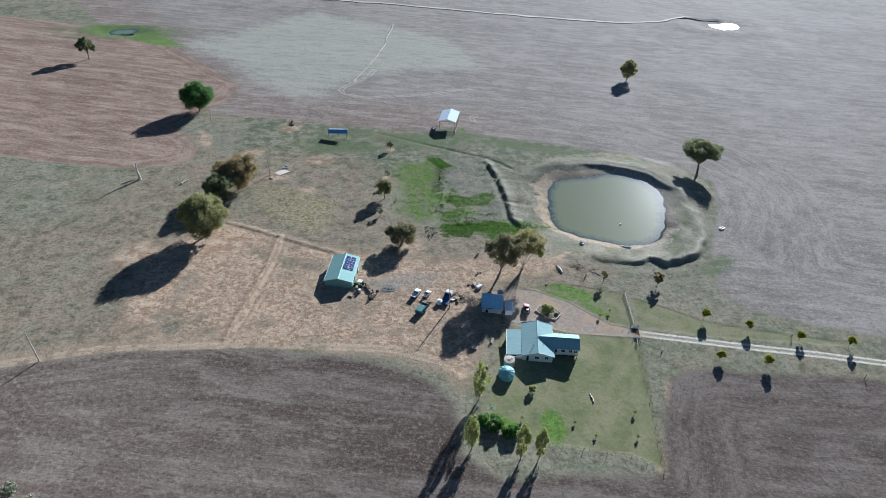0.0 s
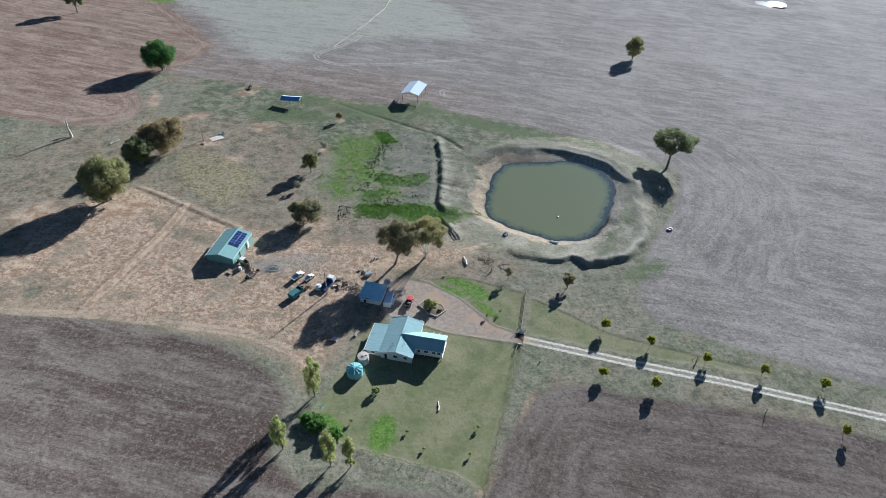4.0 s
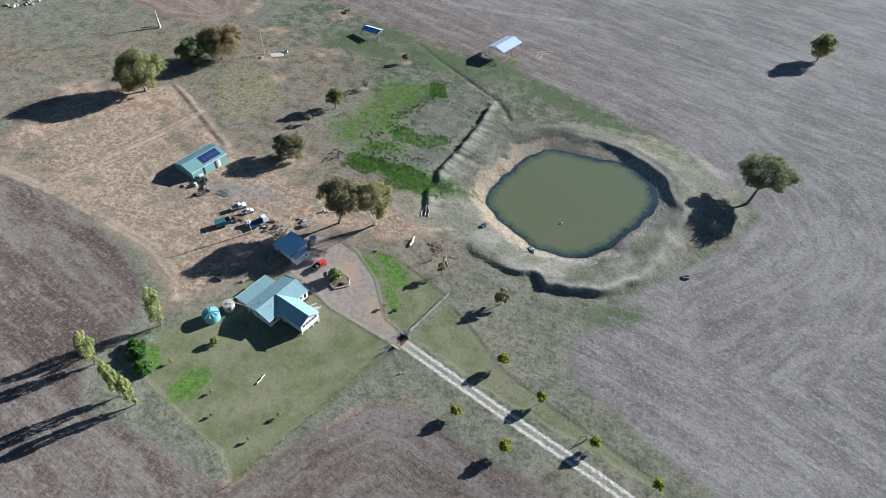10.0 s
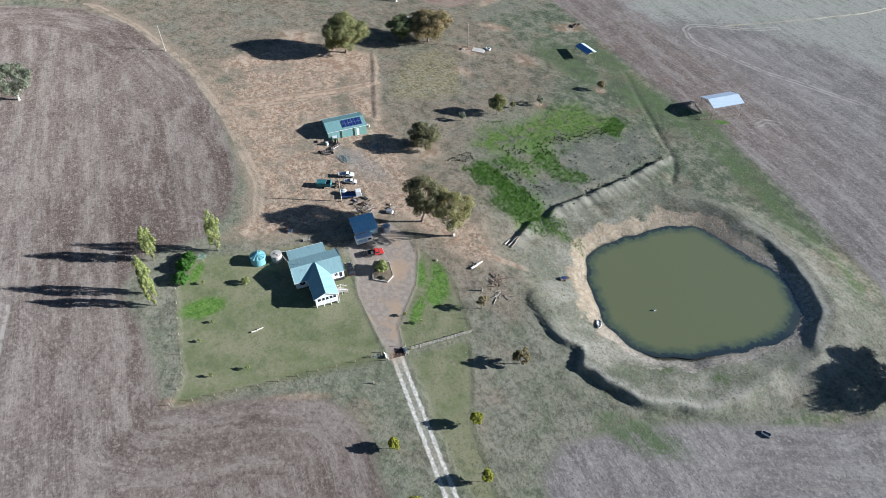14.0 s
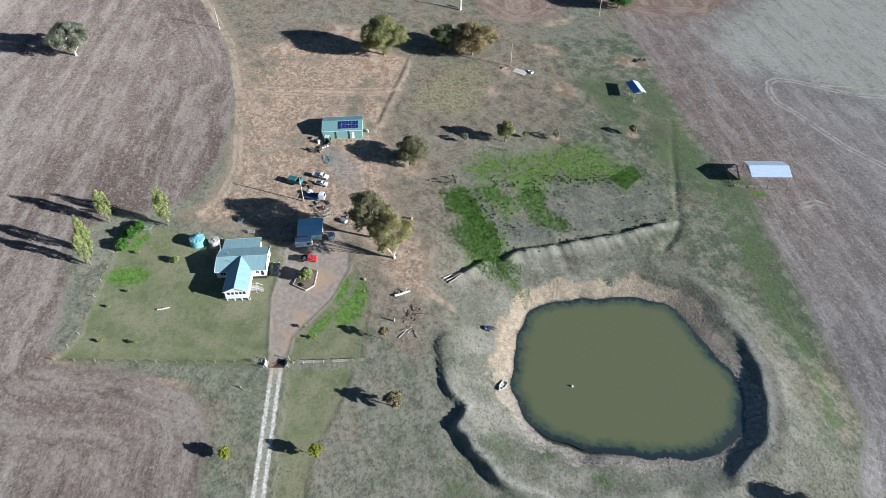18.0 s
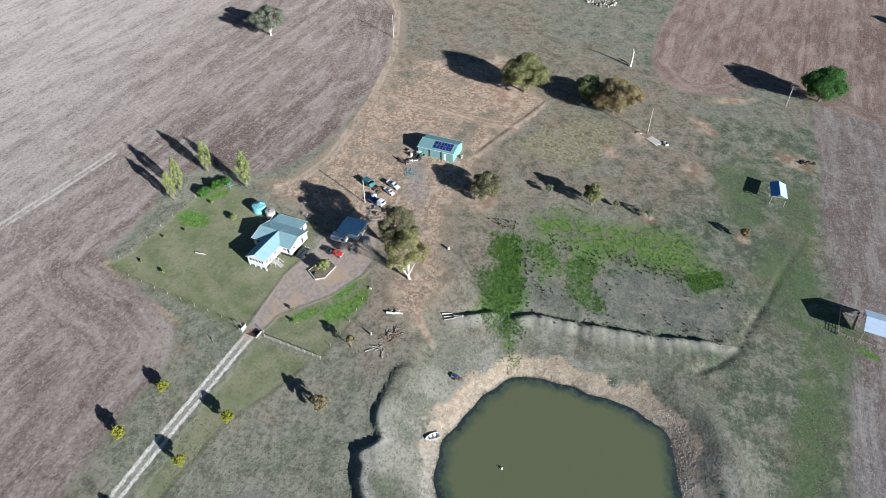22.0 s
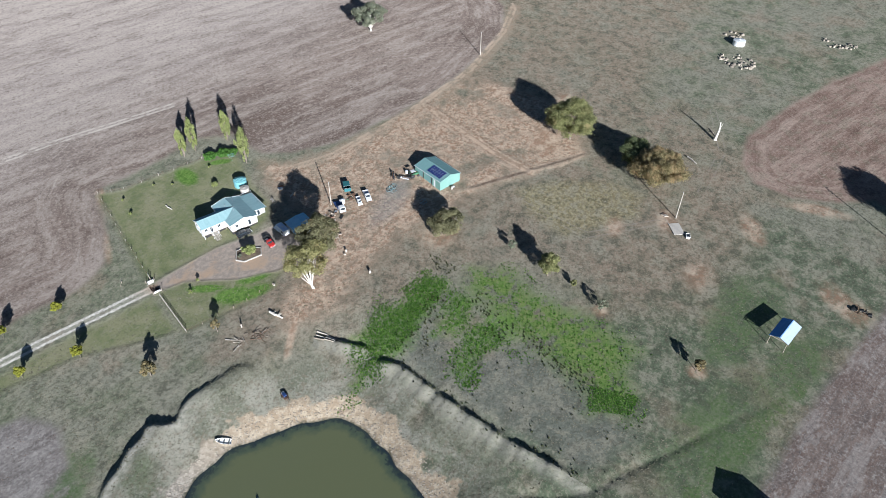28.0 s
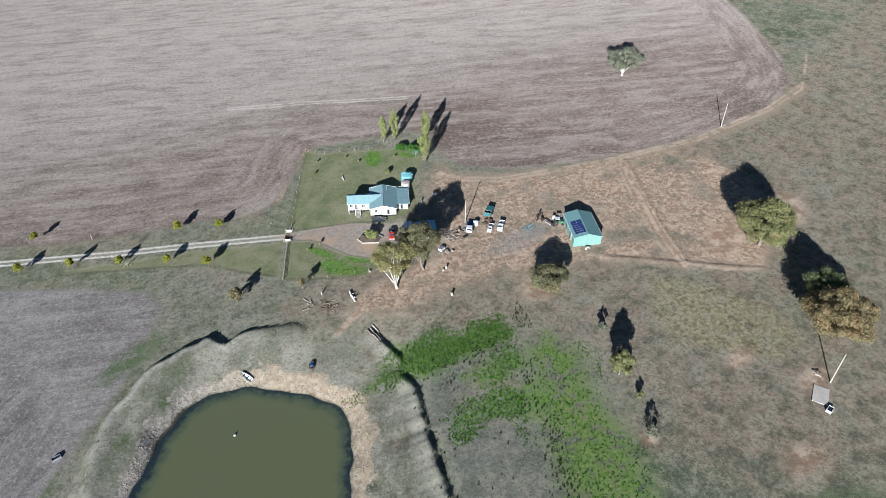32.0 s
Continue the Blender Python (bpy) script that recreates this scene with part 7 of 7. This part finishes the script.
def clothes_hoist(x, y):
    h = thing("clothes_hoist", x, y, 18, label="green rotary clothes hoist standing on the lawn", category="clothes hoist", sink=0.1)
    part("mast", tube((0, 0, 0), (0, 0, 2.3), 0.035, 0.03, 8), HOIST, h)
    arms = [(1.5 * math.cos(k * math.pi / 2), 1.5 * math.sin(k * math.pi / 2), 2.35) for k in range(4)]
    for a in arms:
        part("arm", tube((0, 0, 1.9), a, 0.035, 0.03, 7), HOIST, h)
    for f in (0.45, 0.65, 0.85, 1.0):
        bm = bmesh.new()
        ring = [(a[0] * f, a[1] * f, 1.9 + 0.45 * f) for a in arms]
        for a, b in zip(ring, ring[1:] + ring[:1]):
            tube(a, b, 0.016, segs=5, bm=bm)
        part("line", bm, HOIST, h)
    return h


HOIST = paint("hoist_green", (0.22, 0.42, 0.34), (0.32, 0.52, 0.44), 0.5, 0.1)
clothes_hoist(-53.2, -24.2)


def side_gate():
    g = thing("side_gate", -1.0, -3.6, 246, label="low steel farm gate beside the cattle grid", category="gate")
    for z in (0.25, 0.55, 0.85, 1.15):
        part("rail", tube((0, 0, z), (2.4, 0, z - 0.03), 0.03), STEEL, g)
    for x in (0.0, 1.2, 2.4):
        part("stile", tube((x, 0, 0.1), (x, 0, 1.2), 0.03), STEEL, g)
    part("post", tube((-0.15, 0, -0.4), (-0.15, 0, 1.4), 0.1), TIMBER, g)
    return g


side_gate()


def pole(x, y, tall, label, arms=1, turn=0.0, stay=None):
    p = thing("power_pole", x, y, turn, label=label, category="pole", sink=0.3)
    part("pole", tube((0, 0, 0), (0, 0, tall + 0.3), 0.17, 0.11, 12), TIMBER_PALE, p)
    for k in range(arms):
        z = tall - 0.1 - 0.7 * k
        arm = part("cross_arm", box(-1.2, 1.2, 0.09, 0.19, z, z + 0.12, 0.015), TIMBER_PALE, p)
        for x0 in (-1.1, -0.4, 0.4, 1.1):
            part("insulator", lathe([(0.05, 0), (0.07, 0.05), (0.04, 0.1), (0.06, 0.14), (0.02, 0.18)], 8, at=(x0, 0.14, z + 0.12)), CONCRETE, arm)
    if not arms:
        part("cap", lathe([(0.12, 0), (0.12, 0.05), (0.02, 0.08)], 10, at=(0, 0, tall + 0.3)), STEEL, p)
        part("insulator", lathe([(0.05, 0), (0.07, 0.05), (0.04, 0.1), (0.06, 0.14), (0.02, 0.18)], 8, at=(0, 0.14, tall - 0.3)), CONCRETE, p)
    if stay:
        part("stay_wire", tube((0, 0, tall - 1.0), (stay[0], stay[1], gz(x + stay[0], y + stay[1]) - gz(x, y)), 0.02, segs=5), STEEL, p)
    return p


pole(-164.5, 11.0, 9.8, "tall grey timber power pole at the field edge", 0)
pole(-106.6, 114.7, 9.8, "tall grey timber power pole beside a slab", 0)
pole(-53.6, 19.1, 8.5, "grey timber power pole in the machinery yard", 0)
pole(-133.0, 172.0, 9.0, "timber power pole with cross-arms at the red field", 2, 30)

# ---- more trees and shrubs ----
tree("young_tree", -53.1, 136.7, 4.4, 3.4, "brown", "small brownish tree near the marsh", 71, 0.1, 0.3, leaves=420, size=0.3, lobes=6)
tree("young_tree", 20.4, 22.3, 5.4, 4.8, "brown", "small brown-leaved tree on the dry verge", 72, 0.13, 0.25, leaves=800, size=0.3, lobes=7)
tree("young_tree", 2.0, 26.2, 5.0, 3.0, "brown", "thin half-bare young tree", 73, 0.1, 0.35, leaves=260, size=0.28, lobes=6)
tree("young_tree", -58.7, 108.9, 4.2, 3.4, "grey", "nearly bare grey young tree near the marsh", 74, 0.1, 0.2, leaves=220, size=0.26, lobes=8)
tree("young_tree", -66.5, 77.5, 3.8, 3.0, "grey", "half-bare grey tree in dry grass", 75, 0.1, 0.25, leaves=260, size=0.28, lobes=7)
tree("young_tree", -63.0, 99.0, 2.6, 2.2, "olive", "small olive shrub tree near the marsh", 76, 0.08, 0.2, leaves=260, size=0.28, lobes=6)
tree("shrub", -50.2, -31.6, 2.4, 5.0, "leafy", "large bright green spreading shrub by the poplars", 77, 0.12, 0.08, leaves=1500, size=0.36, lobes=10)
tree("shrub", -53.6, -29.2, 2.8, 5.2, "leafy", "bright green shrub among the poplars", 78, 0.1, 0.08, leaves=1100, size=0.34, lobes=9)
tree("shrub", -56.4, -26.8, 2.2, 4.0, "leafy", "bright green shrub at the end of the hedge", 84, 0.1, 0.08, leaves=800, size=0.32, lobes=8)
tree("shrub", -40.2, -18.8, 2.2, 2.3, "lime", "round clipped shrub on the lawn", 79, 0.08, 0.1, leaves=600, size=0.2, lobes=9)
tree("shrub", -24.0, 12.8, 3.0, 4.4, "lime", "yellow-green bush in the raised garden bed", 80, 0.1, 0.12, leaves=1100, size=0.3, lobes=9)
tree("shrub", -21.3, 11.2, 1.0, 1.8, "grey", "low grey-green shrub in the garden bed", 81, 0.05, 0.1, leaves=240, size=0.2, lobes=6)
tree("paddock_tree", -205.0, 268.0, 13.0, 11.0, "dark", "dark eucalyptus in the far red field", 82, 0.4, 0.3, leaves=2400, size=0.5, lobes=9)
for k, (x, y, h) in enumerate(((-7.6, 8.5, 1.6), (-3.4, 10.2, 1.8), (-46.0, -27.5, 1.5), (-33.0, -31.0, 1.2), (-16.0, -30.5, 1.6), (-19.0, -38.0, 1.4), (-29.5, -36.0, 1.2))):
    tree("young_tree", x, y, h, h * 0.7, "lime", "tiny young fruit tree staked on the lawn", 90 + k, 0.04, 0.35, leaves=90, size=0.17, lobes=5, group="young trees on the lawn")


def white_tank(x, y):
    return water_tank("water_tank", x, y, 2.6, 2.2, WHITE, "round white water tank on the far green pasture", 0.4, 0, 4)


white_tank(-235.0, 103.0)


# ---- what nobody could count: tussocks, reeds, stones, clods ----
def scatter(name, spots, shape, mat, label, category, chunk=None):
    """One object of many small pieces: shape gives the vertices and faces of a unit piece; spots are x, y, z, size, height, turn."""
    uv, uf = np.array(shape[0], float), np.array(shape[1], int)
    s = np.array(spots, float)
    c, sn = np.cos(s[:, 5])[:, None], np.sin(s[:, 5])[:, None]
    x = (uv[None, :, 0] * c - uv[None, :, 1] * sn) * s[:, 3:4] + s[:, 0:1]
    y = (uv[None, :, 0] * sn + uv[None, :, 1] * c) * s[:, 3:4] + s[:, 1:2]
    z = uv[None, :, 2] * s[:, 4:5] + s[:, 2:3]
    co = np.stack([x, y, z], 2).reshape(-1, 3)
    fc = (uf[None] + (np.arange(len(s)) * len(uv))[:, None, None]).reshape(-1, uf.shape[1])
    me = bpy.data.meshes.new(name)
    k = uf.shape[1]
    me.vertices.add(len(co)), me.loops.add(fc.size), me.polygons.add(len(fc))
    me.vertices.foreach_set("co", co.astype(np.float32).ravel())
    me.loops.foreach_set("vertex_index", fc.astype(np.int32).ravel())
    me.polygons.foreach_set("loop_start", np.arange(0, fc.size, k, dtype=np.int32))
    me.update(calc_edges=True)
    me.materials.append(mat)
    return tagged(new(name, me), label, category, kind="stuff")


TUFT = ([(-0.5, -0.1, 0), (0.5, -0.1, 0), (0.15, 0.35, 1), (-0.1, 0.5, 0), (0.1, -0.5, 0), (-0.4, 0.0, 0.85), (0.4, -0.4, 0), (0.3, 0.5, 0), (0.55, 0.1, 0.7)],
        [(0, 1, 2), (3, 4, 5), (6, 7, 8)])
LUMP = ([(-0.5, -0.4, -0.2), (0.5, -0.45, -0.2), (0.45, 0.5, -0.2), (-0.5, 0.42, -0.2), (-0.28, -0.25, 0.7), (0.33, -0.2, 1.0), (0.22, 0.32, 0.8), (-0.3, 0.22, 0.9)],
        [(4, 5, 6, 7), (0, 1, 5, 4), (1, 2, 6, 5), (2, 3, 7, 6), (3, 0, 4, 7)])


def tint(name, stops, rough=0.9, blade=0.0):
    n = Nodes(name, rough, 0.0, 0.15)
    col = n.ramp(n.random("island"), stops)
    n.set("Base Color", col)
    if blade:
        thin = n.t.nodes.new("ShaderNodeBsdfTranslucent")
        n.plug(col, thin.inputs["Color"])
        both = n.t.nodes.new("ShaderNodeMixShader")
        both.inputs[0].default_value = blade
        n.t.links.new(n.b.outputs[0], both.inputs[1]), n.t.links.new(thin.outputs[0], both.inputs[2])
        n.t.links.new(both.outputs[0], n.t.nodes["Material Output"].inputs["Surface"])
    return n.m


GRASS_TINT = tint("tussock_grass", [(0.0, (0.18, 0.18, 0.115)), (0.35, (0.22, 0.205, 0.135)), (0.7, (0.30, 0.26, 0.18)), (1.0, (0.40, 0.36, 0.27))], blade=0.3)
REED_TINT = tint("reed_green", [(0.0, (0.055, 0.14, 0.022)), (0.5, (0.115, 0.245, 0.038)), (1.0, (0.23, 0.35, 0.075))], blade=0.45)
RUSH_TINT = tint("rush_dark", [(0.0, (0.025, 0.035, 0.014)), (1.0, (0.07, 0.075, 0.03))])
STONE_TINT = tint("bank_stone", [(0.0, (0.24, 0.205, 0.165)), (0.5, (0.38, 0.325, 0.255)), (1.0, (0.52, 0.45, 0.355))])
CLOD_TINT = tint("field_clod", [(0.0, (0.13, 0.095, 0.075)), (0.5, (0.22, 0.17, 0.14)), (0.85, (0.27, 0.22, 0.18)), (1.0, (0.36, 0.31, 0.25))])
rng = np.random.default_rng(5)


def throw(n, x0, x1, y0, y1):
    return rng.uniform(x0, x1, n), rng.uniform(y0, y1, n)


def rows_of(x, y, size, tall, lift=0.0):
    n = len(x)
    return np.stack([x, y, height(x, y) + lift, rng.uniform(*size, n), rng.uniform(*tall, n), rng.uniform(0, 6.28, n)], 1)


def patchy(x, y, scale, seed):
    """A cheap smooth random field between 0 and 1."""
    r = np.random.default_rng(seed)
    v = np.zeros(len(x))
    for _ in range(6):
        a, ph, k = r.uniform(0, 6.28), r.uniform(0, 6.28), scale * r.uniform(0.5, 2.0)
        v += np.sin((x * np.cos(a) + y * np.sin(a)) * k + ph)
    return 0.5 + v / 7.0


x, y = throw(150000, -215, 100, -55, 190)
ok = (sdf(FIELD_A, x, y) > 0.5) & (sdf(FIELD_C, x, y) > 0.5) & (sdf(FIELD_D, x, y) > 0.5) & (sdf(DRIVE, x, y) > 0.3) & (pond_distance(x, y) > 6) & (way(ROAD, x, y)[0] > 2.3)
ok &= (sdf(LAWN, x, y) > 0) & (rng.uniform(0, 1, len(x)) < np.clip(patchy(x, y, 0.18, 1) * 1.3 - 0.15, 0.05, 1))
for bx, by, r in ((-32.7, -1.9, 11), (-84.2, 40, 8), (-40.2, 18, 5)):
    ok &= np.hypot(x - bx, y - by) > r
scatter("grass", rows_of(x[ok], y[ok], (0.2, 0.5), (0.02, 0.06)), TUFT, GRASS_TINT, "dry pasture tussocks, straw-pale and olive", "grass")

x, y = throw(70000, -62, 6, 50, 130)
m = np.minimum.reduce([sdf(p, x, y) for p in MARSH + [MARSH_ARM]]) + 2.5 * (patchy(x, y, 0.5, 2) - 0.5)
m = m + 5.0 * (patchy(x, y, 0.25, 12) - 0.5) + 2.5 * (patchy(x, y, 0.9, 22) - 0.5)
ok = (m + rng.normal(0, 1.1, len(x)) < 0.4) & (rng.uniform(0, 1, len(x)) < np.where((sdf(MARSH[1], x, y) < 1.5) | (sdf(MARSH_ARM, x, y) < 1.5), 0.5, 1.0) * np.where((sdf(MARSH[2], x, y) < 3) & (sdf(MARSH_END, x, y) > 1), 0.12, 0.95))
scatter("reeds", rows_of(x[ok], y[ok], (0.25, 0.6), (0.08, 0.24)), TUFT, REED_TINT, "dense green reeds and weeds in the marsh", "reeds")

RUSH_LINES = [[(-40.3, 90.2), (-40.1, 97.4), (-36.0, 103.9), (-35.8, 110.9), (-33.7, 115.2)], [(-38.7, 68.6), (-25.7, 70.9), (-23.1, 74.1)], [(-15.0, 74), (-14.4, 84), (-13.2, 94), (-12.6, 103)], [(-50.1, 60.7), (-49.1, 66.9)],
              [(-44.4, 78.4), (-42.1, 83.5), (-37.2, 88.3)], [(-12.4, 108), (-12.4, 122)], [(-15.6, 69), (-16.6, 73)]]
x, y = throw(12000, -62, -8, 56, 132)
near = np.minimum.reduce([way(l, x, y)[0] for l in RUSH_LINES])
ok = rng.uniform(0, 1, len(x)) < 0.34 * np.exp(-((near / np.where(x > -18, 0.8, 2.2)) ** 2)) + 0.018 * (sdf(MUD_FLAT, x, y) < 4)
scatter("rushes", rows_of(x[ok], y[ok], (0.28, 0.6), (0.25, 0.5)), TUFT, RUSH_TINT, "dark scattered rush tussocks round the marsh", "rushes")

x, y = throw(30000, -8, 68, 40, 122)
d = pond_distance(x, y)
west = smooth(x - 0.12 * y, 20.0, 2.0)
ok = (d > 0.2) & (d < 3.4 + 2.6 * west) & (rng.uniform(0, 1, len(x)) < np.clip(1.15 - d / 7, 0, 1))
scatter("bank_stones", rows_of(x[ok], y[ok], (0.16, 0.42), (0.03, 0.09)), LUMP, STONE_TINT, "broken pale stones lining the dam edge", "stones")

x, y = throw(12000, -190, 100, -120, 10)
fa = sdf(FIELD_A, x, y)
ok = (fa < -0.5) & (rng.uniform(0, 1, len(x)) < 0.9)
x2, y2 = throw(5000, 40, 150, -25, 170)
fc = sdf(FIELD_C, x2, y2)
ok2 = fc < -0.5
x3, y3 = throw(5000, -130, 60, 140, 240)
ok3 = sdf(FIELD_C, x3, y3) < -0.5
xx, yy = np.concatenate([x[ok], x2[ok2], x3[ok3]]), np.concatenate([y[ok], y2[ok2], y3[ok3]])
scatter("field_clods", rows_of(xx, yy, (0.14, 0.36), (0.02, 0.05)), LUMP, CLOD_TINT, "earth clods and straw scattered over the ploughed fields", "soil")

x, y = throw(900, -262, -205, 95, 150)
ok = np.hypot((x + 219) / 6, (y - 107) / 8) < 1
ok |= np.hypot((x + 243) / 4, (y - 100) / 5) < 1
ok |= np.hypot((x + 262) / 7, (y - 140) / 8) < 1
scatter("rocks", rows_of(x[ok], y[ok], (0.6, 1.8), (0.3, 0.9)), LUMP, STONE_TINT, "pale rock outcrop on green pasture", "rocks")
